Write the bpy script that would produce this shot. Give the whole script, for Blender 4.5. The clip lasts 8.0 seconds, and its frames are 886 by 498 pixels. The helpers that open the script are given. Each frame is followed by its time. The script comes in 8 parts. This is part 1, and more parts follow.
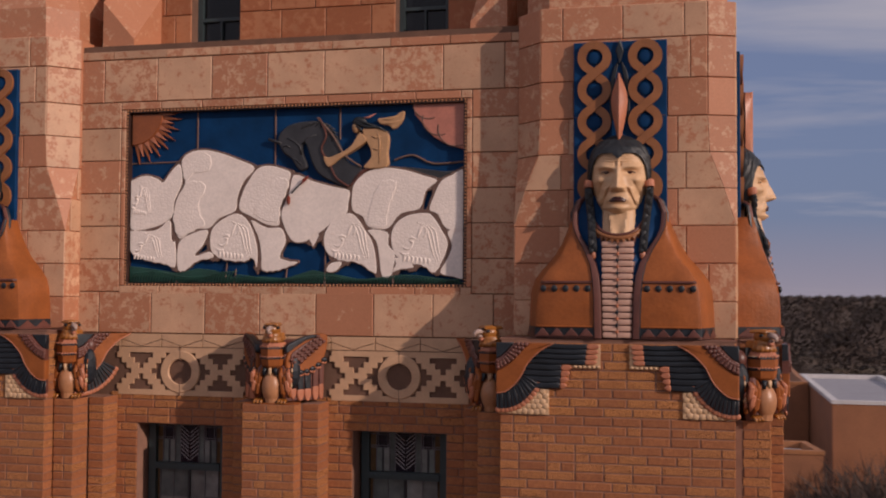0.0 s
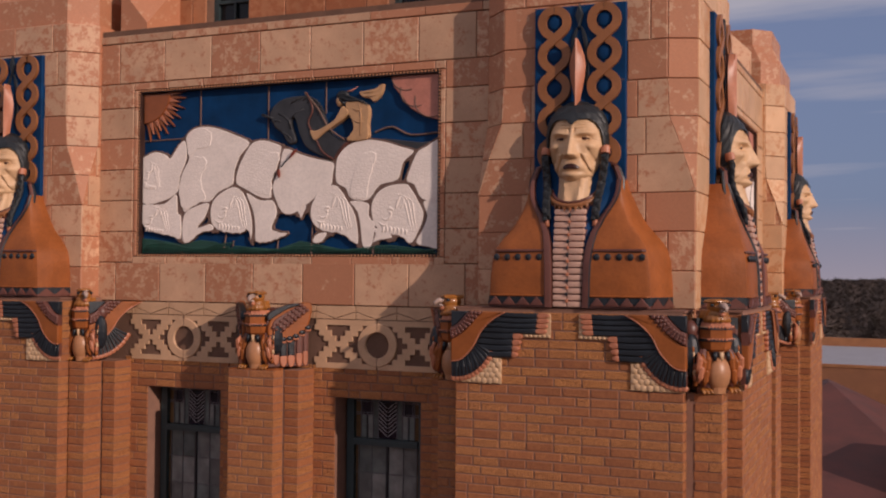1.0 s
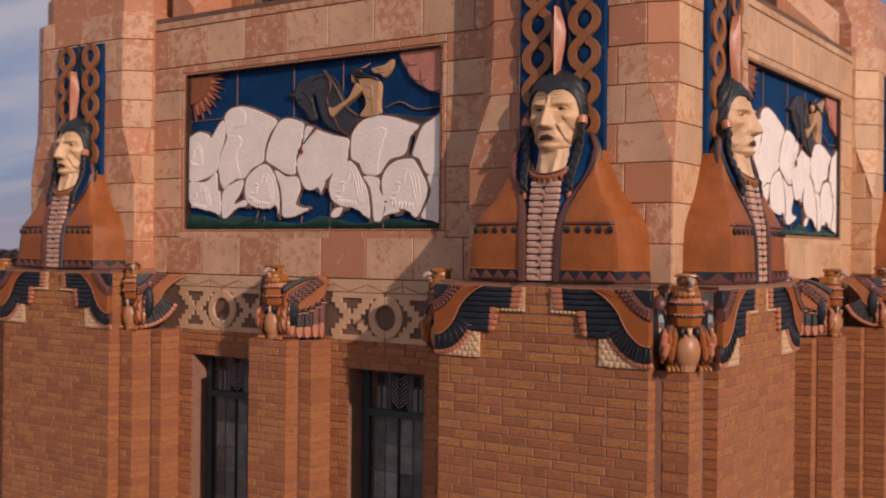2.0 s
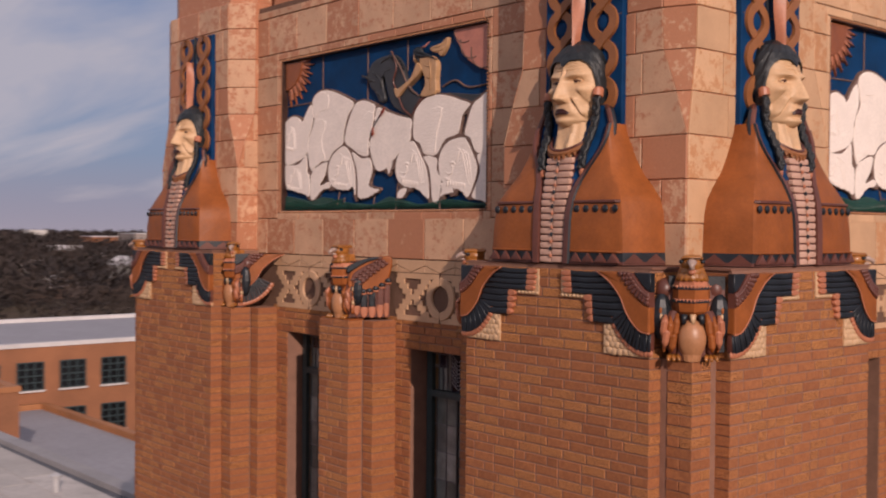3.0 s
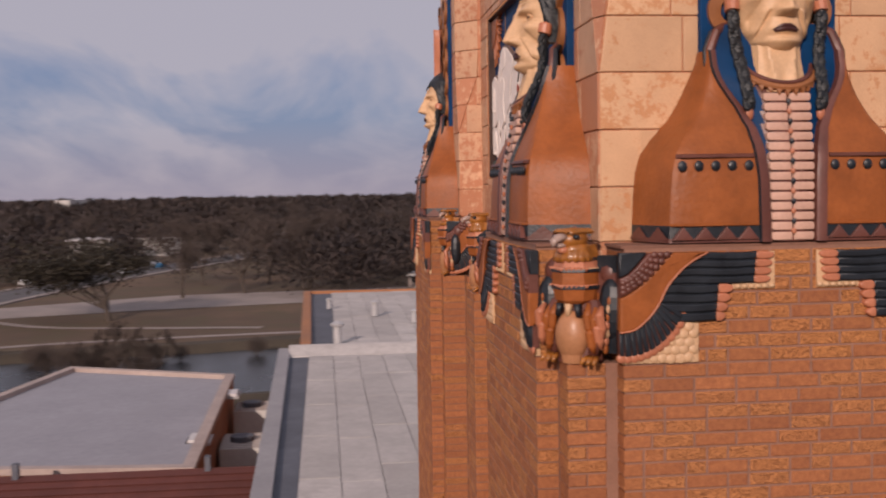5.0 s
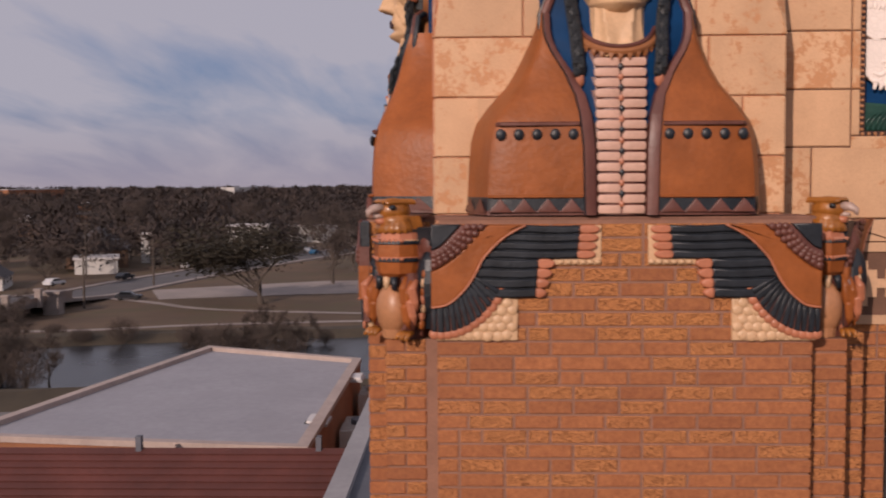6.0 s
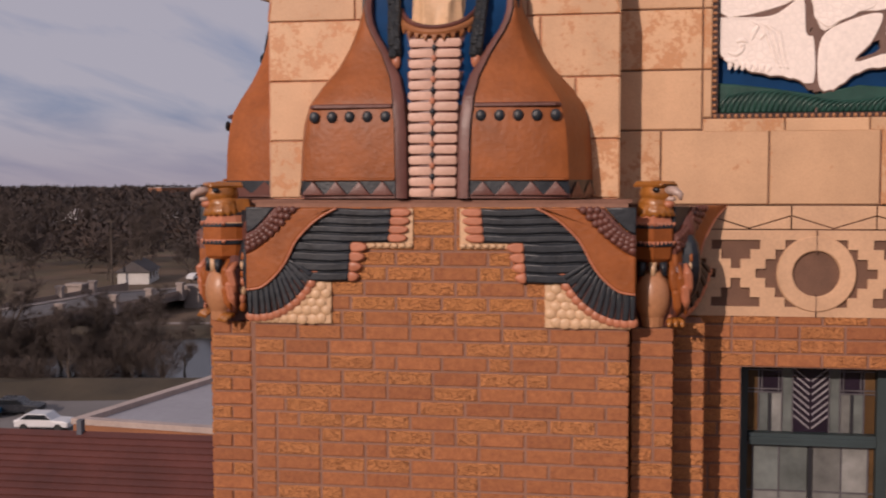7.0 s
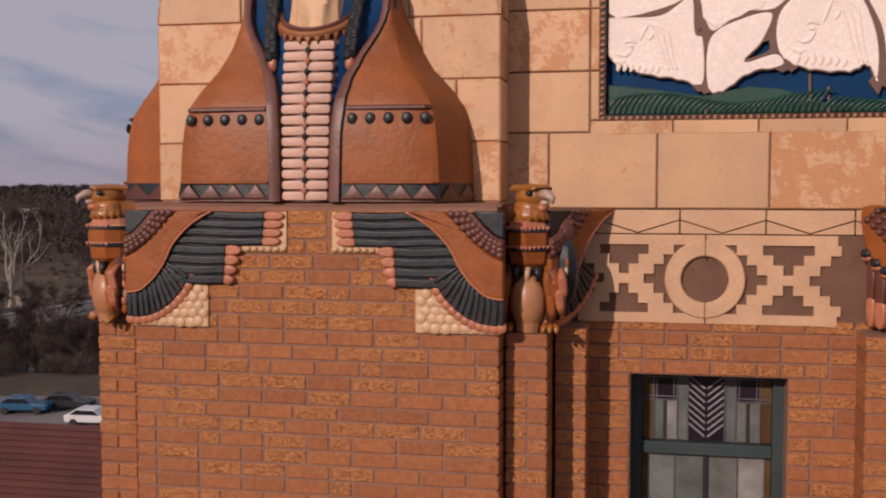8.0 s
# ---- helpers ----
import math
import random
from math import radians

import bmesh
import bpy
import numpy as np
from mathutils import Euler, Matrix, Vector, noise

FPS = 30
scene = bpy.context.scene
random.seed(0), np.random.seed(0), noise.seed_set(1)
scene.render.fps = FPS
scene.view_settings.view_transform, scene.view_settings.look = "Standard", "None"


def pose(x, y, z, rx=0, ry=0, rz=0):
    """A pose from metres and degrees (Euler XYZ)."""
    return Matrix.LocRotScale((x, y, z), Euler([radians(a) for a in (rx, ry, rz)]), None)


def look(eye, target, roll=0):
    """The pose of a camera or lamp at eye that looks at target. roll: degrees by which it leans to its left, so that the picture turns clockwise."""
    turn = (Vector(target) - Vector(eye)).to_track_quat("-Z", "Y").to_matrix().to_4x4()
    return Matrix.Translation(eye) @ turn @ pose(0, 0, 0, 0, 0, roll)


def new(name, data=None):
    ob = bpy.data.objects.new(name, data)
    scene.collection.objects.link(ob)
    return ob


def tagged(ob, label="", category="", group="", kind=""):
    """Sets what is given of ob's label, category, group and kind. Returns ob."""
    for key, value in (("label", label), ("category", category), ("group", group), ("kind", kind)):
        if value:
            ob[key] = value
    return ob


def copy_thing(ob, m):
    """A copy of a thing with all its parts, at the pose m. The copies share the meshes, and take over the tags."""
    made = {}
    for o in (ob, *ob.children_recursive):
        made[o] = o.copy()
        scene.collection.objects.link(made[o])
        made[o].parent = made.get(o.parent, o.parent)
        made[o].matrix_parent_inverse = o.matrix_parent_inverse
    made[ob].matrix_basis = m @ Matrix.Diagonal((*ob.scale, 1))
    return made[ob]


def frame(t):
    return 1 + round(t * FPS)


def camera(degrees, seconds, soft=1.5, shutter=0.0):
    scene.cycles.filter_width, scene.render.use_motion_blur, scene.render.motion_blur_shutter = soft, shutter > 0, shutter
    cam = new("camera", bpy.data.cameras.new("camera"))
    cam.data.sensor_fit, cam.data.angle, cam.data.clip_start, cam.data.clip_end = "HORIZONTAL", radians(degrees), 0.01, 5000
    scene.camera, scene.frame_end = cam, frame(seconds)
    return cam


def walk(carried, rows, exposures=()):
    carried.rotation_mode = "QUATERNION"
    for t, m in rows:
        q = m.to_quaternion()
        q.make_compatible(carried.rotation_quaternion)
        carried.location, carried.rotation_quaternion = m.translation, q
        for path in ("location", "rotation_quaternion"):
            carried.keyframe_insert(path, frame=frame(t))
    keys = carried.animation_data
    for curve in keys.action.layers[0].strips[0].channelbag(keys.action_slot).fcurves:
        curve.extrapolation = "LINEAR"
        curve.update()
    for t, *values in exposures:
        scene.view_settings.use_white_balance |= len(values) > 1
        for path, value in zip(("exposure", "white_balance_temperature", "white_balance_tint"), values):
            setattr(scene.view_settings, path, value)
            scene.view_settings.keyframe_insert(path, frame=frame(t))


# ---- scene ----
# camera: seconds, place, yaw, pitch, roll
cam = camera(44.20, 8.0, soft=2.0, shutter=0.4)
ROWS = [
    (0.0, -0.573, -7.912, 0.903, 13.33, 2.17, 0.33),
    (0.5, 0.245, -7.717, 0.887, 18.16, 1.56, 0.38),
    (1.0, 1.084, -7.427, 0.808, 23.34, 1.22, 0.46),
    (1.2, 1.391, -7.305, 0.781, 25.32, 1.02, 0.51),
    (2.5, 3.270, -6.021, 0.771, 41.58, -0.50, 0.57),
    (3.0, 3.845, -5.290, 0.778, 49.17, -1.01, 0.50),
    (3.5, 4.289, -4.370, 0.789, 57.40, -1.49, 0.30),
    (4.0, 4.576, -3.286, 0.833, 66.12, -2.21, 0.02),
    (4.2, 4.684, -2.853, 0.839, 69.60, -2.41, -0.12),
    (5.3, 4.942, -0.466, 0.817, 87.27, -3.31, -0.90),
    (5.5, 4.901, -0.165, 0.785, 88.64, -3.42, -0.75),
    (6.0, 4.856, 0.531, 0.716, 91.88, -3.53, -0.29),
    (6.5, 4.787, 1.292, 0.665, 95.75, -3.52, -0.13),
    (7.0, 4.700, 1.965, 0.639, 99.18, -3.55, -0.14),
    (7.5, 4.600, 2.452, 0.644, 101.37, -3.62, -0.21),
    (8.0, 4.519, 2.729, 0.654, 101.98, -3.57, -0.08),
]
walk(cam, [(t, pose(x, y, z, 90 + pitch, 0, yaw) @ pose(0, 0, 0, 0, 0, roll)) for t, x, y, z, yaw, pitch, roll in ROWS],
     [(0.0, -0.16), (1.2, -0.10), (2.5, 0.0), (4.2, 0.07), (5.5, 0.0), (6.5, -0.04), (8.0, -0.10)])

# ---- world and sun ----
SUN_AZ = radians(-24)      # the sun stands over +x, turned towards -y
SUN_EL = radians(21)
TO_SUN = Vector((math.cos(SUN_AZ) * math.cos(SUN_EL), math.sin(SUN_AZ) * math.cos(SUN_EL), math.sin(SUN_EL)))

world = bpy.data.worlds.new("sky_world")
scene.world = world
world.use_nodes = True
wn, wl = world.node_tree.nodes, world.node_tree.links
wn.clear()
w_out = wn.new("ShaderNodeOutputWorld")
w_bg = wn.new("ShaderNodeBackground")
w_bg.inputs["Strength"].default_value = 0.10
w_sky = wn.new("ShaderNodeTexSky")
w_sky.sky_type = "NISHITA"
w_sky.sun_disc = False
w_sky.sun_elevation = SUN_EL
w_sky.sun_rotation = math.pi / 2 - SUN_AZ
w_sky.dust_density = 1.5
w_sky.ozone_density = 2.0
# streaky cloud cover, drawn out along the horizon
w_tc = wn.new("ShaderNodeTexCoord")
w_sep = wn.new("ShaderNodeSeparateXYZ")
wl.new(w_tc.outputs["Generated"], w_sep.inputs[0])
w_add = wn.new("ShaderNodeMath"); w_add.operation = "ADD"; w_add.inputs[1].default_value = 0.16
wl.new(w_sep.outputs["Z"], w_add.inputs[0])
w_max = wn.new("ShaderNodeMath"); w_max.operation = "MAXIMUM"; w_max.inputs[1].default_value = 0.05
wl.new(w_add.outputs[0], w_max.inputs[0])
w_div = wn.new("ShaderNodeVectorMath"); w_div.operation = "DIVIDE"
w_comb = wn.new("ShaderNodeCombineXYZ")
for k in range(3):
    wl.new(w_max.outputs[0], w_comb.inputs[k])
wl.new(w_tc.outputs["Generated"], w_div.inputs[0])
wl.new(w_comb.outputs[0], w_div.inputs[1])
w_map = wn.new("ShaderNodeMapping")
w_map.inputs["Rotation"].default_value = (0, 0, 0.45)
w_map.inputs["Scale"].default_value = (0.30, 1.0, 1.0)
wl.new(w_div.outputs[0], w_map.inputs[0])
w_n1 = wn.new("ShaderNodeTexNoise")
w_n1.inputs["Scale"].default_value = 2.3
w_n1.inputs["Detail"].default_value = 5.0
w_n1.inputs["Roughness"].default_value = 0.52
w_n1.inputs["Distortion"].default_value = 0.35
wl.new(w_map.outputs[0], w_n1.inputs[0])
w_ramp = wn.new("ShaderNodeValToRGB")
w_ramp.color_ramp.elements[0].position = 0.36
w_ramp.color_ramp.elements[1].position = 0.60
# more cloud overhead and towards the south-west, less low in the north
w_bias = wn.new("ShaderNodeMath"); w_bias.operation = "MULTIPLY_ADD"
w_bias.inputs[1].default_value, w_bias.inputs[2].default_value = -0.20, -0.104
wl.new(w_sep.outputs["Y"], w_bias.inputs[0])
w_rise = wn.new("ShaderNodeMath"); w_rise.operation = "MULTIPLY_ADD"
w_rise.inputs[1].default_value = 1.3
wl.new(w_sep.outputs["Z"], w_rise.inputs[0])
wl.new(w_bias.outputs[0], w_rise.inputs[2])
w_cover = wn.new("ShaderNodeMath"); w_cover.operation = "ADD"
wl.new(w_n1.outputs[0], w_cover.inputs[0])
wl.new(w_rise.outputs[0], w_cover.inputs[1])
wl.new(w_cover.outputs[0], w_ramp.inputs[0])
w_mul = wn.new("ShaderNodeMath"); w_mul.operation = "MULTIPLY"; w_mul.inputs[1].default_value = 0.9
wl.new(w_ramp.outputs[0], w_mul.inputs[0])
w_mix = wn.new("ShaderNodeMix"); w_mix.data_type = "RGBA"
wl.new(w_mul.outputs[0], w_mix.inputs["Factor"])
w_blue = wn.new("ShaderNodeMix"); w_blue.data_type = "RGBA"
w_blue.inputs["Factor"].default_value = 0.82
wl.new(w_sky.outputs[0], w_blue.inputs["A"])
w_blue.inputs["B"].default_value = (1.75, 2.1, 3.7, 1)
wl.new(w_blue.outputs["Result"], w_mix.inputs["A"])
w_mix.inputs["B"].default_value = (4.4, 4.1, 4.75, 1)
# pale haze along the horizon
w_hz = wn.new("ShaderNodeMapRange")
w_hz.inputs["From Min"].default_value, w_hz.inputs["From Max"].default_value = 0.065, -0.01
w_hz.inputs["To Min"].default_value, w_hz.inputs["To Max"].default_value = 0.0, 0.9
wl.new(w_sep.outputs["Z"], w_hz.inputs[0])
w_mix2 = wn.new("ShaderNodeMix"); w_mix2.data_type = "RGBA"
wl.new(w_hz.outputs[0], w_mix2.inputs["Factor"])
wl.new(w_mix.outputs["Result"], w_mix2.inputs["A"])
w_mix2.inputs["B"].default_value = (3.7, 3.15, 3.7, 1)
wl.new(w_mix2.outputs["Result"], w_bg.inputs["Color"])
wl.new(w_bg.outputs[0], w_out.inputs["Surface"])

sun_data = bpy.data.lights.new("sun", "SUN")
sun_data.energy = 3.25
sun_data.angle = radians(0.6)
sun_data.color = (1.0, 0.785, 0.69)
sun = new("sun", sun_data)
sun.matrix_world = look(TO_SUN * 60, (0, 0, 0))

# ---- materials ----


def nodes_of(name):
    m = bpy.data.materials.new(name)
    m.use_nodes = True
    nt = m.node_tree
    return m, nt.nodes, nt.links, nt.nodes["Principled BSDF"]


def tex_noise(n, l, src, scale, detail=4.0, rough=0.55):
    t = n.new("ShaderNodeTexNoise")
    t.inputs["Scale"].default_value = scale
    t.inputs["Detail"].default_value = detail
    t.inputs["Roughness"].default_value = rough
    l.new(src, t.inputs["Vector"])
    return t.outputs[0]


def ramp(n, l, src, p0, p1, c0=(0, 0, 0, 1), c1=(1, 1, 1, 1)):
    r = n.new("ShaderNodeValToRGB")
    e = r.color_ramp.elements
    e[0].position, e[1].position, e[0].color, e[1].color = p0, p1, c0, c1
    l.new(src, r.inputs[0])
    return r.outputs[0]


def mixc(n, l, fac, a, b, mode="MIX"):
    m = n.new("ShaderNodeMix")
    m.data_type, m.blend_type = "RGBA", mode
    for key, v in (("Factor", fac), ("A", a), ("B", b)):
        if hasattr(v, "is_output"):
            l.new(v, m.inputs[key])
        else:
            m.inputs[key].default_value = v if key == "Factor" else (*v[:3], 1)
    return m.outputs["Result"]


def shade(c, k):
    return tuple(min(1.0, v * k) for v in c[:3])


def surface(name, rgb, rough=0.6, var=0.25, scale=6.0, fine=60.0, bump=0.25, dirt=None, dirt_at=(0.55, 0.75), rand=0.0,
            metal=0.0, spec=0.5, island=False, coat=0.0, stretch=None):
    """Colour that drifts at two scales, an optional stain colour, and a fine relief."""
    m, n, l, b = nodes_of(name)
    geo = n.new("ShaderNodeNewGeometry")
    pos = geo.outputs["Position"]
    if stretch:
        mp = n.new("ShaderNodeMapping")
        mp.inputs["Scale"].default_value = stretch
        l.new(pos, mp.inputs[0])
        pos = mp.outputs[0]
    big = tex_noise(n, l, pos, scale, 5.0)
    small = tex_noise(n, l, pos, fine, 3.0)
    col = mixc(n, l, ramp(n, l, big, 0.3, 0.72), shade(rgb, 1 - var), shade(rgb, 1 + var))
    col = mixc(n, l, ramp(n, l, small, 0.35, 0.7), col, mixc(n, l, 0.22, col, shade(rgb, 0.45)))
    if rand > 0:
        info = geo.outputs["Random Per Island"] if island else n.new("ShaderNodeObjectInfo").outputs["Random"]
        hsv = n.new("ShaderNodeHueSaturation")
        mr = n.new("ShaderNodeMapRange")
        mr.inputs["To Min"].default_value, mr.inputs["To Max"].default_value = 1 - rand, 1 + rand
        l.new(info, mr.inputs[0])
        l.new(mr.outputs[0], hsv.inputs["Value"])
        l.new(col, hsv.inputs["Color"])
        col = hsv.outputs[0]
    if dirt:
        spots = tex_noise(n, l, pos, scale * 1.7, 6.0, 0.65)
        col = mixc(n, l, ramp(n, l, spots, *dirt_at), col, dirt)
    l.new(col, b.inputs["Base Color"])
    rr = n.new("ShaderNodeMapRange")
    rr.inputs["To Min"].default_value, rr.inputs["To Max"].default_value = max(0.03, rough - 0.1), min(1, rough + 0.12)
    l.new(big, rr.inputs[0])
    l.new(rr.outputs[0], b.inputs["Roughness"])
    b.inputs["Metallic"].default_value = metal
    b.inputs["Specular IOR Level"].default_value = spec
    b.inputs["Coat Weight"].default_value = coat
    b.inputs["Coat Roughness"].default_value = 0.15
    if bump:
        bp = n.new("ShaderNodeBump")
        bp.inputs["Strength"].default_value = bump
        bp.inputs["Distance"].default_value = 0.01
        h = n.new("ShaderNodeMath"); h.operation = "MULTIPLY_ADD"
        h.inputs[1].default_value = 0.5
        l.new(small, h.inputs[0]); l.new(big, h.inputs[2])
        l.new(h.outputs[0], bp.inputs["Height"])
        l.new(bp.outputs[0], b.inputs["Normal"])
    return m


def terracotta(name, light, stain, gloss=0.5, clean=0.522):
    """Cream glazed blocks: some plain, some with ragged brown stains, differing block by block."""
    m, n, l, b = nodes_of(name)
    geo = n.new("ShaderNodeNewGeometry")
    info = n.new("ShaderNodeObjectInfo")
    off = n.new("ShaderNodeVectorMath"); off.operation = "MULTIPLY_ADD"
    l.new(info.outputs["Random"], off.inputs[0])
    off.inputs[1].default_value = (17.0, 31.0, 23.0)
    l.new(geo.outputs["Position"], off.inputs[2])
    pos = off.outputs[0]
    soft = tex_noise(n, l, pos, 3.0, 4.0)
    patch = tex_noise(n, l, pos, 13.0, 4.0, 0.6)
    ragged = tex_noise(n, l, pos, 46.0, 6.0, 0.72)
    base = mixc(n, l, ramp(n, l, soft, 0.3, 0.7), shade(light, 0.86), shade(light, 1.1))
    w = n.new("ShaderNodeMath"); w.operation = "MULTIPLY_ADD"      # patch + 0.8 * ragged + 0.35 * random
    w.inputs[1].default_value = 0.80
    l.new(ragged, w.inputs[0]); l.new(patch, w.inputs[2])
    w2 = n.new("ShaderNodeMath"); w2.operation = "MULTIPLY_ADD"
    w2.inputs[1].default_value = 0.35
    l.new(info.outputs["Random"], w2.inputs[0]); l.new(w.outputs[0], w2.inputs[2])
    half = n.new("ShaderNodeMath"); half.operation = "MULTIPLY"; half.inputs[1].default_value = 0.5
    l.new(w2.outputs[0], half.inputs[0])
    mask = ramp(n, l, half.outputs[0], clean - 0.015, clean + 0.022)
    sc = n.new("ShaderNodeMath"); sc.operation = "MULTIPLY"; sc.inputs[1].default_value = 0.80
    l.new(mask, sc.inputs[0])
    col = mixc(n, l, sc.outputs[0], base, mixc(n, l, ragged, shade(stain, 0.8), shade(stain, 1.3)))
    hsv = n.new("ShaderNodeHueSaturation")
    mr = n.new("ShaderNodeMapRange")
    mr.inputs["To Min"].default_value, mr.inputs["To Max"].default_value = 0.88, 1.08
    frac = n.new("ShaderNodeMath"); frac.operation = "FRACT"
    mul = n.new("ShaderNodeMath"); mul.operation = "MULTIPLY"; mul.inputs[1].default_value = 13.7
    l.new(info.outputs["Random"], mul.inputs[0]); l.new(mul.outputs[0], frac.inputs[0])
    l.new(frac.outputs[0], mr.inputs[0]); l.new(mr.outputs[0], hsv.inputs["Value"]); l.new(col, hsv.inputs["Color"])
    speck = tex_noise(n, l, pos, 140.0, 2.0)
    col = mixc(n, l, ramp(n, l, speck, 0.4, 0.75), hsv.outputs[0], mixc(n, l, 0.18, hsv.outputs[0], shade(stain, 0.5)))
    l.new(col, b.inputs["Base Color"])
    b.inputs["Roughness"].default_value = gloss
    b.inputs["Specular IOR Level"].default_value = 0.35
    bp = n.new("ShaderNodeBump")
    bp.inputs["Strength"].default_value = 0.25
    bp.inputs["Distance"].default_value = 0.006
    l.new(w.outputs[0], bp.inputs["Height"])
    l.new(bp.outputs[0], b.inputs["Normal"])
    return m


def brick_face(name, dark, mid, bright, combed=0.62):
    """Bricks: colour by piece, a third of them rough and ochre with wavy combing."""
    m, n, l, b = nodes_of(name)
    geo = n.new("ShaderNodeNewGeometry")
    info = n.new("ShaderNodeObjectInfo")
    add = n.new("ShaderNodeMath"); add.operation = "ADD"
    l.new(info.outputs["Random"], add.inputs[0]); l.new(geo.outputs["Random Per Island"], add.inputs[1])
    fr = n.new("ShaderNodeMath"); fr.operation = "FRACT"
    l.new(add.outputs[0], fr.inputs[0])
    off = n.new("ShaderNodeVectorMath"); off.operation = "MULTIPLY_ADD"
    l.new(fr.outputs[0], off.inputs[0])
    off.inputs[1].default_value = (11.0, 7.0, 19.0)
    l.new(geo.outputs["Position"], off.inputs[2])
    pos = off.outputs[0]
    r = n.new("ShaderNodeValToRGB")
    e = r.color_ramp.elements
    e[0].color, e[1].color = (*dark, 1), (*bright, 1)
    e.new(0.3).color = (*mid, 1)
    e.new(0.62).color = (*shade(mid, 1.18), 1)
    e.new(0.74).color = (*shade(bright, 0.85), 1)
    l.new(fr.outputs[0], r.inputs[0])
    soft = tex_noise(n, l, pos, 9.0, 4.0)
    grit = tex_noise(n, l, pos, 85.0, 5.0, 0.75)
    col = mixc(n, l, ramp(n, l, soft, 0.3, 0.75), shade(mid, 0.8), r.outputs[0])
    col = mixc(n, l, 0.5, col, r.outputs[0])
    mottle = tex_noise(n, l, pos, 38.0, 5.0, 0.7)
    col = mixc(n, l, ramp(n, l, mottle, 0.36, 0.66), mixc(n, l, 0.55, col, shade(dark, 0.8)), mixc(n, l, 0.25, col, bright))
    # wormy combing of the rough bricks
    mp = n.new("ShaderNodeMapping")
    mp.inputs["Scale"].default_value = (0.8, 0.8, 1.5)
    l.new(pos, mp.inputs[0])
    worm = tex_noise(n, l, mp.outputs[0], 62.0, 2.0, 0.5)
    fold = n.new("ShaderNodeMath"); fold.operation = "SUBTRACT"; fold.inputs[1].default_value = 0.5
    l.new(worm, fold.inputs[0])
    away = n.new("ShaderNodeMath"); away.operation = "ABSOLUTE"
    l.new(fold.outputs[0], away.inputs[0])
    wave = ramp(n, l, away.outputs[0], 0.010, 0.040)
    is_rough = ramp(n, l, fr.outputs[0], combed - 0.01, combed + 0.01)
    comb = mixc(n, l, wave, shade(mid, 0.62), shade(bright, 1.12))
    col = mixc(n, l, is_rough, col, mixc(n, l, 0.55, col, comb))
    col = mixc(n, l, ramp(n, l, grit, 0.42, 0.72), col, mixc(n, l, 0.36, col, shade(dark, 0.5)))
    l.new(col, b.inputs["Base Color"])
    b.inputs["Roughness"].default_value = 0.72
    b.inputs["Specular IOR Level"].default_value = 0.3
    hh = n.new("ShaderNodeMath"); hh.operation = "MULTIPLY"
    l.new(is_rough, hh.inputs[0]); l.new(wave, hh.inputs[1])
    h2 = n.new("ShaderNodeMath"); h2.operation = "MULTIPLY_ADD"; h2.inputs[1].default_value = 0.6
    l.new(grit, h2.inputs[0]); l.new(hh.outputs[0], h2.inputs[2])
    bp = n.new("ShaderNodeBump")
    bp.inputs["Strength"].default_value = 0.8
    bp.inputs["Distance"].default_value = 0.008
    l.new(h2.outputs[0], bp.inputs["Height"])
    l.new(bp.outputs[0], b.inputs["Normal"])
    return m


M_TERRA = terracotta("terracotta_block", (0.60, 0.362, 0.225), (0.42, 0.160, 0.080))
# paler base and fewer stains, for the east face only
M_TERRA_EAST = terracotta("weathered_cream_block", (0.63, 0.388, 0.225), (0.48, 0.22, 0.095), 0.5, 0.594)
M_BRICK = brick_face("orange_brick", (0.285, 0.100, 0.046), (0.410, 0.152, 0.062), (0.54, 0.226, 0.082))
M_COMBED = brick_face("combed_ochre_brick", (0.285, 0.100, 0.046), (0.40, 0.150, 0.060), (0.57, 0.240, 0.080), 0.30)
M_MORTAR = surface("mortar", (0.27, 0.140, 0.095), 0.9, 0.15, 8.0, 90.0, 0.4)
M_JOINT = surface("terracotta_joint", (0.16, 0.085, 0.055), 0.9, 0.2, 8.0, 90.0, 0.3)
M_SEAM = surface("glazed_seam", (0.17, 0.102, 0.080), 0.8, 0.2, 8.0, 90.0, 0.2)
M_BLUE = surface("blue_glaze", (0.003, 0.038, 0.118), 0.58, 0.28, 5.0, 40.0, 0.2, spec=0.14)
M_BLACK = surface("black_glaze", (0.012, 0.016, 0.022), 0.42, 0.4, 9.0, 60.0, 0.3)
M_TAN = surface("tan_glaze", (0.29, 0.086, 0.021), 0.46, 0.20, 6.0, 42.0, 0.5, spec=0.3, rand=0.06)
M_MAROON = surface("maroon_glaze", (0.13, 0.045, 0.032), 0.42, 0.25, 7.0, 60.0, 0.3)
M_CREAM = surface("cream_glaze", (0.62, 0.40, 0.23), 0.42, 0.10, 6.0, 60.0, 0.15)
M_SKIN = surface("ivory_glaze", (0.66, 0.42, 0.235), 0.52, 0.10, 6.0, 60.0, 0.12)
M_PINK = surface("pale_rose_glaze", (0.60, 0.37, 0.28), 0.5, 0.12, 6.0, 60.0, 0.15)
M_SALMON = surface("salmon_glaze", (0.46, 0.17, 0.09), 0.42, 0.15, 8.0, 60.0, 0.2)
M_HAIR = surface("dark_hair_glaze", (0.014, 0.017, 0.020), 0.48, 0.4, 14.0, 80.0, 0.5)
M_LIP = surface("dark_lip_glaze", (0.055, 0.016, 0.014), 0.4, 0.2, 9.0, 50.0, 0.1)
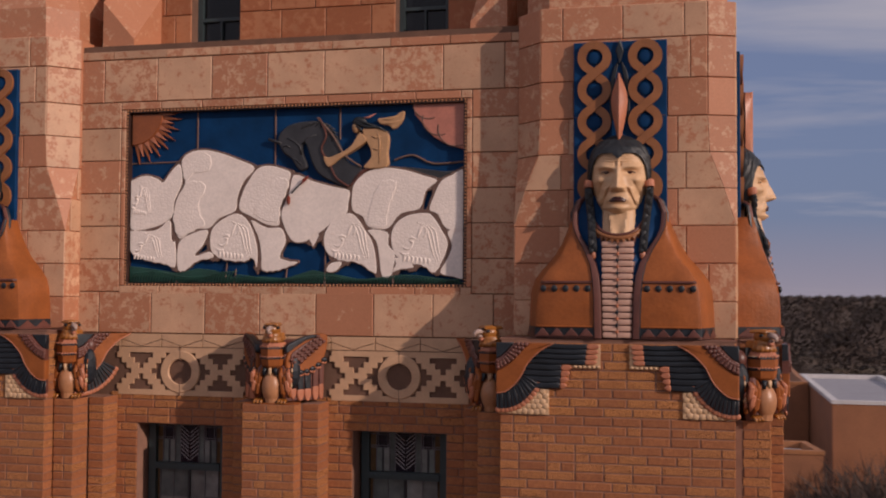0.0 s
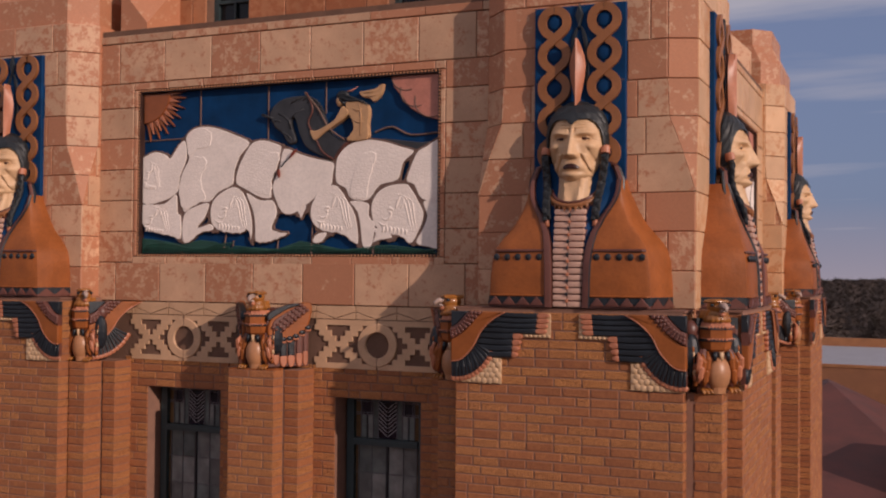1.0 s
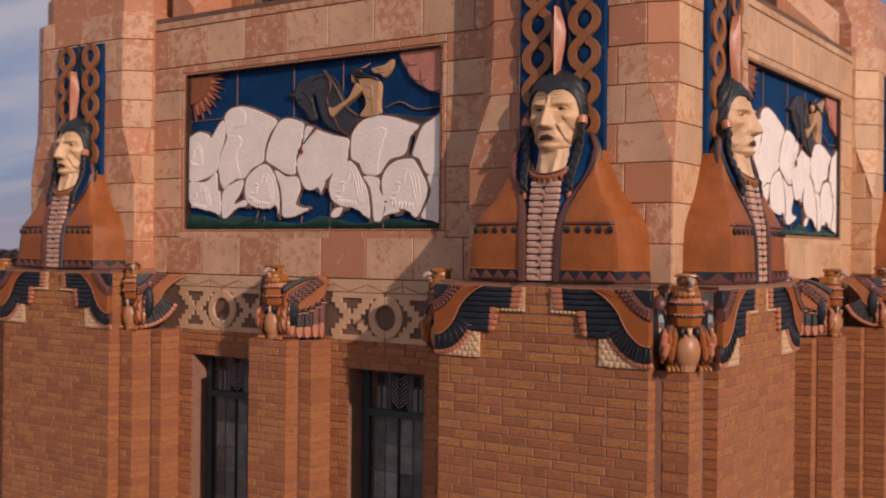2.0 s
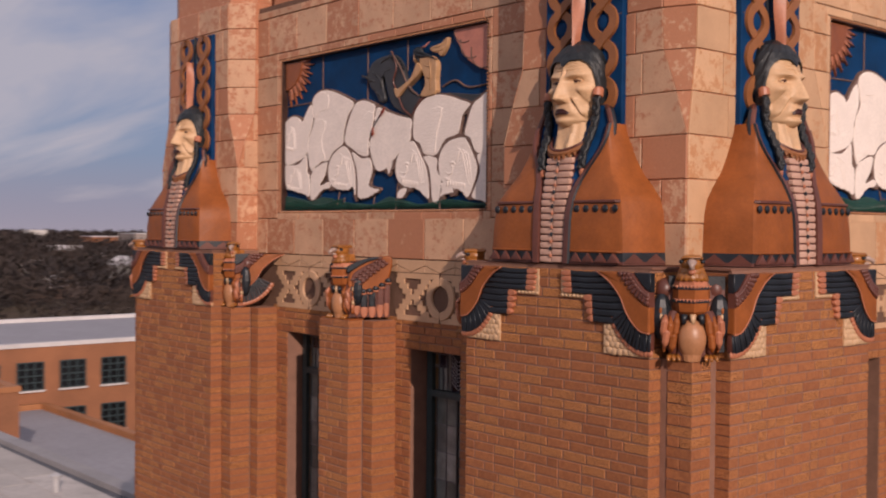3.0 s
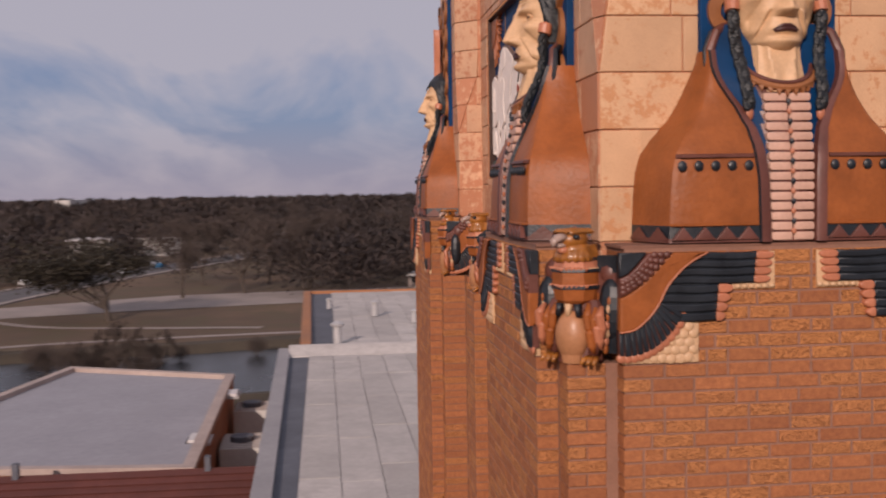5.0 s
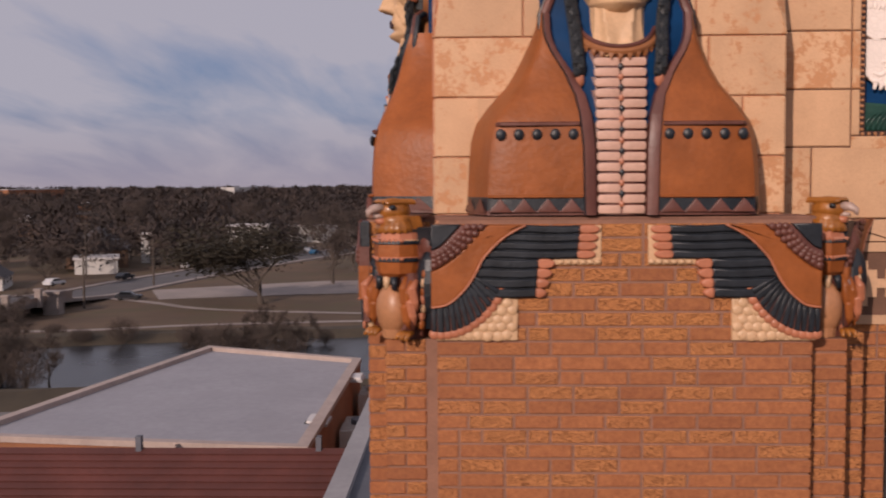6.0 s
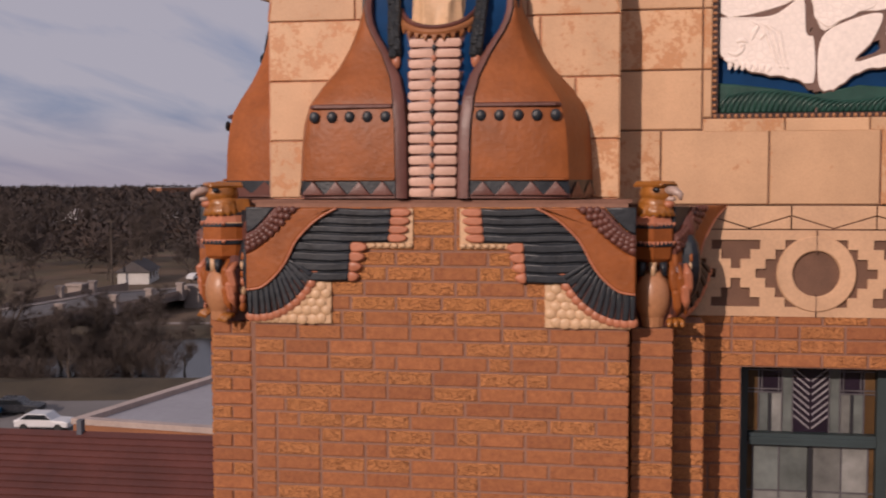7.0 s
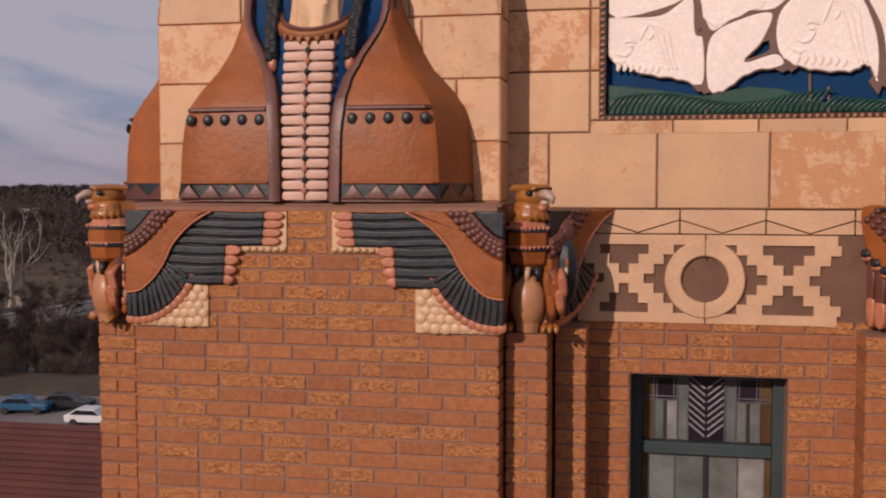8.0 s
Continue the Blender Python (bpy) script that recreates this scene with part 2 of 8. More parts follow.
M_RING = surface("brown_ring_glaze", (0.30, 0.115, 0.04), 0.5, 0.14, 8.0, 60.0, 0.2)
M_WHITE = surface("white_glaze", (0.90, 0.79, 0.71), 0.66, 0.06, 5.0, 45.0, 0.15)
M_GREEN = surface("green_glaze", (0.013, 0.058, 0.042), 0.4, 0.3, 9.0, 60.0, 0.3)
M_GOLD = surface("golden_brown_glaze", (0.33, 0.122, 0.022), 0.34, 0.3, 18.0, 90.0, 0.4, coat=0.2)
M_CLAY = surface("brown_clay", (0.22, 0.105, 0.07), 0.8, 0.2, 10.0, 80.0, 0.5)
M_PEACH = surface("peach_glaze", (0.43, 0.20, 0.095), 0.38, 0.14, 9.0, 60.0, 0.2)
M_BEAK = surface("pale_beak_glaze", (0.42, 0.30, 0.25), 0.35, 0.15, 14.0, 60.0, 0.2)
M_COAL = surface("charcoal_glaze", (0.035, 0.036, 0.04), 0.45, 0.3, 10.0, 60.0, 0.25)
M_FRAME = surface("teal_painted_frame", (0.032, 0.050, 0.054), 0.5, 0.15, 5.0, 60.0, 0.1)
# near-black: the shade of unlit rooms is put into this colour
M_ROOMSHADE = surface("dark_interior", (0.02, 0.02, 0.022), 0.9, 0.2)
M_CREAMWALL = surface("cream_terracotta", (0.60, 0.37, 0.22), 0.5, 0.12, 5.0, 70.0, 0.2)
M_BUFF = surface("buff_glaze", (0.52, 0.30, 0.15), 0.42, 0.14, 9.0, 60.0, 0.2)
M_ROSE = surface("rose_glaze", (0.52, 0.20, 0.14), 0.42, 0.14, 9.0, 60.0, 0.2)
M_SUN = surface("sun_brown_glaze", (0.26, 0.075, 0.022), 0.36, 0.2, 9.0, 60.0, 0.3)
M_DART = surface("dart_red_glaze", (0.22, 0.04, 0.02), 0.4, 0.2, 9.0, 60.0, 0.2)
M_BORDER = surface("border_glaze", (0.05, 0.024, 0.018), 0.4, 0.3, 9.0, 60.0, 0.2)


def woolly(name, rgb):
    """White glaze with a curled, cell-like relief."""
    m, n, l, b = nodes_of(name)
    geo = n.new("ShaderNodeNewGeometry")
    v = n.new("ShaderNodeTexVoronoi")
    v.inputs["Scale"].default_value = 31.0
    v.feature = "DISTANCE_TO_EDGE"
    v.inputs["Randomness"].default_value = 0.9
    l.new(geo.outputs["Position"], v.inputs["Vector"])
    big = tex_noise(n, l, geo.outputs["Position"], 6.0, 4.0)
    col = mixc(n, l, ramp(n, l, big, 0.3, 0.7), shade(rgb, 0.93), shade(rgb, 1.05))
    l.new(mixc(n, l, ramp(n, l, v.outputs["Distance"], 0.0, 0.12), shade(rgb, 0.92), col), b.inputs["Base Color"])
    b.inputs["Roughness"].default_value = 0.66
    bp = n.new("ShaderNodeBump")
    bp.inputs["Strength"].default_value = 0.22
    bp.inputs["Distance"].default_value = 0.005
    l.new(ramp(n, l, v.outputs["Distance"], 0.0, 0.22), bp.inputs["Height"])
    l.new(bp.outputs[0], b.inputs["Normal"])
    return m


M_WOOL = woolly("woolly_white_glaze", (0.90, 0.79, 0.71))


def leaded(name, rgb, rough):
    m, n, l, b = nodes_of(name)
    geo = n.new("ShaderNodeNewGeometry")
    info = n.new("ShaderNodeObjectInfo")
    big = tex_noise(n, l, geo.outputs["Position"], 9.0, 4.0)
    hsv = n.new("ShaderNodeHueSaturation")
    mr = n.new("ShaderNodeMapRange")
    mr.inputs["To Min"].default_value, mr.inputs["To Max"].default_value = 0.65, 1.25
    l.new(info.outputs["Random"], mr.inputs[0]); l.new(mr.outputs[0], hsv.inputs["Value"])
    l.new(mixc(n, l, ramp(n, l, big, 0.35, 0.7), shade(rgb, 0.7), shade(rgb, 1.2)), hsv.inputs["Color"])
    l.new(hsv.outputs[0], b.inputs["Base Color"])
    b.inputs["Roughness"].default_value = rough
    b.inputs["Transmission Weight"].default_value = 0.25
    b.inputs["Specular IOR Level"].default_value = 0.25
    b.inputs["IOR"].default_value = 1.5
    bp = n.new("ShaderNodeBump")
    bp.inputs["Strength"].default_value = 0.15
    bp.inputs["Distance"].default_value = 0.01
    l.new(big, bp.inputs["Height"]); l.new(bp.outputs[0], b.inputs["Normal"])
    return m


M_PANE = leaded("milky_leaded_glass", (0.28, 0.28, 0.265), 0.14)
M_PANE_GREEN = leaded("green_leaded_glass", (0.19, 0.21, 0.20), 0.14)
M_PANE_DARK = leaded("dark_leaded_glass", (0.03, 0.02, 0.035), 0.10)
M_PANE_AMBER = leaded("amber_leaded_glass", (0.16, 0.09, 0.04), 0.12)
M_LEAD = surface("lead_came", (0.14, 0.13, 0.14), 0.5, 0.2, 20.0, 90.0, 0.2, metal=0.6)
M_PALELEAD = surface("pale_lead_came", (0.30, 0.28, 0.29), 0.5, 0.2, 20.0, 90.0, 0.2)
M_BLACKLINE = surface("black_came", (0.012, 0.012, 0.016), 0.5, 0.2)
M_DARKGLASS = leaded("dark_window_glass", (0.015, 0.018, 0.022), 0.06)
M_TERRA_BROWN = terracotta("brown_terracotta_block", (0.40, 0.17, 0.08), (0.30, 0.10, 0.04), 0.6)

# ---- mesh helpers ----


def finish(bm, name, mats, smooth=False):
    bmesh.ops.recalc_face_normals(bm, faces=bm.faces)
    me = bpy.data.meshes.new(name)
    bm.to_mesh(me)
    bm.free()
    for m in (mats if isinstance(mats, (list, tuple)) else [mats]):
        me.materials.append(m)
    if smooth:
        me.polygons.foreach_set("use_smooth", [True] * len(me.polygons))
    return me


def part(name, bm, mats, parent=None, label="", smooth=False, kind=""):
    """One mesh object out of bm, under a thing or part."""
    ob = new(name, finish(bm, name, mats, smooth))
    if parent:
        ob.parent = parent
    return tagged(ob, label=label, kind=kind)


def thing(name, label, category, m, group="", kind=""):
    """An empty at a thing's base, which carries its parts."""
    ob = new(name)
    ob.empty_display_size = 0.1
    ob.matrix_basis = m
    return tagged(ob, label, category, group, kind)


def box(bm, x0, x1, y0, y1, z0, z1, mat=0):
    v = [bm.verts.new((x, y, z)) for z in (z0, z1) for y in (y0, y1) for x in (x0, x1)]
    for q in ((0, 1, 3, 2), (4, 6, 7, 5), (0, 4, 5, 1), (2, 3, 7, 6), (0, 2, 6, 4), (1, 5, 7, 3)):
        bm.faces.new([v[i] for i in q]).material_index = mat


def inset(pts, b):
    """A closed outline moved inwards by b."""
    area = sum(p[0] * q[1] - q[0] * p[1] for p, q in zip(pts, pts[1:] + pts[:1]))
    sgn = 1 if area > 0 else -1
    out = []
    for i, p in enumerate(pts):
        a, c = Vector(pts[i - 1]), Vector(pts[(i + 1) % len(pts)])
        d1, d2 = (Vector(p) - a), (c - Vector(p))
        d1 = d1.normalized() if d1.length > 1e-9 else d2.normalized()
        d2 = d2.normalized() if d2.length > 1e-9 else d1
        n1, n2 = Vector((-d1.y, d1.x)) * sgn, Vector((-d2.y, d2.x)) * sgn
        n = (n1 + n2)
        n = n / max(0.35, n.length_squared / 2) if n.length > 1e-6 else n1
        out.append((p[0] + n.x * b, p[1] + n.y * b))
    return out


def prism(bm, pts, y0, y1, r=0.004, mat=0, mat_front=None):
    """An outline in x and z, with its rounded front at y0 and its back at y1."""
    pts = [tuple(p) for p in pts]
    rings = [(pts, y1), (pts, y0 + r), (inset(pts, r * 0.3), y0 + r * 0.3), (inset(pts, r), y0)] if r else [(pts, y1), (pts, y0)]
    rows = [[bm.verts.new((x, y, z)) for x, z in ring] for ring, y in rings]
    n = len(pts)
    for a, b in zip(rows, rows[1:]):
        for i in range(n):
            bm.faces.new((a[i], a[(i + 1) % n], b[(i + 1) % n], b[i])).material_index = mat
    f = bm.faces.new(rows[-1])
    f.material_index = mat if mat_front is None else mat_front
    return f


def smooth_line(pts, steps=4, closed=True):
    """A Catmull-Rom curve through the points."""
    n, out = len(pts), []
    for i in range(n if closed else n - 1):
        g = lambda k: Vector(pts[k % n] if closed else pts[min(max(k, 0), n - 1)])
        p0, p1, p2, p3 = g(i - 1), g(i), g(i + 1), g(i + 2)
        for s in range(steps):
            t = s / steps
            out.append(tuple(0.5 * (2 * p1 + (p2 - p0) * t + (2 * p0 - 5 * p1 + 4 * p2 - p3) * t * t + (3 * p1 - p0 - 3 * p2 + p3) * t ** 3)))
    if not closed:
        out.append(tuple(pts[-1]))
    return out


def tube(bm, path, radius, sides=6, mat=0, flat=1.0, caps=True):
    """A tube along a path of 3D points; radius is a number or one for each point; flat squeezes it in y."""
    path = [Vector(p) for p in path]
    rows = []
    for i, p in enumerate(path):
        d = (path[min(i + 1, len(path) - 1)] - path[max(i - 1, 0)]).normalized()
        side = d.cross(Vector((0, 1, 0)))
        if side.length < 1e-3:
            side = Vector((1, 0, 0))
        side.normalize()
        up = side.cross(d)
        rr = radius[i] if isinstance(radius, (list, tuple)) else radius
        row = []
        for k in range(sides):
            a = 2 * math.pi * k / sides
            o = side * math.cos(a) * rr + up * math.sin(a) * rr
            o.y *= flat
            row.append(bm.verts.new(p + o))
        rows.append(row)
    for a, b in zip(rows, rows[1:]):
        for k in range(sides):
            bm.faces.new((a[k], a[(k + 1) % sides], b[(k + 1) % sides], b[k])).material_index = mat
    if caps:
        bm.faces.new(rows[0][::-1]).material_index = mat
        bm.faces.new(rows[-1]).material_index = mat


def ball(bm, c, r, mat=0, u=10, v=6):
    """An ellipsoid at c with the radii r."""
    c = Vector(c)
    r = (r, r, r) if isinstance(r, (int, float)) else r
    top, bot = bm.verts.new(c + Vector((0, 0, r[2]))), bm.verts.new(c - Vector((0, 0, r[2])))
    rows = []
    for j in range(1, v):
        a = math.pi * j / v
        rows.append([bm.verts.new(c + Vector((r[0] * math.sin(a) * math.cos(2 * math.pi * k / u), r[1] * math.sin(a) * math.sin(2 * math.pi * k / u), r[2] * math.cos(a)))) for k in range(u)])
    for k in range(u):
        bm.faces.new((top, rows[0][k], rows[0][(k + 1) % u])).material_index = mat
        bm.faces.new((bot, rows[-1][(k + 1) % u], rows[-1][k])).material_index = mat
    for a, b in zip(rows, rows[1:]):
        for k in range(u):
            bm.faces.new((a[k], b[k], b[(k + 1) % u], a[(k + 1) % u])).material_index = mat


def disc(bm, cx, cz, r, y0, y1, n=20, mat=0, bev=0.004):
    prism(bm, [(cx + r * math.cos(2 * math.pi * k / n), cz + r * math.sin(2 * math.pi * k / n)) for k in range(n)], y0, y1, bev, mat)


def ring(bm, cx, cz, ro, ri, y0, y1, n=32, mat=0, b=0.004):
    """A flat ring with softened edges."""
    prof = [(ro, y1), (ro, y0 + b), (ro - b, y0), (ri + b, y0), (ri, y0 + b), (ri, y1)]
    rows = [[bm.verts.new((cx + r * math.cos(2 * math.pi * k / n), y, cz + r * math.sin(2 * math.pi * k / n))) for r, y in prof] for k in range(n)]
    for k in range(n):
        a, c = rows[k], rows[(k + 1) % n]
        for i in range(len(prof) - 1):
            bm.faces.new((a[i], a[i + 1], c[i + 1], c[i])).material_index = mat


# ---- the tower: a square plan, four faces ----
# Each face has its own frame: x to the right along the wall from its middle, y into the wall, z up from the top of the brick piers.
HALF = 3.887
GROUND = -19.3
FACES = {
    "south": pose(-HALF, 0, 0),
    "east": pose(0, HALF, 0, 0, 0, 90),
    "north": pose(-HALF, 2 * HALF, 0, 0, 0, 180),
    "west": pose(-2 * HALF, HALF, 0, 0, 0, -90),
}


COURSE, BRICK_L, JOINT = 0.0664, 0.2047, 0.0105
Z_FINE, Z_STUFF = -1.2, -3.3
WALL_D = 0.545                   # depth of the main wall behind the piers
PIER_IN, PIER_OUT = 1.871, 3.548    # brick pier
UP_IN, UP_OUT, UP_D = 1.92, 3.565, 0.315  # pier above, clad in blocks
BUST_X = 2.725
PANEL = (-1.497, 1.497, 0.93, 2.435)
PANEL_DRAWN = (-1.386, 1.386, 0.93, 2.42)    # the plan that the relief is drawn on
WINDOWS = {"south": ((-1.345, -0.57), (0.57, 1.345)), "east": ((-1.35, -0.65), (0.65, 1.35))}
FRIEZE_MID = {"south": 0.955, "east": 1.02}
WIN_TOP = -0.235
PIECES = {}
PIER_NOTCH = HALF - PIER_OUT


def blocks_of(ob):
    """The east face takes paler blocks with fewer stains than the south face."""
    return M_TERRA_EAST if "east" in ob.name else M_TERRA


def piece_mesh(w, h, d, c, mat, key):
    """A block seen from its front, with chamfered edges: w by h, d deep, centred in x and z."""
    k = (round(w, 3), round(h, 3), round(d, 3), key, mat.name)
    if k not in PIECES:
        w, h, d = k[:3]
        a, b = w / 2, h / 2
        co = [(sx * a, y, sz * b) for y in (d, c) for sx, sz in ((-1, -1), (1, -1), (1, 1), (-1, 1))]
        co += [(sx * (a - c), 0, sz * (b - c)) for sx, sz in ((-1, -1), (1, -1), (1, 1), (-1, 1))]
        fa = [(8, 9, 10, 11)]
        for o in (0, 4):
            fa += [(o + i, o + (i + 1) % 4, o + 4 + (i + 1) % 4, o + 4 + i) for i in range(4)]
        me = bpy.data.meshes.new(key)
        me.from_pydata(co, [], fa)
        me.materials.append(mat)
        PIECES[k] = me
    return PIECES[k]


def piece(name, parent, x, y, z, w, h, d, c, mat, rng, wob=0.0015, tilt=0.25):
    ob = new(name, piece_mesh(w, h, d, c, mat, name))
    ob.parent = parent
    ob.matrix_basis = pose(x, y + rng.uniform(-wob, wob), z, 0, rng.uniform(-tilt, tilt) * 0.4, rng.uniform(-tilt, tilt))
    return ob


def add_piece(bm_data, x, y, z, w, h, d, c):
    """The same block, joined into one list of points and faces."""
    co, fa = bm_data
    o, a, b = len(co), w / 2, h / 2
    for yy in (d, c):
        co += [(x + sx * a, y + yy, z + sz * b) for sx, sz in ((-1, -1), (1, -1), (1, 1), (-1, 1))]
    co += [(x + sx * (a - c), y, z + sz * (b - c)) for sx, sz in ((-1, -1), (1, -1), (1, 1), (-1, 1))]
    fa.append((o + 8, o + 9, o + 10, o + 11))
    for q in (0, 4):
        fa += [(o + q + i, o + q + (i + 1) % 4, o + q + 4 + (i + 1) % 4, o + q + 4 + i) for i in range(4)]


def brick_run(rng, x0, x1):
    """Where the bricks of one course lie: (middle, length), with now and then a header or a cut brick."""
    out, x = [], x0
    first = rng.choice((BRICK_L, BRICK_L * 0.5, BRICK_L * 0.7))
    ln = first
    while x < x1 - 0.02:
        e = x + ln
        if x1 - e < 0.06:
            e = x1
        out.append(((x + e) / 2, e - x - JOINT))
        x = e
        ln = BRICK_L if rng.random() < 0.84 else BRICK_L * 0.5
    return out


def brick_field(parent, rng, segs, z_top, fine=Z_FINE, low=Z_STUFF, holes=()):
    """Courses of bricks downwards from z_top. segs: (x0, x1, y, depth). Those above `fine` are parts, those below are one joined part."""
    stuff = ([], [])
    for x0, x1, y, dep in segs:
        k = 0
        while True:
            z = z_top - COURSE * (k + 0.5)
            if z < low:
                break
            k += 1
            spans = [(x0, x1)]
            for hx0, hx1, hz in holes:
                if z < hz + 0.01 and hx0 > x0 - 0.01 and hx1 < x1 + 0.01:
                    spans = [(s0, min(s1, hx0)) for s0, s1 in spans if s0 < hx0] + [(max(s0, hx1), s1) for s0, s1 in spans if s1 > hx1]
            for s0, s1 in spans:
                for xm, ln in brick_run(rng, s0, s1):
                    h = COURSE - JOINT
                    if z > fine:
                        piece("brick", parent, xm, y, z, round(ln / 0.006) * 0.006, h, dep, 0.0035, M_COMBED if z > -0.02 else M_BRICK, rng)
                    else:
                        add_piece(stuff, xm, y + rng.uniform(-0.0015, 0.0015), z, ln, h, dep, 0.005)
    if stuff[0]:
        me = bpy.data.meshes.new("lower_bricks")
        me.from_pydata(stuff[0], [], stuff[1])
        me.materials.append(M_BRICK)
        ob = new("lower_bricks", me)
        ob.parent = parent
        tagged(ob, kind="stuff")


def blocks(parent, rng, x0, x1, z0, z1, y, cuts, d=0.03, name="block"):
    """One course of blocks between x0 and x1, parted at the cuts."""
    xs = [x0] + [c for c in cuts if x0 + 0.03 < c < x1 - 0.03] + [x1]
    for a, b in zip(xs, xs[1:]):
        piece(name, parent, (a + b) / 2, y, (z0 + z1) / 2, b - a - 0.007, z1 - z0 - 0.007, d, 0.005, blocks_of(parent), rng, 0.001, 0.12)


def struct(name, bm, mats, m, label, category="wall"):
    ob = part(name, bm, mats)
    ob.matrix_basis = m
    return tagged(ob, label, category, kind="structure")


def even(a, b, step, shift=0.0):
    out, x = [], a + shift
    while x < b:
        out.append(x)
        x += step
    return out


ROW_Z = [0.525, 0.875, 1.155, 1.437, 1.718, 2.0, 2.28, 2.505, 2.875]
PIER_ROWS = [0.56, 0.83, 1.11, 1.39, 1.665, 1.935, 2.205, 2.49, 2.80, 3.06]


def upper_pier(F, side, rng, name, shared=False):
    """Block-clad pier: square below, chamfered above a slanting stop, with a stepped cap."""
    x0, x1 = (UP_IN, UP_OUT) if side > 0 else (-UP_OUT, -UP_IN)
    ch, z_a, z_b = 0.20, 1.44, 1.97
    # the chamfer at the tower's corner is wide on the south face and narrow on the east face
    cut = {side: (0.4, 1.0) if shared else (1.0, 0.4), -side: (1.0, 1.0)}
    bm = bmesh.new()
    y0, y1 = UP_D + 0.012, 1.2

    def outline(c, grow=0.0, yb=y1):
        a, b, f = x0 + 0.012 - grow, x1 - 0.012 + grow, y0 - grow
        # blunt inner and outer corners; the outer side runs on round the tower's corner
        if c < 1e-6:
            c = 0.001
        (lx, ly), (rx, ry) = cut[-1], cut[1]
        return [(a, yb), (a, f + c * ly), (a + c * lx, f), (b - c * rx, f), (b, f + c * ry), (b, yb)]
    levels = [(outline(0), -0.02), (outline(0), z_a), (outline(ch), z_b), (outline(ch), 3.06),
              (outline(ch, -0.05), 3.075), (outline(ch, -0.05), 3.33), (outline(ch, -0.16), 3.56), (outline(ch, -0.16), 3.75)]
    rows = [[bm.verts.new((x, y, z)) for x, y in ol] for ol, z in levels]
    for a, b in zip(rows, rows[1:]):
        for i in range(len(a)):
            bm.faces.new((a[i], a[(i + 1) % len(a)], b[(i + 1) % len(a)], b[i]))
    bm.faces.new(rows[0][::-1])
    bm.faces.new(rows[-1])
    ob = struct(name, bm, [M_TERRA], F, "corner pier of cream terracotta blocks with chamfered upper edges", "pier")
    # front blocks, course by course; chamfered pieces take over at the edges
    strip0, strip1 = side * BUST_X - 0.345, side * BUST_X + 0.345
    for k, (za, zb) in enumerate(zip(PIER_ROWS, PIER_ROWS[1:])):
        zm = (za + zb) / 2
        c = 0.0 if zm < z_a else ch * min(1.0, (zm - z_a) / (z_b - z_a))
        c = 0.0 if zb <= z_a + 0.02 else (ch if za >= z_b - 0.02 else None)
        mid = (x0 + x1) / 2
        if c is None:
            pier_slant(ob, rng, x0, x1, za, zb, z_a, z_b, ch, k, side, shared, cut)
            continue
        a, b = x0 + c * cut[-1][0], x1 - c * cut[1][0]
        if zm > 2.80:
            cuts = [a + 0.17, mid, b - 0.17]
        elif zm > 1.43:
            cuts = [strip0, strip1] + ([(a + strip0) / 2 - 0.02, (b + strip1) / 2 + 0.02] if k % 2 else [])
        else:
            cuts = [mid] + ([a + 0.20, b - 0.20] if k % 2 else [a + 0.36, b - 0.36])
        blocks(ob, rng, a, b, za, zb, UP_D, cuts)
        # side faces and chamfers
        for sx, xe in ((-1, x0), (1, x1)):
            if c and not (shared and sx == side):
                kx, ky = c * cut[sx][0], c * cut[sx][1]
                w = math.hypot(kx, ky)
                q = new("block", piece_mesh(w - 0.004, zb - za - 0.007, 0.02, 0.004, blocks_of(ob), "block"))
                q.parent = ob
                q.matrix_basis = pose(xe - sx * kx / 2, UP_D + ky / 2, zm, 0, 0, sx * math.degrees(math.atan2(ky, kx)))
            if sx == side:       # the other face of the tower closes this side
                continue
            q = new("block", piece_mesh(0.30 if c else 0.46, zb - za - 0.007, 0.02, 0.004, blocks_of(ob), "block"))
            q.parent = ob
            dd = 0.30 if c else 0.46
            q.matrix_basis = pose(xe, UP_D + c + dd / 2 + 0.004, zm, 0, 0, sx * 90)
    return ob


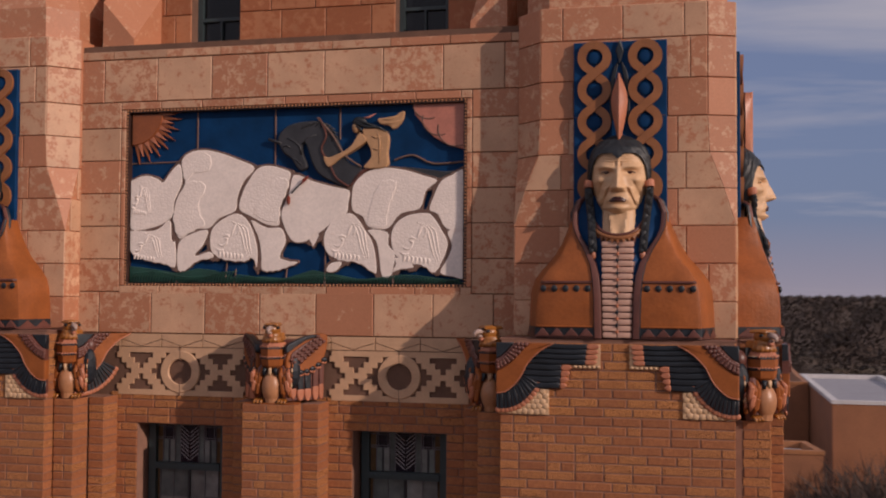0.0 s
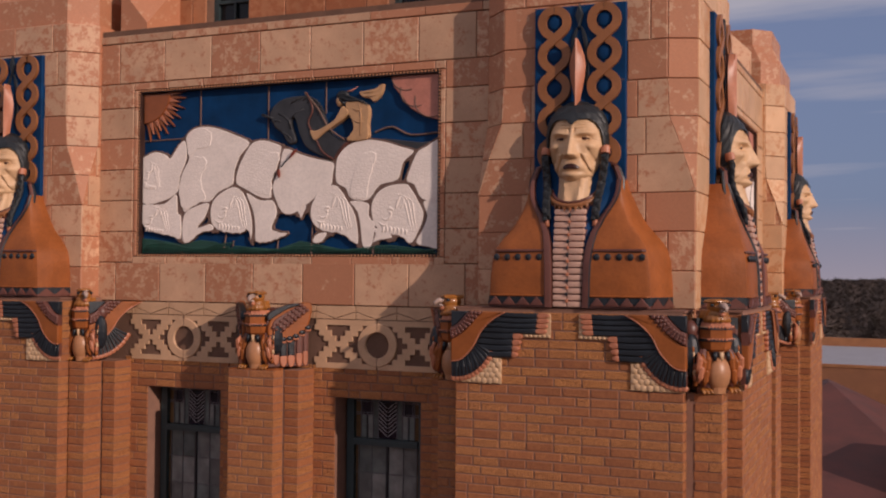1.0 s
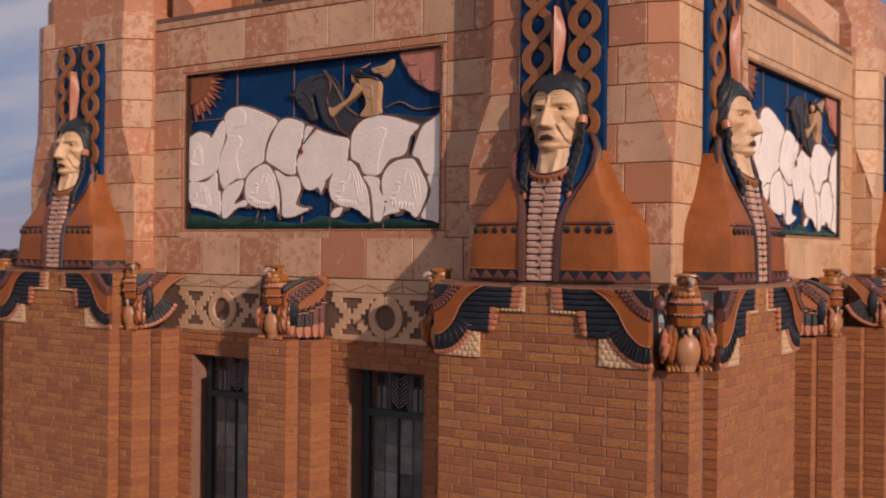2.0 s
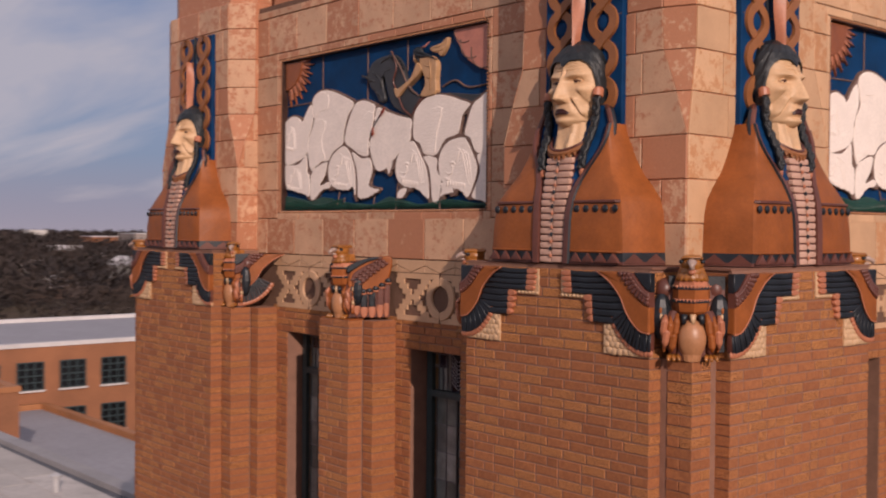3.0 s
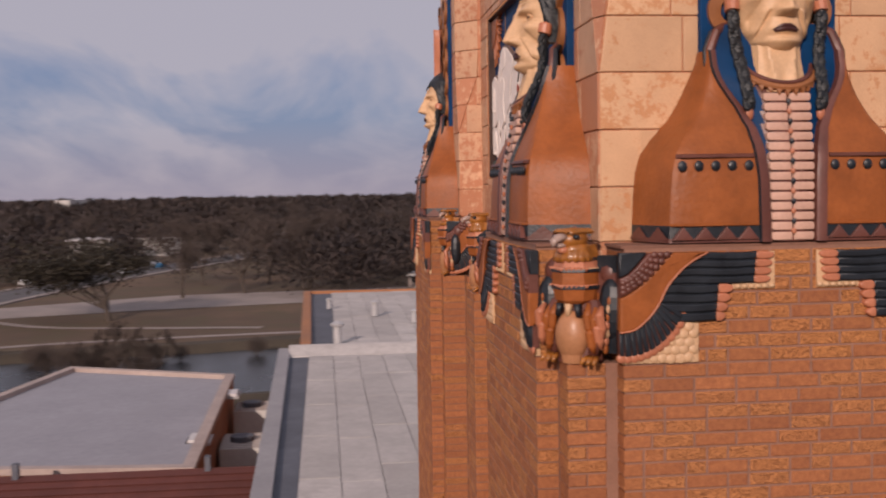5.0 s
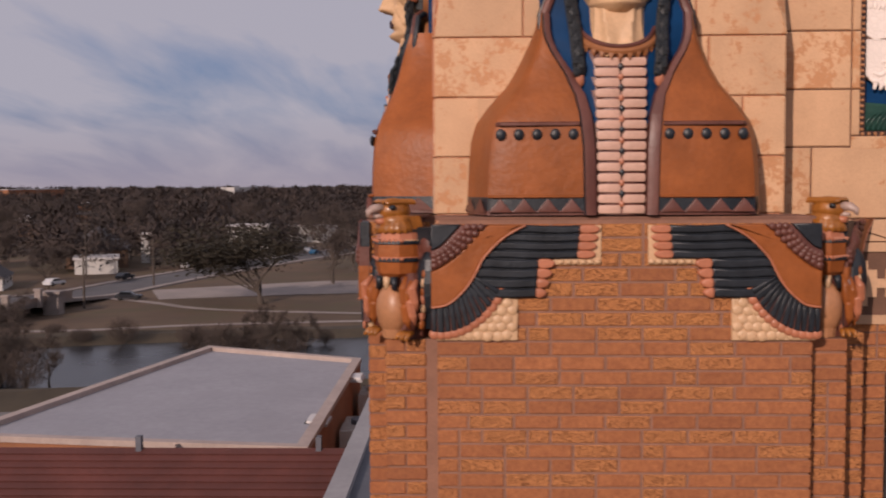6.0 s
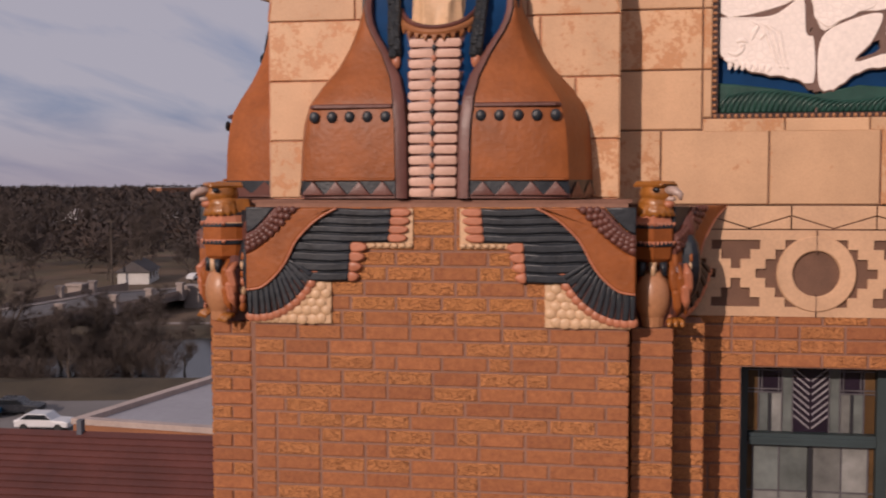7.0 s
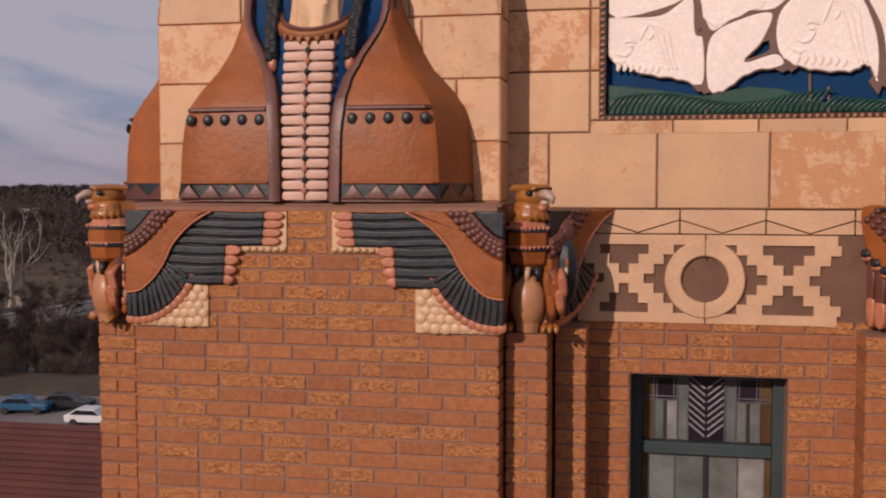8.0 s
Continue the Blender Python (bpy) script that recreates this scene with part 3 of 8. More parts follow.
def pier_slant(parent, rng, x0, x1, za, zb, z_a, z_b, ch, k, side, shared, cut):
    """Blocks of a course in which the chamfer is dying out: front plates with a slanting side, and the chamfer's own plates."""
    c = lambda z: ch * min(1.0, max(0.0, (z - z_a) / (z_b - z_a)))
    g = 0.0035
    lx, rx = cut[-1][0], cut[1][0]
    a0, a1, b0, b1 = x0 + c(za) * lx, x0 + c(zb) * lx, x1 - c(za) * rx, x1 - c(zb) * rx
    mid = (x0 + x1) / 2
    ins = 0.42 if k % 2 else 0.36
    for pts in ([(a0 + g, za + g), (x0 + ins - g, za + g), (x0 + ins - g, zb - g), (a1 + g, zb - g)],
                [(x0 + ins + g, za + g), (mid, za + g), (mid, zb - g), (x0 + ins + g, zb - g)],
                [(mid, za + g), (x1 - ins - g, za + g), (x1 - ins - g, zb - g), (mid, zb - g)],
                [(x1 - ins + g, za + g), (b0 - g, za + g), (b1 - g, zb - g), (x1 - ins + g, zb - g)]):
        bm = bmesh.new()
        prism(bm, pts, UP_D, UP_D + 0.03, 0.005)
        part("block", bm, blocks_of(parent), parent)
    for sx, xe in ((-1, x0), (1, x1)):
        if shared and sx == side:
            continue
        bm = bmesh.new()
        kx, ky = cut[sx]
        p = [(xe - sx * kx * c(za), UP_D, za + g), (xe, UP_D + ky * c(za), za + g), (xe, UP_D + ky * c(zb), zb - g), (xe - sx * kx * c(zb), UP_D, zb - g)]
        n = Vector((-sx * ky, kx, 0.25)).normalized() * 0.02
        lo = [bm.verts.new(v) for v in p]
        hi = [bm.verts.new(Vector(v) + n) for v in p]
        bm.faces.new(lo)
        for i in range(4):
            bm.faces.new((lo[i], lo[(i + 1) % 4], hi[(i + 1) % 4], hi[i]))
        bmesh.ops.remove_doubles(bm, verts=bm.verts, dist=1e-5)
        part("block", bm, blocks_of(parent), parent)
        if sx == side:
            continue
        q = new("block", piece_mesh(0.34, zb - za - 0.007, 0.02, 0.004, blocks_of(parent), "block"))
        q.parent = parent
        q.matrix_basis = pose(xe, UP_D + max(c(za), c(zb)) + 0.17, (za + zb) / 2, 0, 0, sx * 90)


def brick_pier(F, side, rng, name):
    x0, x1 = (PIER_IN, PIER_OUT) if side > 0 else (-PIER_OUT, -PIER_IN)
    bm = bmesh.new()
    box(bm, x0 + 0.014, x1 - 0.014, 0.005, 0.60, GROUND, 0.553)
    ob = struct(name, bm, [M_MORTAR], F, "tall pier of rough orange brick with recessed joints", "pier")
    brick_field(ob, rng, [(x0, x1, 0.0, 0.30)], 8 * COURSE)
    bm = bmesh.new()
    box(bm, x0 - 0.002, x1 + 0.002, 0.003, 0.3, 0.544, 0.558)
    part("ledge", bm, M_CLAY, ob, "thin terracotta ledge over the bricks")
    return ob


def inner_shaft(F, side, rng, name):
    """The two narrow steps between a pier and the wall."""
    bm = bmesh.new()
    for a, b, y in ((1.68, PIER_IN, 0.115), (1.53, 1.68, 0.33)):
        s = sorted((side * a, side * b))
        box(bm, s[0] + 0.013, s[1] - 0.013, y + 0.005, 0.72, GROUND, -0.004)
    ob = struct(name, bm, [M_MORTAR], F, "narrow stepped brick shaft beside a pier", "pier")
    segs = [(*sorted((side * 1.68, side * PIER_IN)), 0.115, 0.21), (*sorted((side * 1.53, side * 1.68)), 0.33, 0.24)]
    brick_field(ob, rng, segs, 0.0)
    return ob


def middle_pier(F, rng, name):
    bm = bmesh.new()
    box(bm, -0.212, 0.212, 0.155, 0.6, GROUND, -0.004)
    box(bm, -0.357, 0.357, 0.305, 0.72, GROUND, -0.004)
    ob = struct(name, bm, [M_MORTAR], F, "stepped brick pier between two tall windows", "pier")
    brick_field(ob, rng, [(-0.225, 0.225, 0.15, 0.14), (-0.37, -0.225, 0.30, 0.25), (0.225, 0.37, 0.30, 0.25)], 0.0)
    return ob


def corner_shaft(m, rng, name):
    """The square shaft in the notch between two piers, its corner outwards; frame: x along one wall away from the corner, y along the other."""
    bm = bmesh.new()
    box(bm, 0.108, 0.4, 0.108, 0.4, GROUND, -0.004)
    ob = struct(name, bm, [M_MORTAR], m, "square brick shaft set into the corner of the tower", "pier")
    z, k = -COURSE / 2, 0
    stuff = ([], [])
    while z > Z_STUFF:
        h = COURSE - JOINT
        for j in range(2):
            o = 0.1 + 0.095 * j + 0.0475
            if k % 2:
                x, y, w, dep = 0.195, 0.1 + 0.095 * j, 0.19, 0.088
            else:
                x, y, w, dep = o, 0.1, 0.088, 0.19
            if z > Z_FINE:
                piece("brick", ob, x, y, z, w, h, dep, 0.005, M_BRICK, rng)
            else:
                add_piece(stuff, x, y, z, w, h, dep, 0.005)
        z -= COURSE
        k += 1
    me = bpy.data.meshes.new("lower_bricks")
    me.from_pydata(stuff[0], [], stuff[1])
    me.materials.append(M_BRICK)
    lo = new("lower_bricks", me)
    lo.parent = ob
    tagged(lo, kind="stuff")
    return ob


def main_wall(F, rng, name, wins):
    """Wall between the piers: brick below with two window openings, blocks above round the relief panel."""
    bm = bmesh.new()
    d0, d1 = WALL_D + 0.008, 0.95
    xs = [-2.03, *wins[0], *wins[1], 2.03]
    for i in (0, 2, 4):
        box(bm, xs[i], xs[i + 1], d0, d1, -4.2, WIN_TOP)
    box(bm, -2.03, 2.03, d0, d1, WIN_TOP, 0.0)
    box(bm, -2.03, 2.03, d0, d1, GROUND, -4.2)
    ob = struct(name, bm, [M_MORTAR], F, "orange brick wall with two tall window openings")
    brick_field(ob, rng, [(-1.60, 1.60, WALL_D, 0.14)], WIN_TOP + 4 * COURSE, holes=[(a, b, WIN_TOP) for a, b in wins])
    return ob


def block_wall(F, rng, name):
    bm = bmesh.new()
    d0, d1 = WALL_D + 0.01, 1.0
    px0, px1, pz0, pz1 = PANEL
    box(bm, -2.04, px0, d0, d1, 0.0, 3.0)
    box(bm, px1, 2.04, d0, d1, 0.0, 3.0)
    box(bm, px0, px1, d0, d1, 0.0, pz0)
    box(bm, px0, px1, d0, d1, pz1, 3.0)
    box(bm, px0, px1, 0.72, d1, pz0, pz1)
    ob = struct(name, bm, [M_JOINT], F, "wall of cream terracotta blocks with ragged brown stains")
    e = 2.03
    blocks(ob, rng, -e, e, ROW_Z[0], ROW_Z[1], WALL_D, even(-1.87, e, 0.493, 0.14))
    blocks(ob, rng, -e, e, ROW_Z[7], ROW_Z[8], WALL_D, even(-1.87, e, 0.502, 0.16))
    fr = 0.045
    for k in range(1, 7):
        za, zb = ROW_Z[k], ROW_Z[k + 1]
        for a, b in ((-e, px0 - fr), (px1 + fr, e)):
            blocks(ob, rng, a, b, za, zb, WALL_D, [])
    # slim border blocks round the panel
    for a, b, c in zip(even(px0 - fr, px1 + fr, 0.374), even(px0 - fr, px1 + fr, 0.374)[1:] + [px1 + fr], range(9)):
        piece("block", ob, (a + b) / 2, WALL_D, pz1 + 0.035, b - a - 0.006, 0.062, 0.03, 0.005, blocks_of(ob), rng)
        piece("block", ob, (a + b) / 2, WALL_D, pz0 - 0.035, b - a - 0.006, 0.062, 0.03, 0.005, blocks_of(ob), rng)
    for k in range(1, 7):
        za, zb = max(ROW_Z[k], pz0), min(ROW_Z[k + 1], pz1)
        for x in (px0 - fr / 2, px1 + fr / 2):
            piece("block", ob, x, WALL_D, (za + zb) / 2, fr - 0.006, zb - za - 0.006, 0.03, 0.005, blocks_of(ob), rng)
    # moulded coping, in lengths
    xs = [-e] + even(-1.62, e - 0.1, 0.497) + [e]
    for a, b in zip(xs, xs[1:]):
        bm = bmesh.new()
        prof = [(1.25, 2.88), (WALL_D, 2.88), (WALL_D - 0.004, 2.885), (WALL_D - 0.004, 2.945), (WALL_D + 0.02, 2.955), (WALL_D + 0.05, 2.99), (WALL_D + 0.11, 3.02), (1.25, 3.03)]
        lo = [bm.verts.new((a + 0.003, y, z)) for y, z in prof]
        hi = [bm.verts.new((b - 0.003, y, z)) for y, z in prof]
        bm.faces.new(lo)
        bm.faces.new(hi)
        for i in range(len(prof)):
            j = (i + 1) % len(prof)
            bm.faces.new((lo[i], lo[j], hi[j], hi[i]))
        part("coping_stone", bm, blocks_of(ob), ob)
    return ob


def frieze(F, rng, name, at):
    """Pierced frieze over the windows: stepped crosses and rings in cream, laid over brown clay, with a course above."""
    ob = thing(name, "cream terracotta frieze of stepped crosses and rings over brown ground", "frieze", F, kind="structure")
    bm = bmesh.new()
    box(bm, -1.61, 1.61, WALL_D + 0.022, 0.95, 0.0, 0.41)
    part("ground_plate", bm, M_CLAY, ob, "brown clay ground of the frieze")
    cell = 0.0442
    for mid in (-at, at):
        bm = bmesh.new()
        y0, y1 = WALL_D - 0.004, WALL_D + 0.03
        for r in range(9):
            z0 = 0.006 + 0.0447 * r
            z1 = z0 + 0.0447
            k = 4 - abs(r - 4)          # 0 at the border rows, 4 in the middle row
            spans = []
            if k == 0:
                spans = [(-12.9, 12.9)]
            else:
                for s in (-1, 1):
                    c = s * 8.2
                    hw = 6.05 - k * 1.0     # outer edge of the cross in this row
                    gap = 3.5 - k * 1.0     # half the notch above or below the crossing
                    spans += [(c - hw, c + hw)] if gap <= 0 else [(c - hw, c - gap), (c + gap, c + hw)]
            for a, b in spans:
                box(bm, mid + a * cell, mid + b * cell, y0, y1, z0, z1)
        bmesh.ops.remove_doubles(bm, verts=bm.verts, dist=1e-5)
        part("cross_plate", bm, M_CREAMWALL, ob)
        bm = bmesh.new()
        ring(bm, mid, 0.207, 0.178, 0.105, WALL_D - 0.012, WALL_D + 0.03, 40, b=0.006)
        part("ring", bm, M_CREAMWALL, ob)
        bm = bmesh.new()
        box(bm, mid - 0.002, mid + 0.002, WALL_D - 0.0135, WALL_D + 0.01, 0.006, 0.112)
        box(bm, mid - 0.002, mid + 0.002, WALL_D - 0.0135, WALL_D + 0.01, 0.302, 0.408)
        part("joint", bm, M_JOINT, ob)
    # zigzag course above
    bm = bmesh.new()
    box(bm, -1.61, 1.61, WALL_D + 0.01, 0.9, 0.41, 0.525)
    part("course_bed", bm, M_JOINT, ob)
    xs = [-1.61] + even(-1.51, 1.52, 0.377) + [1.61]
    for a, b in zip(xs, xs[1:]):
        m = (a + b) / 2
        g = 0.0025
        if b - a < 0.1:
            bm = bmesh.new()
            prism(bm, [(a, 0.414), (b - 0.003, 0.414), (b - 0.003, 0.521), (a, 0.521)], WALL_D, WALL_D + 0.02, 0.003)
            part("course_block", bm, M_CREAMWALL, ob)
            continue
        for pts in ([(a + 0.003, 0.414), (m, 0.414), (a + 0.003, 0.472)], [(m, 0.414), (b - 0.003, 0.414), (b - 0.003, 0.472)],
                    [(a + 0.003, 0.472 + 2 * g), (m, 0.414 + 2 * g), (b - 0.003, 0.472 + 2 * g), (b - 0.003, 0.521), (a + 0.003, 0.521)]):
            bm = bmesh.new()
            prism(bm, pts, WALL_D, WALL_D + 0.02, 0.003)
            part("course_block", bm, M_CREAMWALL, ob)
    return ob



for face_name in ("south", "east"):
    F = FACES[face_name]
    rng = random.Random(5 if face_name == "south" else 9)
    for i, side in enumerate((-1, 1)):
        G = FACES[face_name]
        brick_pier(G, side, rng, f"wall_{face_name}_brick_pier_{i + 1}")
        inner_shaft(G, side, rng, f"wall_{face_name}_shaft_{i + 1}")
        upper_pier(G, side, rng, f"wall_{face_name}_upper_pier_{i + 1}", face_name == "east" and side < 0)
    middle_pier(F, rng, f"wall_{face_name}_middle_pier")
    main_wall(F, rng, f"wall_{face_name}", WINDOWS[face_name])
    block_wall(F, rng, f"wall_{face_name}_upper")
    frieze(F, rng, f"wall_{face_name}_frieze", FRIEZE_MID[face_name])
for i, (cx, cy, rz) in enumerate(((0, 0, 90), (-2 * HALF, 0, 0), (0, 2 * HALF, 180))):
    corner_shaft(pose(cx, cy, 0, 0, 0, rz), random.Random(20 + i), f"wall_corner_shaft_{i + 1}")

# plain back walls, the core and the set-back storey above
bm = bmesh.new()
box(bm, -2 * HALF + 0.3, -PIER_NOTCH, 2 * HALF - 0.3, 2 * HALF + 0.06, GROUND, 0.553)
box(bm, -2 * HALF + 0.6, -0.6, 2 * HALF - 0.6, 2 * HALF - UP_D - 0.02, 0.553, 3.0)
struct("wall_north", bm, [M_BRICK], Matrix(), "plain orange brick back wall of the tower")
bm = bmesh.new()
box(bm, -2 * HALF + 0.01, -2 * HALF + 0.30, PIER_NOTCH, 2 * HALF - 0.25, GROUND, 0.553)
box(bm, -2 * HALF + UP_D + 0.02, -2 * HALF + 0.6, 0.6, 2 * HALF - 0.6, 0.553, 3.0)
struct("wall_west", bm, [M_BRICK], Matrix(), "plain orange brick side wall of the tower")
# unseen core, coloured near-black for the shade inside the tower
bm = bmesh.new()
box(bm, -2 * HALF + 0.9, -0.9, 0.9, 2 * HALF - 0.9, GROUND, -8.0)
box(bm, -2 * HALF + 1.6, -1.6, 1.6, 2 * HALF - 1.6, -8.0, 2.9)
struct("wall_core", bm, [M_ROOMSHADE], Matrix(), "near-black core standing for unlit rooms inside the tower")
bm = bmesh.new()
box(bm, -2 * HALF + 0.95, -0.95, 0.95, 2 * HALF - 0.95, 2.88, 3.02)
struct("roof_terrace", bm, [M_JOINT], Matrix(), "flat ledge behind the coping of the tower", "roof")

# ---- the painted terracotta busts ----


def lerp_table(table, z):
    """Values between the rows of a table of (z, a, b, ...)."""
    if z <= table[0][0]:
        return table[0][1:]
    for p, q in zip(table, table[1:]):
        if z <= q[0]:
            t = (z - p[0]) / (q[0] - p[0])
            t = t * t * (3 - 2 * t) * 0.5 + t * 0.5
            return tuple(a + (b - a) * t for a, b in zip(p[1:], q[1:]))
    return table[-1][1:]


def line_table(table, z):
    """The same, along straight lines."""
    for p, q in zip(table, table[1:]):
        if z <= q[0]:
            t = max(0.0, (z - p[0]) / (q[0] - p[0]))
            return tuple(a + (b - a) * t for a, b in zip(p[1:], q[1:]))
    return table[-1][1:]


def merge(bm, other, m):
    """Adds the mesh of other, moved by m, to bm."""
    me = bpy.data.meshes.new("tmp")
    other.transform(m)
    other.to_mesh(me)
    other.free()
    bm.from_mesh(me)
    bpy.data.meshes.remove(me)


def gauss(x, c, s):
    return math.exp(-((x - c) / s) ** 2)


BLANKET = [  # z, half width at the wall, half width of the front, depth of the front
    (0.565, 0.700, 0.602, -0.015), (0.80, 0.690, 0.590, -0.010), (0.90, 0.680, 0.578, -0.002), (0.985, 0.655, 0.556, 0.012), (1.06, 0.600, 0.508, 0.040),
    (1.16, 0.505, 0.432, 0.082), (1.25, 0.452, 0.392, 0.115), (1.34, 0.408, 0.365, 0.142), (1.40, 0.380, 0.356, 0.160), (1.48, 0.350, 0.345, 0.186)]
OPENING = [(0.565, 0.117), (0.85, 0.122), (1.0, 0.136), (1.09, 0.160), (1.20, 0.215), (1.30, 0.282), (1.38, 0.316), (1.48, 0.318), (1.56, 0.288), (1.61, 0.245)]
CHEST = [(0.565, -0.010), (0.95, 0.006), (1.1, 0.034), (1.2, 0.055), (1.28, 0.072), (1.34, 0.115), (1.42, 0.165), (1.5, 0.19), (1.61, 0.20)]
HEAD = [  # z, half width, front, from the middle of the head
    (1.445, 0.050, 0.120), (1.460, 0.092, 0.158), (1.49, 0.124, 0.178), (1.55, 0.155, 0.184), (1.61, 0.173, 0.180), (1.68, 0.187, 0.176),
    (1.75, 0.189, 0.170), (1.79, 0.185, 0.172), (1.86, 0.176, 0.152), (1.93, 0.155, 0.115), (2.00, 0.100, 0.068)]
HAIR = [(1.58, 0.200, 0.19), (1.68, 0.208, 0.195), (1.78, 0.210, 0.192), (1.86, 0.203, 0.174), (1.93, 0.182, 0.140), (1.99, 0.134, 0.092), (2.03, 0.064, 0.044), (2.048, 0.004, 0.002)]
HAIRLINE = [(0, 1.846), (5, 1.862), (13, 1.890), (34, 1.892), (48, 1.868), (58, 1.828), (65, 1.765), (70, 1.68), (76, 1.60), (180, 1.58)]
HEAD_Y = 0.250
T, MA, BK, BL, PK, SK, HR, LP, SA, RG = range(10)


def face_relief(x, z):
    """How far the features stand out of the plain head."""
    ax = abs(x)
    d = 0.0
    if 1.59 < z < 1.86:
        t = min(1.0, max(0.0, (1.795 - z) / 0.16))
        nose = 0.010 + 0.074 * t ** 0.9
        if z < 1.634:
            nose *= max(0.0, 1 - ((1.634 - z) / 0.034) ** 2)
        d += nose * gauss(x, 0, 0.021 + 0.013 * t)
    d += 0.032 * gauss(ax, 0.036, 0.015) * gauss(z, 1.630, 0.017)                          # nostrils
    d += 0.026 * gauss(ax, 0.082, 0.058) * gauss(z, 1.784 + 0.16 * (ax - 0.08), 0.017)     # brow
    d -= 0.018 * gauss(ax, 0.016, 0.007) * gauss(z, 1.806, 0.022)                          # frown
    d -= 0.036 * gauss(ax, 0.080, 0.046) * gauss(z, 1.750, 0.023)                          # eye sockets
    d += 0.030 * gauss(ax, 0.132, 0.036) * gauss(z, 1.692, 0.028)                          # cheekbones
    d -= 0.034 * gauss(ax, 0.128, 0.034) * gauss(z, 1.590, 0.044)                          # hollow cheeks
    if 1.49 < z < 1.645:
        fold = 0.054 + (1.64 - z) * 0.42
        end = min(1.0, (z - 1.49) / 0.03, (1.645 - z) / 0.015)
        d -= end * 0.019 * gauss(ax, fold, 0.010)                                          # folds beside the mouth
        d += end * 0.014 * gauss(ax, fold + 0.024, 0.016)
    if 1.575 < z < 1.70:
        end = min(1.0, (z - 1.575) / 0.03, (1.70 - z) / 0.03)
        d -= end * 0.008 * gauss(ax, 0.090 + (1.70 - z) * 0.40, 0.009)                     # folds under the eyes
    d += 0.012 * gauss(x, 0, 0.070) * gauss(z, 1.553, 0.036)
    for k in range(3):                                                                      # crow's feet and jowl creases
        d -= 0.006 * gauss(z, 1.742 - 0.016 * k - 0.25 * (ax - 0.13), 0.004) * gauss(ax, 0.146, 0.020)
        d -= 0.006 * gauss(ax, 0.118 + 0.018 * k + 0.2 * (1.54 - z), 0.004) * gauss(z, 1.545, 0.030)
    d -= 0.014 * gauss(z, 1.514, 0.012) * gauss(x, 0, 0.06)
    d += 0.028 * gauss(x, 0, 0.055) * gauss(z, 1.482, 0.026)                               # chin
    for k in range(3):
        d -= 0.007 * gauss(z, 1.820 + 0.021 * k + 0.10 * max(0, ax - 0.03), 0.0045) * gauss(ax, 0.05, 0.060)
    return d


def head_y(x, z):
    """Depth of the face's surface."""
    w, d = lerp_table(HEAD, z)
    c = math.sqrt(max(0.0, 1 - (x / w) ** 2))
    return HEAD_Y - d * c - face_relief(x, z) * min(1.0, c * 1.6)


def chest_y(x, z):
    """Depth of the shirt."""
    wo = lerp_table(OPENING, z)[0]
    mid = lerp_table(CHEST, z)[0]
    rim = max(mid + 0.02, min(0.205, line_table(BLANKET, min(z, 1.48))[2] + 0.03 + max(0, z - 1.45) * 0.1))
    return mid + (rim - mid) * min(1.2, (x / wo) ** 2)


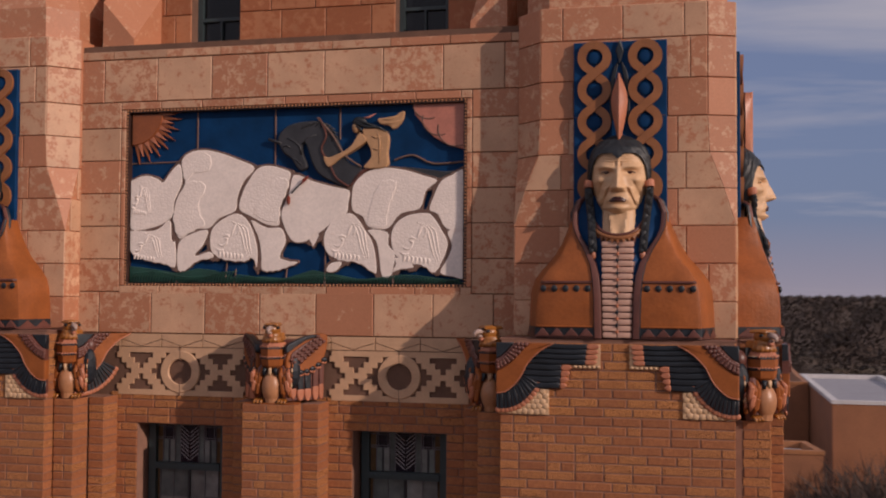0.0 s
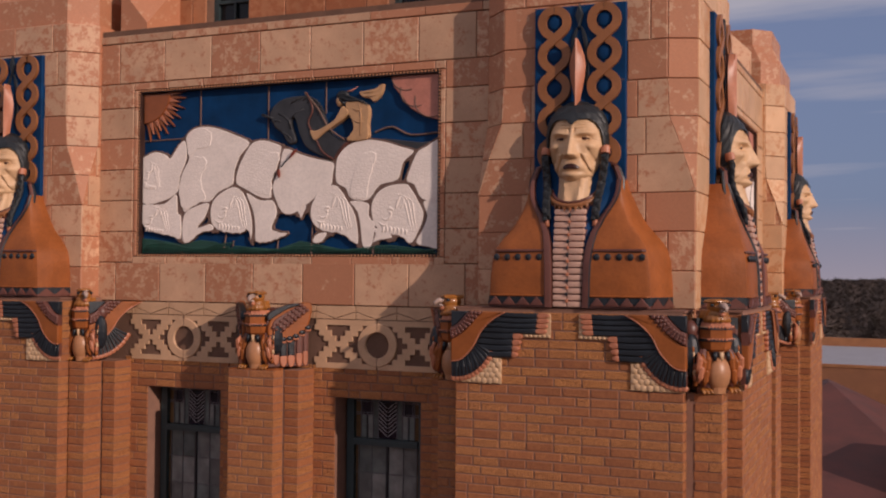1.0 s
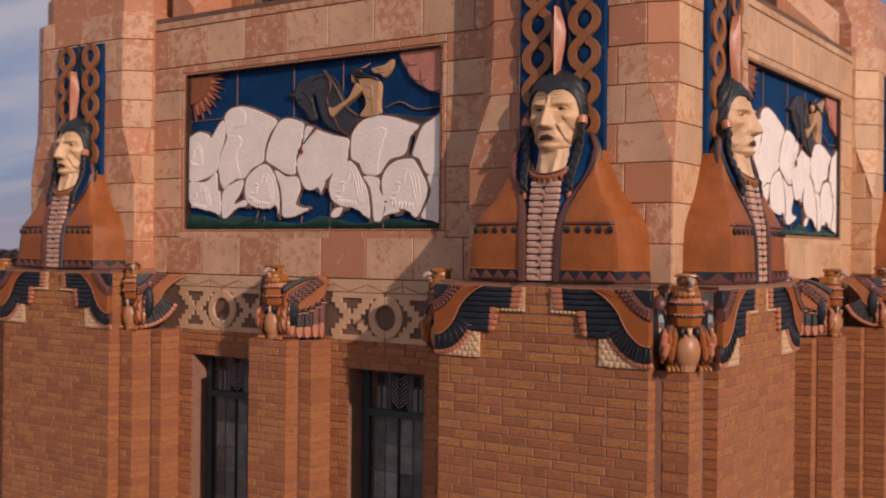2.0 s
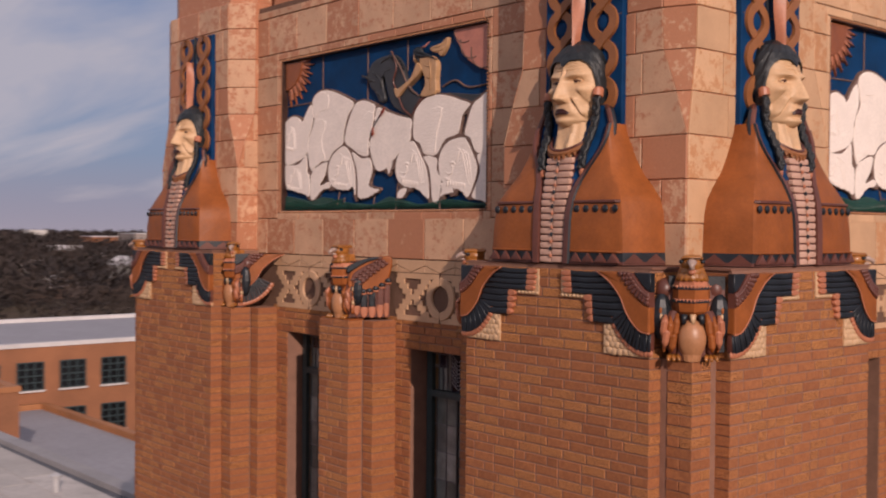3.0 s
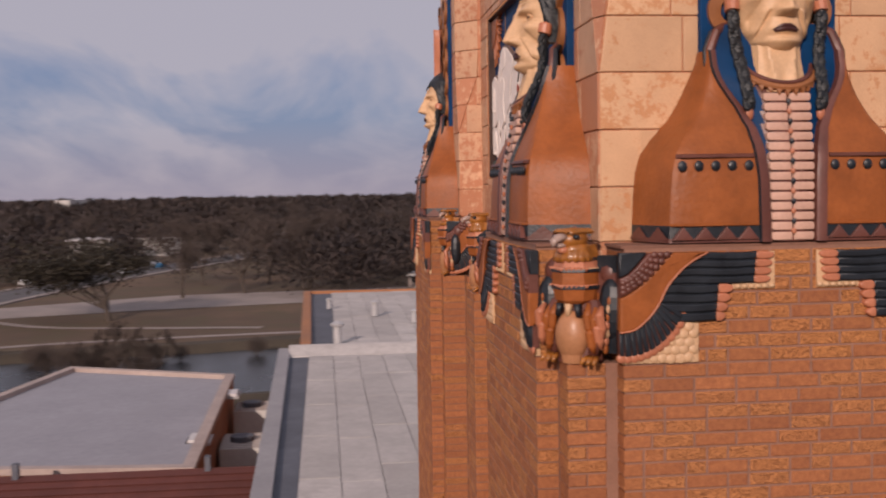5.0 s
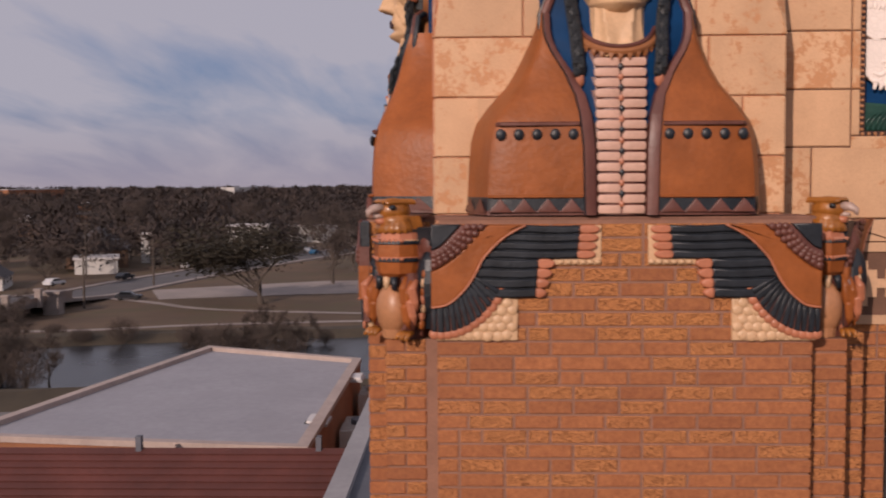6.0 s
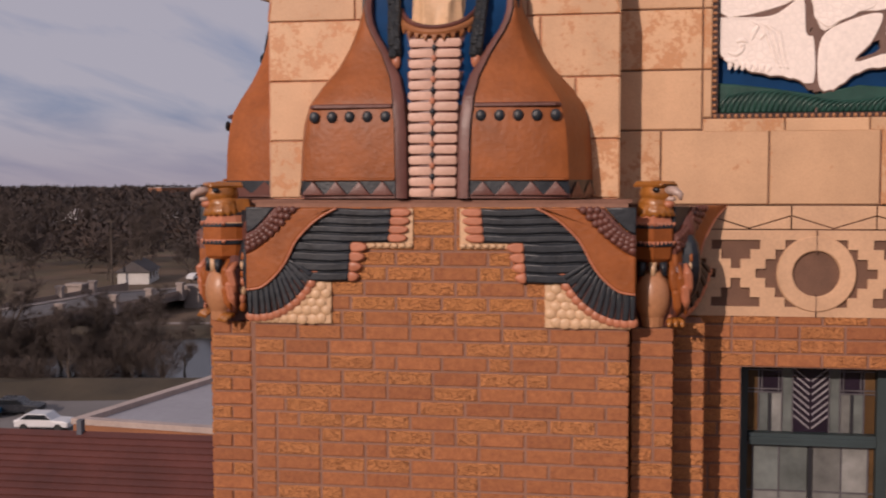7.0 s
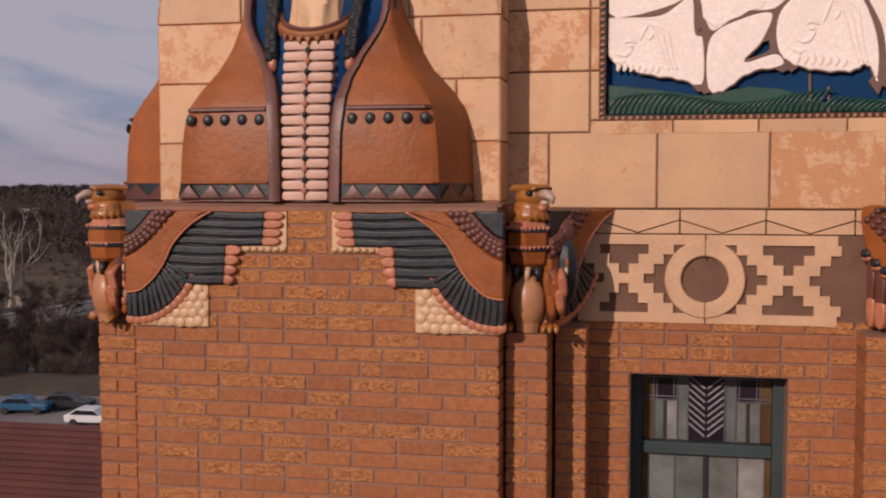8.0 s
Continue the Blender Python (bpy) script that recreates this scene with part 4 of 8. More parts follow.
def build_bust():
    bm = bmesh.new()
    # blanket, one side after the other
    levels = [0.565, 0.585, 0.645, 0.70, 0.78, 0.86, 0.90, 0.945, 0.985, 1.02, 1.06, 1.10, 1.15, 1.20, 1.25, 1.30, 1.35, 1.40, 1.44, 1.48]
    for s in (-1, 1):
        rows = []
        for z in levels:
            wb, wf, df = line_table(BLANKET, z)
            wo = lerp_table(OPENING, z)[0]
            bd = 0.052 - 0.022 * min(1.0, max(0.0, (z - 1.0) / 0.3))
            wf = max(wf, wo + bd + 0.004)
            wb = max(wb, wf + 0.006)
            pts = [(wo - 0.012, df + 0.05), (wo - 0.004, df - 0.012), (wo + 0.010, df - 0.018), (wo + bd - 0.008, df - 0.018), (wo + bd, df - 0.002)]
            a, b = Vector((wo + bd, df - 0.002)), Vector((wf, df + 0.012))
            pts += [tuple(a.lerp(b, q) - Vector((0, 0.006 * math.sin(math.pi * q)))) for q in (0.35, 0.7, 0.94)]
            a, b = Vector((wf + 0.004, df + 0.022)), Vector((wb, 0.315))
            side_n = Vector((b.y - a.y, -(b.x - a.x))).normalized()
            pts += [tuple(a.lerp(b, q) + side_n * 0.008 * math.sin(math.pi * q)) for q in (0.0, 0.25, 0.5, 0.75, 1.0)]
            rows.append([bm.verts.new((s * x, y, z)) for x, y in pts])
        for j, (a, b) in enumerate(zip(rows, rows[1:])):
            z = (levels[j] + levels[j + 1]) / 2
            for i in range(len(a) - 1):
                f = bm.faces.new((a[i], a[i + 1], b[i + 1], b[i]))
                f.material_index = MA if i < 3 else (MA if z < 0.585 else BK if z < 0.645 else T)
                if i == 3:
                    f.material_index = BK
        bm.faces.new(rows[-1]).material_index = MA
        bm.faces.new(rows[0][::-1]).material_index = MA
        # rim over the hem, and a ridge over the studs
        for z, mt, rr in ((0.648, T, 0.007), (0.968, MA, 0.011)):
            wb, wf, df = line_table(BLANKET, z)
            wo = lerp_table(OPENING, z)[0] + 0.055
            tube(bm, [(s * wo, df - 0.004, z), (s * (wo + wf) / 2, df - 0.008, z), (s * (wf - 0.02), df - 0.002, z), (s * wf, df + 0.02, z)], rr, 6, mt)
        # the collar's dark edging above the blanket
        edge = [(lerp_table(OPENING, z)[0], chest_y(lerp_table(OPENING, z)[0], z), z) for z in (1.36, 1.42, 1.48, 1.53, 1.57)] + [(0.235, 0.250, 1.60), (0.180, 0.285, 1.62)]
        tube(bm, [(s * (x + 0.014), min(0.290, y) - 0.004, z) for x, y, z in edge], [0.020, 0.023, 0.023, 0.022, 0.021, 0.020, 0.016], 8, MA)
        tube(bm, [(s * (x + 0.036), min(0.295, y + 0.006), z - 0.004) for x, y, z in edge], 0.014, 7, BK)
        # hem triangles on the front and on the flank
        wb, wf, df = line_table(BLANKET, 0.61)
        wo = 0.172
        n = 4
        for k in range(n):
            a, b = wo + (wf - wo) * k / n, wo + (wf - wo) * (k + 1) / n
            tri = bmesh.new()
            prism(tri, [(s * a, 0.578), (s * b, 0.578), (s * (a + b) / 2, 0.640)], df - 0.016, df + 0.01, 0.004, MA)
            merge(bm, tri, Matrix())
        e0, e1 = Vector((s * wf, df + 0.02, 0)), Vector((s * wb, 0.315, 0))
        for k in range(2):
            a, b = e0.lerp(e1, k / 2), e0.lerp(e1, (k + 1) / 2)
            nn = Vector((s * (e1.y - e0.y), -abs(e1.x - e0.x), 0)).normalized() * 0.013
            v = [bm.verts.new(p + nn) for p in (a + Vector((0, 0, 0.578)), b + Vector((0, 0, 0.578)), (a + b) / 2 + Vector((0, 0, 0.640)))]
            bm.faces.new(v).material_index = MA
        # studs
        for k in range(5):
            z = 0.922
            df = line_table(BLANKET, z)[2]
            ball(bm, (s * (0.215 + k * 0.082), df - 0.004, z), (0.024, 0.012, 0.026), BK, 12, 6)
        # braids with their wraps and tips
        path = [(0.224, 0.190, 1.70), (0.226, 0.172, 1.62)] + [(x, chest_y(x, z) - 0.024, z) for x, z in ((0.216, 1.53), (0.204, 1.44), (0.196, 1.36), (0.190, 1.28), (0.182, 1.20))]
        fine = smooth_line([(s * x, y, z) for x, y, z in path], 6, closed=False)
        tube(bm, fine, 0.024, 8, HR)
        for k in range(4, len(fine)):
            p = Vector(fine[k])
            for q in (-1, 1):           # crossing strands
                wob = 0.013 * math.sin(k * 1.35 + (0 if q > 0 else math.pi))
                ball(bm, (p.x + q * 0.012, p.y - 0.010 - wob * 0.5, p.z + q * 0.004), (0.020, 0.016, 0.018), HR, 7, 5)
        tube(bm, [(s * 0.224, 0.188, 1.714), (s * 0.225, 0.187, 1.711), (s * 0.227, 0.178, 1.667), (s * 0.227, 0.177, 1.664)], [0.033, 0.037, 0.037, 0.033], 12, SA)
        ball(bm, (s * 0.181, chest_y(0.181, 1.165) - 0.022, 1.168), (0.022, 0.018, 0.034), SA, 10, 7)
    # shirt inside the opening
    lv = [0.565, 0.70, 0.85, 0.97, 1.06, 1.12, 1.18, 1.24, 1.30, 1.335, 1.37, 1.41, 1.46, 1.51, 1.56, 1.61]
    rows = [[bm.verts.new((lerp_table(OPENING, z)[0] * k / 8, chest_y(lerp_table(OPENING, z)[0] * k / 8, z), z)) for k in range(-8, 9)] for z in lv]
    for a, b in zip(rows, rows[1:]):
        for i in range(16):
            f = bm.faces.new((a[i], a[i + 1], b[i + 1], b[i]))
            q = f.calc_center_median()
            f.material_index = MA if (q.z < 0.97 or (q.z < 1.30 and abs(q.x) < 0.115)) else BL
    # flat bones of the breastplate, row over row, with beads down the middle
    for k in range(15):
        z = 0.590 + k * 0.0468
        w = 0.105 + 0.014 * (k / 15)
        y = chest_y(0.05, z)
        for s in (-1, 1):
            bar = bmesh.new()
            pts = [(s * 0.004, z - 0.0185), (s * (w - 0.008), z - 0.0185), (s * w, z - 0.010), (s * w, z + 0.010), (s * (w - 0.008), z + 0.0185), (s * 0.004, z + 0.0185)]
            prism(bar, pts if s > 0 else pts[::-1], y - 0.013, y + 0.02, 0.0035, PK)
            merge(bm, bar, Matrix())
        ball(bm, (0, y - 0.018, z + 0.0234), (0.0125, 0.009, 0.015), BK if k % 2 else SA, 8, 5)
    body_points = len(bm.verts)
    # neck with its cords, necklace and fringe
    rows = []
    for z, r, front in ((1.27, 0.150, 0.062), (1.31, 0.140, 0.070), (1.36, 0.128, 0.086), (1.42, 0.120, 0.104), (1.50, 0.118, 0.120), (1.56, 0.122, 0.125)):
        row = []
        for k in range(57):
            a = math.radians(-115 + 230 * k / 56)
            cord = 0.016 * gauss(abs(a), 0.42 - 1.2 * (1.42 - z), 0.11) - 0.014 * gauss(a, 0, 0.16) * gauss(z, 1.31, 0.06) + 0.006 * gauss(abs(a), 0.85, 0.10)
            row.append(bm.verts.new(((r + cord) * math.sin(a), front + r - (r + cord) * math.cos(a), z)))
        rows.append(row)
    for a, b in zip(rows, rows[1:]):
        for i in range(56):
            bm.faces.new((a[i], a[i + 1], b[i + 1], b[i])).material_index = SK
    arc = [math.radians(-88 + 176 * k / 32) for k in range(33)]
    tube(bm, [(0.156 * math.sin(a), 0.214 - 0.156 * math.cos(a), 1.312 + 0.12 * (1 - math.cos(a))) for a in arc], 0.011, 8, MA)
    tube(bm, [(0.166 * math.sin(a), 0.212 - 0.162 * math.cos(a), 1.288 + 0.12 * (1 - math.cos(a))) for a in arc], 0.016, 8, RG)
    for k in range(11):
        a = math.radians(-62 + 12.4 * k)
        tri = bmesh.new()
        prism(tri, [(-0.014, 0.004), (0, -0.028), (0.014, 0.004)], -0.008, 0.012, 0.003, RG)
        merge(bm, tri, pose(0.170 * math.sin(a), 0.212 - 0.166 * math.cos(a), 1.276 + 0.12 * (1 - math.cos(a)), 0, 0, math.degrees(a) * 0.8))
    # head
    na, nz = 96, 100
    grid = []
    for j in range(nz + 1):
        z = 1.445 + (2.0 - 1.445) * j / nz
        w, d = lerp_table(HEAD, z)
        row = []
        for i in range(na + 1):
            a = math.radians(-112 + 224 * i / na)
            x, c = w * math.sin(a), math.cos(a)
            row.append(bm.verts.new((x, head_y(x, z) if c > 0 else HEAD_Y - 0.09 * c, z)))
        grid.append(row)
    for j in range(nz):
        for i in range(na):
            bm.faces.new((grid[j][i], grid[j][i + 1], grid[j + 1][i + 1], grid[j + 1][i])).material_index = SK
    bm.faces.new(grid[0][::-1]).material_index = SK
    # lips with drooping corners
    xs = [-0.058 + 0.116 * k / 24 for k in range(25)]
    tube(bm, [(x, head_y(x, 1.560) + 0.004, 1.562 - 0.024 * (abs(x) / 0.058) ** 1.6 - 0.005 * gauss(x, 0, 0.010)) for x in xs], [0.003 + 0.0095 * max(0, 1 - (abs(x) / 0.0585) ** 1.5) for x in xs], 8, LP)
    xs = [x * 0.86 for x in xs]
    tube(bm, [(x, head_y(x, 1.540) + 0.004, 1.543 - 0.010 * (abs(x) / 0.05) ** 2) for x in xs], [0.003 + 0.0100 * math.sqrt(max(0, 1 - (x / 0.0505) ** 2)) for x in xs], 8, LP)
    # eyes: balls under heavy lids
    for s in (-1, 1):
        y = head_y(0.080, 1.750)
        ball(bm, (s * 0.080, y + 0.002, 1.750), (0.037, 0.020, 0.020), SK, 14, 8)
        ball(bm, (s * 0.078, y - 0.012, 1.750), (0.0175, 0.0085, 0.0135), LP, 10, 6)
        for up, rad in ((1, 0.0085), (-1, 0.0055)):
            line = []
            for k in range(9):
                q = -1 + k / 4
                line.append((s * (0.080 + 0.038 * q), y + 0.012 * q * q - 0.013, 1.750 + up * 0.0155 * (1 - q * q) - 0.003 * q))
            tube(bm, line, [rad * (0.5 + 0.5 * math.sin(math.pi * k / 8)) + 0.001 for k in range(9)], 6, SK)
            if up > 0:
                tube(bm, [(x, yy - 0.0035, z - 0.008) for x, yy, z in line[1:-1]], 0.0050, 5, LP)
    # hair combed back from the hairline
    nh, mh = 132, 26
    shell = []
    for j in range(mh + 2):
        row = []
        for i in range(nh + 1):
            deg = -168 + 336 * i / nh
            a = math.radians(deg)
            edge = lerp_table(HAIRLINE, abs(deg))[0]
            u = max(0.0, (j - 1) / mh)
            z = edge + (2.047 - edge) * (u if u < 0.5 else 0.5 + 0.5 * math.sin((u - 0.5) * math.pi))
            w, d = lerp_table(HAIR, z)
            comb = 3.2 * z + 0.9 * abs(a)
            ridge = (0.016 * math.sin(21 * comb + 1.3 * math.sin(3 * a)) + 0.010 * math.sin(47 * comb + 2 * a) + 0.008 * math.sin(13 * a - 9 * z)) * min(1.0, 3 * u)
            g = (1 + ridge) * (0.93 if j == 0 else 0.975 + 0.025 * min(1, 6 * u))
            c = math.cos(a)
            row.append(bm.verts.new((w * g * math.sin(a), HEAD_Y - (d * g * c if c > 0 else 0.11 * c), z + (0.004 if j == 0 else 0))))
        shell.append(row)
    for a, b in zip(shell, shell[1:]):
        for i in range(nh):
            bm.faces.new((a[i], a[i + 1], b[i + 1], b[i])).material_index = HR
    # standing feather behind the head
    prof = [(1.98, 0.017), (2.06, 0.022), (2.14, 0.036), (2.22, 0.050), (2.30, 0.056), (2.37, 0.046), (2.44, 0.024), (2.49, 0.004)]
    rows = [[bm.verts.new(p) for p in ((-w, 0.225, z), (-w * 0.6, 0.190, z), (-0.008, 0.175, z), (0, 0.165, z), (0.008, 0.175, z), (w * 0.6, 0.190, z), (w, 0.225, z), (0, 0.25, z))] for z, w in prof]
    for a, b in zip(rows, rows[1:]):
        for i in range(8):
            bm.faces.new((a[i], a[(i + 1) % 8], b[(i + 1) % 8], b[i])).material_index = SA
    for v in list(bm.verts)[body_points:]:      # head and neck are broader, and the head higher, than drawn above
        v.co.x *= 1.13
        v.co.z += 0.022 * min(1.0, max(0.0, (v.co.z - 1.40) / 0.06))
    me = finish(bm, "painted_bust", [M_TAN, M_MAROON, M_BLACK, M_BLUE, M_PINK, M_SKIN, M_HAIR, M_LIP, M_SALMON, M_RING], smooth=True)
    me.set_sharp_from_angle(angle=radians(27))
    return me


BUST = build_bust()
for face_name in ("south", "east"):
    for side in (-1, 1):
        b = new("painted_bust", BUST)
        b.matrix_basis = FACES[face_name] @ pose(side * BUST_X, 0, 0) @ Matrix.Diagonal((0.98, 1, 1, 1))
        tagged(b, "painted terracotta bust with black braids and tan blanket on a pier", "bust", "busts on the tower piers")


def build_strip():
    """Blue glazed strip behind each bust, with two chains of interlaced brown rings."""
    ob = thing("ornament_strip", "blue glazed strip with two chains of brown interlaced rings", "wall ornament", Matrix(), "strips behind the busts")
    z0, z1, hw = 1.30, 2.775, 0.345
    bm = bmesh.new()
    prism(bm, [(-hw, z0), (hw, z0), (hw, z1), (-hw, z1)], 0.196, 0.25, 0.006)
    part("back_plate", bm, M_BLUE, ob, "blue glazed back plate")
    bm = bmesh.new()
    box(bm, -hw + 0.01, hw - 0.01, 0.1945, 0.20, 2.206, 2.2115)
    part("seam", bm, M_SEAM, ob)
    pitch, rad, wid = 0.243, 0.094, 0.031
    for s in (-1, 1):
        cx = s * 0.188
        for phase in (0, 1):
            bm = bmesh.new()
            path = []
            for k in range(6):
                cz = z1 - 0.120 - pitch * k
                sg = 1 if (k + phase) % 2 else -1
                for a in range(-62, 63, 6):
                    path.append((cx + sg * rad * math.cos(math.radians(a)), cz - rad * math.sin(math.radians(a))))
                if k == 0:
                    path = [(cx + sg * rad * math.cos(math.radians(a)), cz - rad * math.sin(math.radians(a))) for a in range(-90, -62, 6)] + path
            path = [p for p in path if p[1] > z0 + 0.02]
            lo, hi = [], []
            for i, p in enumerate(path):
                q0, q1 = Vector(path[max(i - 1, 0)]), Vector(path[min(i + 1, len(path) - 1)])
                d = (q1 - q0).normalized()
                n = Vector((-d.y, d.x))
                # over at one crossing, under at the next
                lift = 0.006 * math.sin(math.pi * (z1 - 0.120 - p[1]) / pitch + math.pi * phase)
                lo.append((Vector(p) - n * wid, lift))
                hi.append((Vector(p) + n * wid, lift))
            y = 0.170
            va = [[bm.verts.new((p.x, yy + lf * (1 if yy < 0.19 else 0), p.y)) for yy in (0.2, y + 0.008, y)] for p, lf in lo]
            vb = [[bm.verts.new((p.x, yy + lf * (1 if yy < 0.19 else 0), p.y)) for yy in (0.2, y + 0.008, y)] for p, lf in hi]
            for i in range(len(path) - 1):
                for r in ((va[i][0], va[i + 1][0], va[i + 1][1], va[i][1]), (va[i][1], va[i + 1][1], va[i + 1][2], va[i][2]), (va[i][2], va[i + 1][2], vb[i + 1][2], vb[i][2]),
                          (vb[i][2], vb[i + 1][2], vb[i + 1][1], vb[i][1]), (vb[i][1], vb[i + 1][1], vb[i + 1][0], vb[i][0])):
                    bm.faces.new(r)
            part("ring_band", bm, M_RING, ob, "brown glazed interlaced band")
        for k in range(6):
            bm = bmesh.new()
            ball(bm, (cx, 0.196, z1 - 0.120 - pitch * k), (0.056, 0.014, 0.056), 0, 16, 8)
            part("boss", bm, M_BLUE, ob, smooth=True)
    bm = bmesh.new()
    prism(bm, [(0, 2.60), (0.032, 2.70), (0, 2.79), (-0.032, 2.70)], 0.172, 0.2, 0.01)
    for s in (-1, 1):
        prism(bm, smooth_line([(s * 0.01, 2.62), (s * 0.052, 2.55), (s * 0.075, 2.40), (s * 0.07, 2.2), (s * 0.045, 2.2), (s * 0.052, 2.36), (s * 0.03, 2.5)], 3), 0.182, 0.2, 0.006)
    part("black_spear", bm, M_BLACK, ob, "black glazed spear shapes")
    return ob


strip = build_strip()
strip.matrix_basis = FACES["south"] @ pose(BUST_X, UP_D - 0.235, 0)
for face_name, side in (("south", -1), ("east", -1), ("east", 1)):
    copy_thing(strip, FACES[face_name] @ pose(side * BUST_X, UP_D - 0.235, 0))

# ---- the glazed eagles under the busts ----
E_TAN, E_MAR, E_BLK, E_SAL, E_CRM, E_GLD, E_EGG, E_BEAK, E_COV = range(9)
EAGLE_MATS = [M_TAN, M_MAROON, M_BLACK, M_SALMON, M_CREAM, M_GOLD, M_PEACH, M_BEAK, M_MAROON]


def edge_at(z):
    """The lower edge of the tan band of a spread wing: distance from the eagle at height z."""
    return lerp_table([(0.16, -0.03), (0.20, 0.087), (0.296, 0.170), (0.366, 0.205), (0.454, 0.288), (0.500, 0.36), (0.522, 0.40)], z)[0]


def spread_wing(full=True):
    """A wing laid flat on a wall: x away from the eagle, y into the wall, z up."""
    bm = bmesh.new()
    rng = random.Random(3)
    # cream scales below the fan
    if full:
        prism(bm, [(0.0, 0.006), (0.365, 0.006), (0.365, 0.192), (0.0, 0.192)], -0.012, 0.02, 0.004, E_CRM)
        for i in range(9):
            for j in range(5):
                x, z = 0.028 + 0.041 * i + (0.02 if j % 2 else 0), 0.028 + 0.037 * j
                if x < 0.352 and (x > 0.16 or z < 0.05) and not (x < 0.30 and z > 0.03 + (x - 0.02) * 0.55):
                    ball(bm, (x + rng.uniform(-0.006, 0.006), -0.011, z + rng.uniform(-0.004, 0.004)), (0.027, 0.005 + rng.uniform(0, 0.003), 0.024), E_CRM, 8, 5)
    # fan of short black feathers with salmon tips
    inner = [(-0.02, 0.165), (0.03, 0.172), (0.075, 0.195), (0.112, 0.222), (0.140, 0.250), (0.160, 0.275), (0.172, 0.300)]
    outer = [(-0.02, 0.048), (0.040, 0.046), (0.098, 0.058), (0.155, 0.085), (0.208, 0.128), (0.252, 0.180), (0.285, 0.240)]
    inner, outer = smooth_line(inner, 2, False), smooth_line(outer, 2, False)
    for k in range(len(inner) - 1):
        a0, a1, b0, b1 = inner[k], inner[k + 1], outer[k], outer[k + 1]
        sh = 0.0035
        m0 = (Vector(b0) - Vector(b1)).normalized() * sh
        pts = [a0, (b0[0] - m0.x, b0[1] - m0.y), (b1[0] + m0.x, b1[1] + m0.y), a1]
        prism(bm, pts, -0.030 - 0.004 * (k % 2), 0.01, 0.005, E_BLK)
        c = (Vector(b0) + Vector(b1)) / 2
        away = (c - (Vector(a0) + Vector(a1)) / 2).normalized() * 0.012
        ball(bm, (c.x + away.x, -0.016, c.y + away.y), (0.026, 0.010, 0.024), E_SAL, 10, 6)
    prism(bm, inner + outer[::-1], -0.022, 0.01, 0.003, E_MAR)
    # long black feathers, row by row, each ending in a salmon tip
    if full:
        rows = [(0.521 - 0.0373 * k, 0.0373, 0.642 - 0.004 * k, 0.728 - 0.006 * k) for k in range(4)]
        rows += [(0.372 - 0.0435 * k, 0.0435, 0.458 - 0.004 * k, 0.530 - 0.012 * k) for k in range(4)]
        for zt, h, xb, xt in rows:
            zb = zt - h + 0.003
            sag = 0.010
            x0 = edge_at((zt + zb) / 2) - 0.03
            top = [(x0 + (xb - x0) * t, zt - 0.001 + sag * math.sin(2 * math.pi * t + 0.6) * 0.35) for t in (0, 0.25, 0.5, 0.75, 1)]
            bot = [(x, z - (h - 0.004)) for x, z in top]
            prism(bm, bot + top[::-1], -0.028, 0.01, 0.008, E_BLK)
            prism(bm, smooth_line([(xb + 0.001, zb), (xb + 0.001, zt - 0.002), (xt - 0.02, zt - 0.002), (xt, (zt + zb) / 2), (xt - 0.02, zb)], 3), -0.028, 0.01, 0.008, E_SAL)
        prism(bm, [(0.10, 0.20), (0.45, 0.20), (0.45, 0.372), (0.635, 0.372), (0.635, 0.519), (0.2, 0.519)], -0.016, 0.01, 0.002, E_BLK)
        # cream ends below the tips
        prism(bm, [(0.525, 0.345), (0.735, 0.345), (0.735, 0.520), (0.66, 0.520), (0.66, 0.37), (0.525, 0.37)], -0.010, 0.01, 0.003, E_CRM)
        for k in range(6):
            ball(bm, (0.555 + 0.033 * k, -0.012, 0.358), (0.018, 0.010, 0.012), E_CRM, 7, 4)
    # the tan band that sweeps from shoulder to wing tip
    lower = [(-0.02, 0.158), (0.045, 0.168), (0.095, 0.203), (0.138, 0.248), (0.172, 0.300), (0.205, 0.366), (0.245, 0.415), (0.295, 0.462), (0.35, 0.498), (0.40, 0.523)]
    upper = [(0.235, 0.525), (0.185, 0.488), (0.150, 0.450), (0.105, 0.400), (0.060, 0.362), (0.02, 0.335), (-0.02, 0.318)]
    band = smooth_line(lower, 3, False) + smooth_line(upper, 3, False)
    prism(bm, band, -0.044, 0.01, 0.010, E_TAN)
    tube(bm, [(x, -0.040, z) for x, z in smooth_line(lower, 3, False)], 0.006, 5, E_SAL)
    # knobbed coverts, and the black corner above
    cov = smooth_line(upper, 3, False) + [(-0.02, 0.408), (0.02, 0.425), (0.06, 0.462), (0.115, 0.523)]
    prism(bm, cov, -0.048, 0.01, 0.008, E_COV)
    for i in range(9):
        t = i / 8
        for j in range(3):
            a, b = Vector((-0.005, 0.335)).lerp(Vector((0.215, 0.515)), t), Vector((-0.005, 0.400)).lerp(Vector((0.128, 0.515)), t)
            p = a.lerp(b, 0.15 + 0.34 * j)
            p.y -= 0.020 * math.sin(math.pi * t)
            if p.y < 0.515:
                ball(bm, (p.x, -0.048, p.y), (0.0175, 0.010, 0.0165), E_COV, 8, 5)
    prism(bm, [(-0.02, 0.410), (0.018, 0.428), (0.058, 0.465), (0.110, 0.526), (-0.02, 0.526)], -0.036, 0.01, 0.006, E_BLK)
    return bm


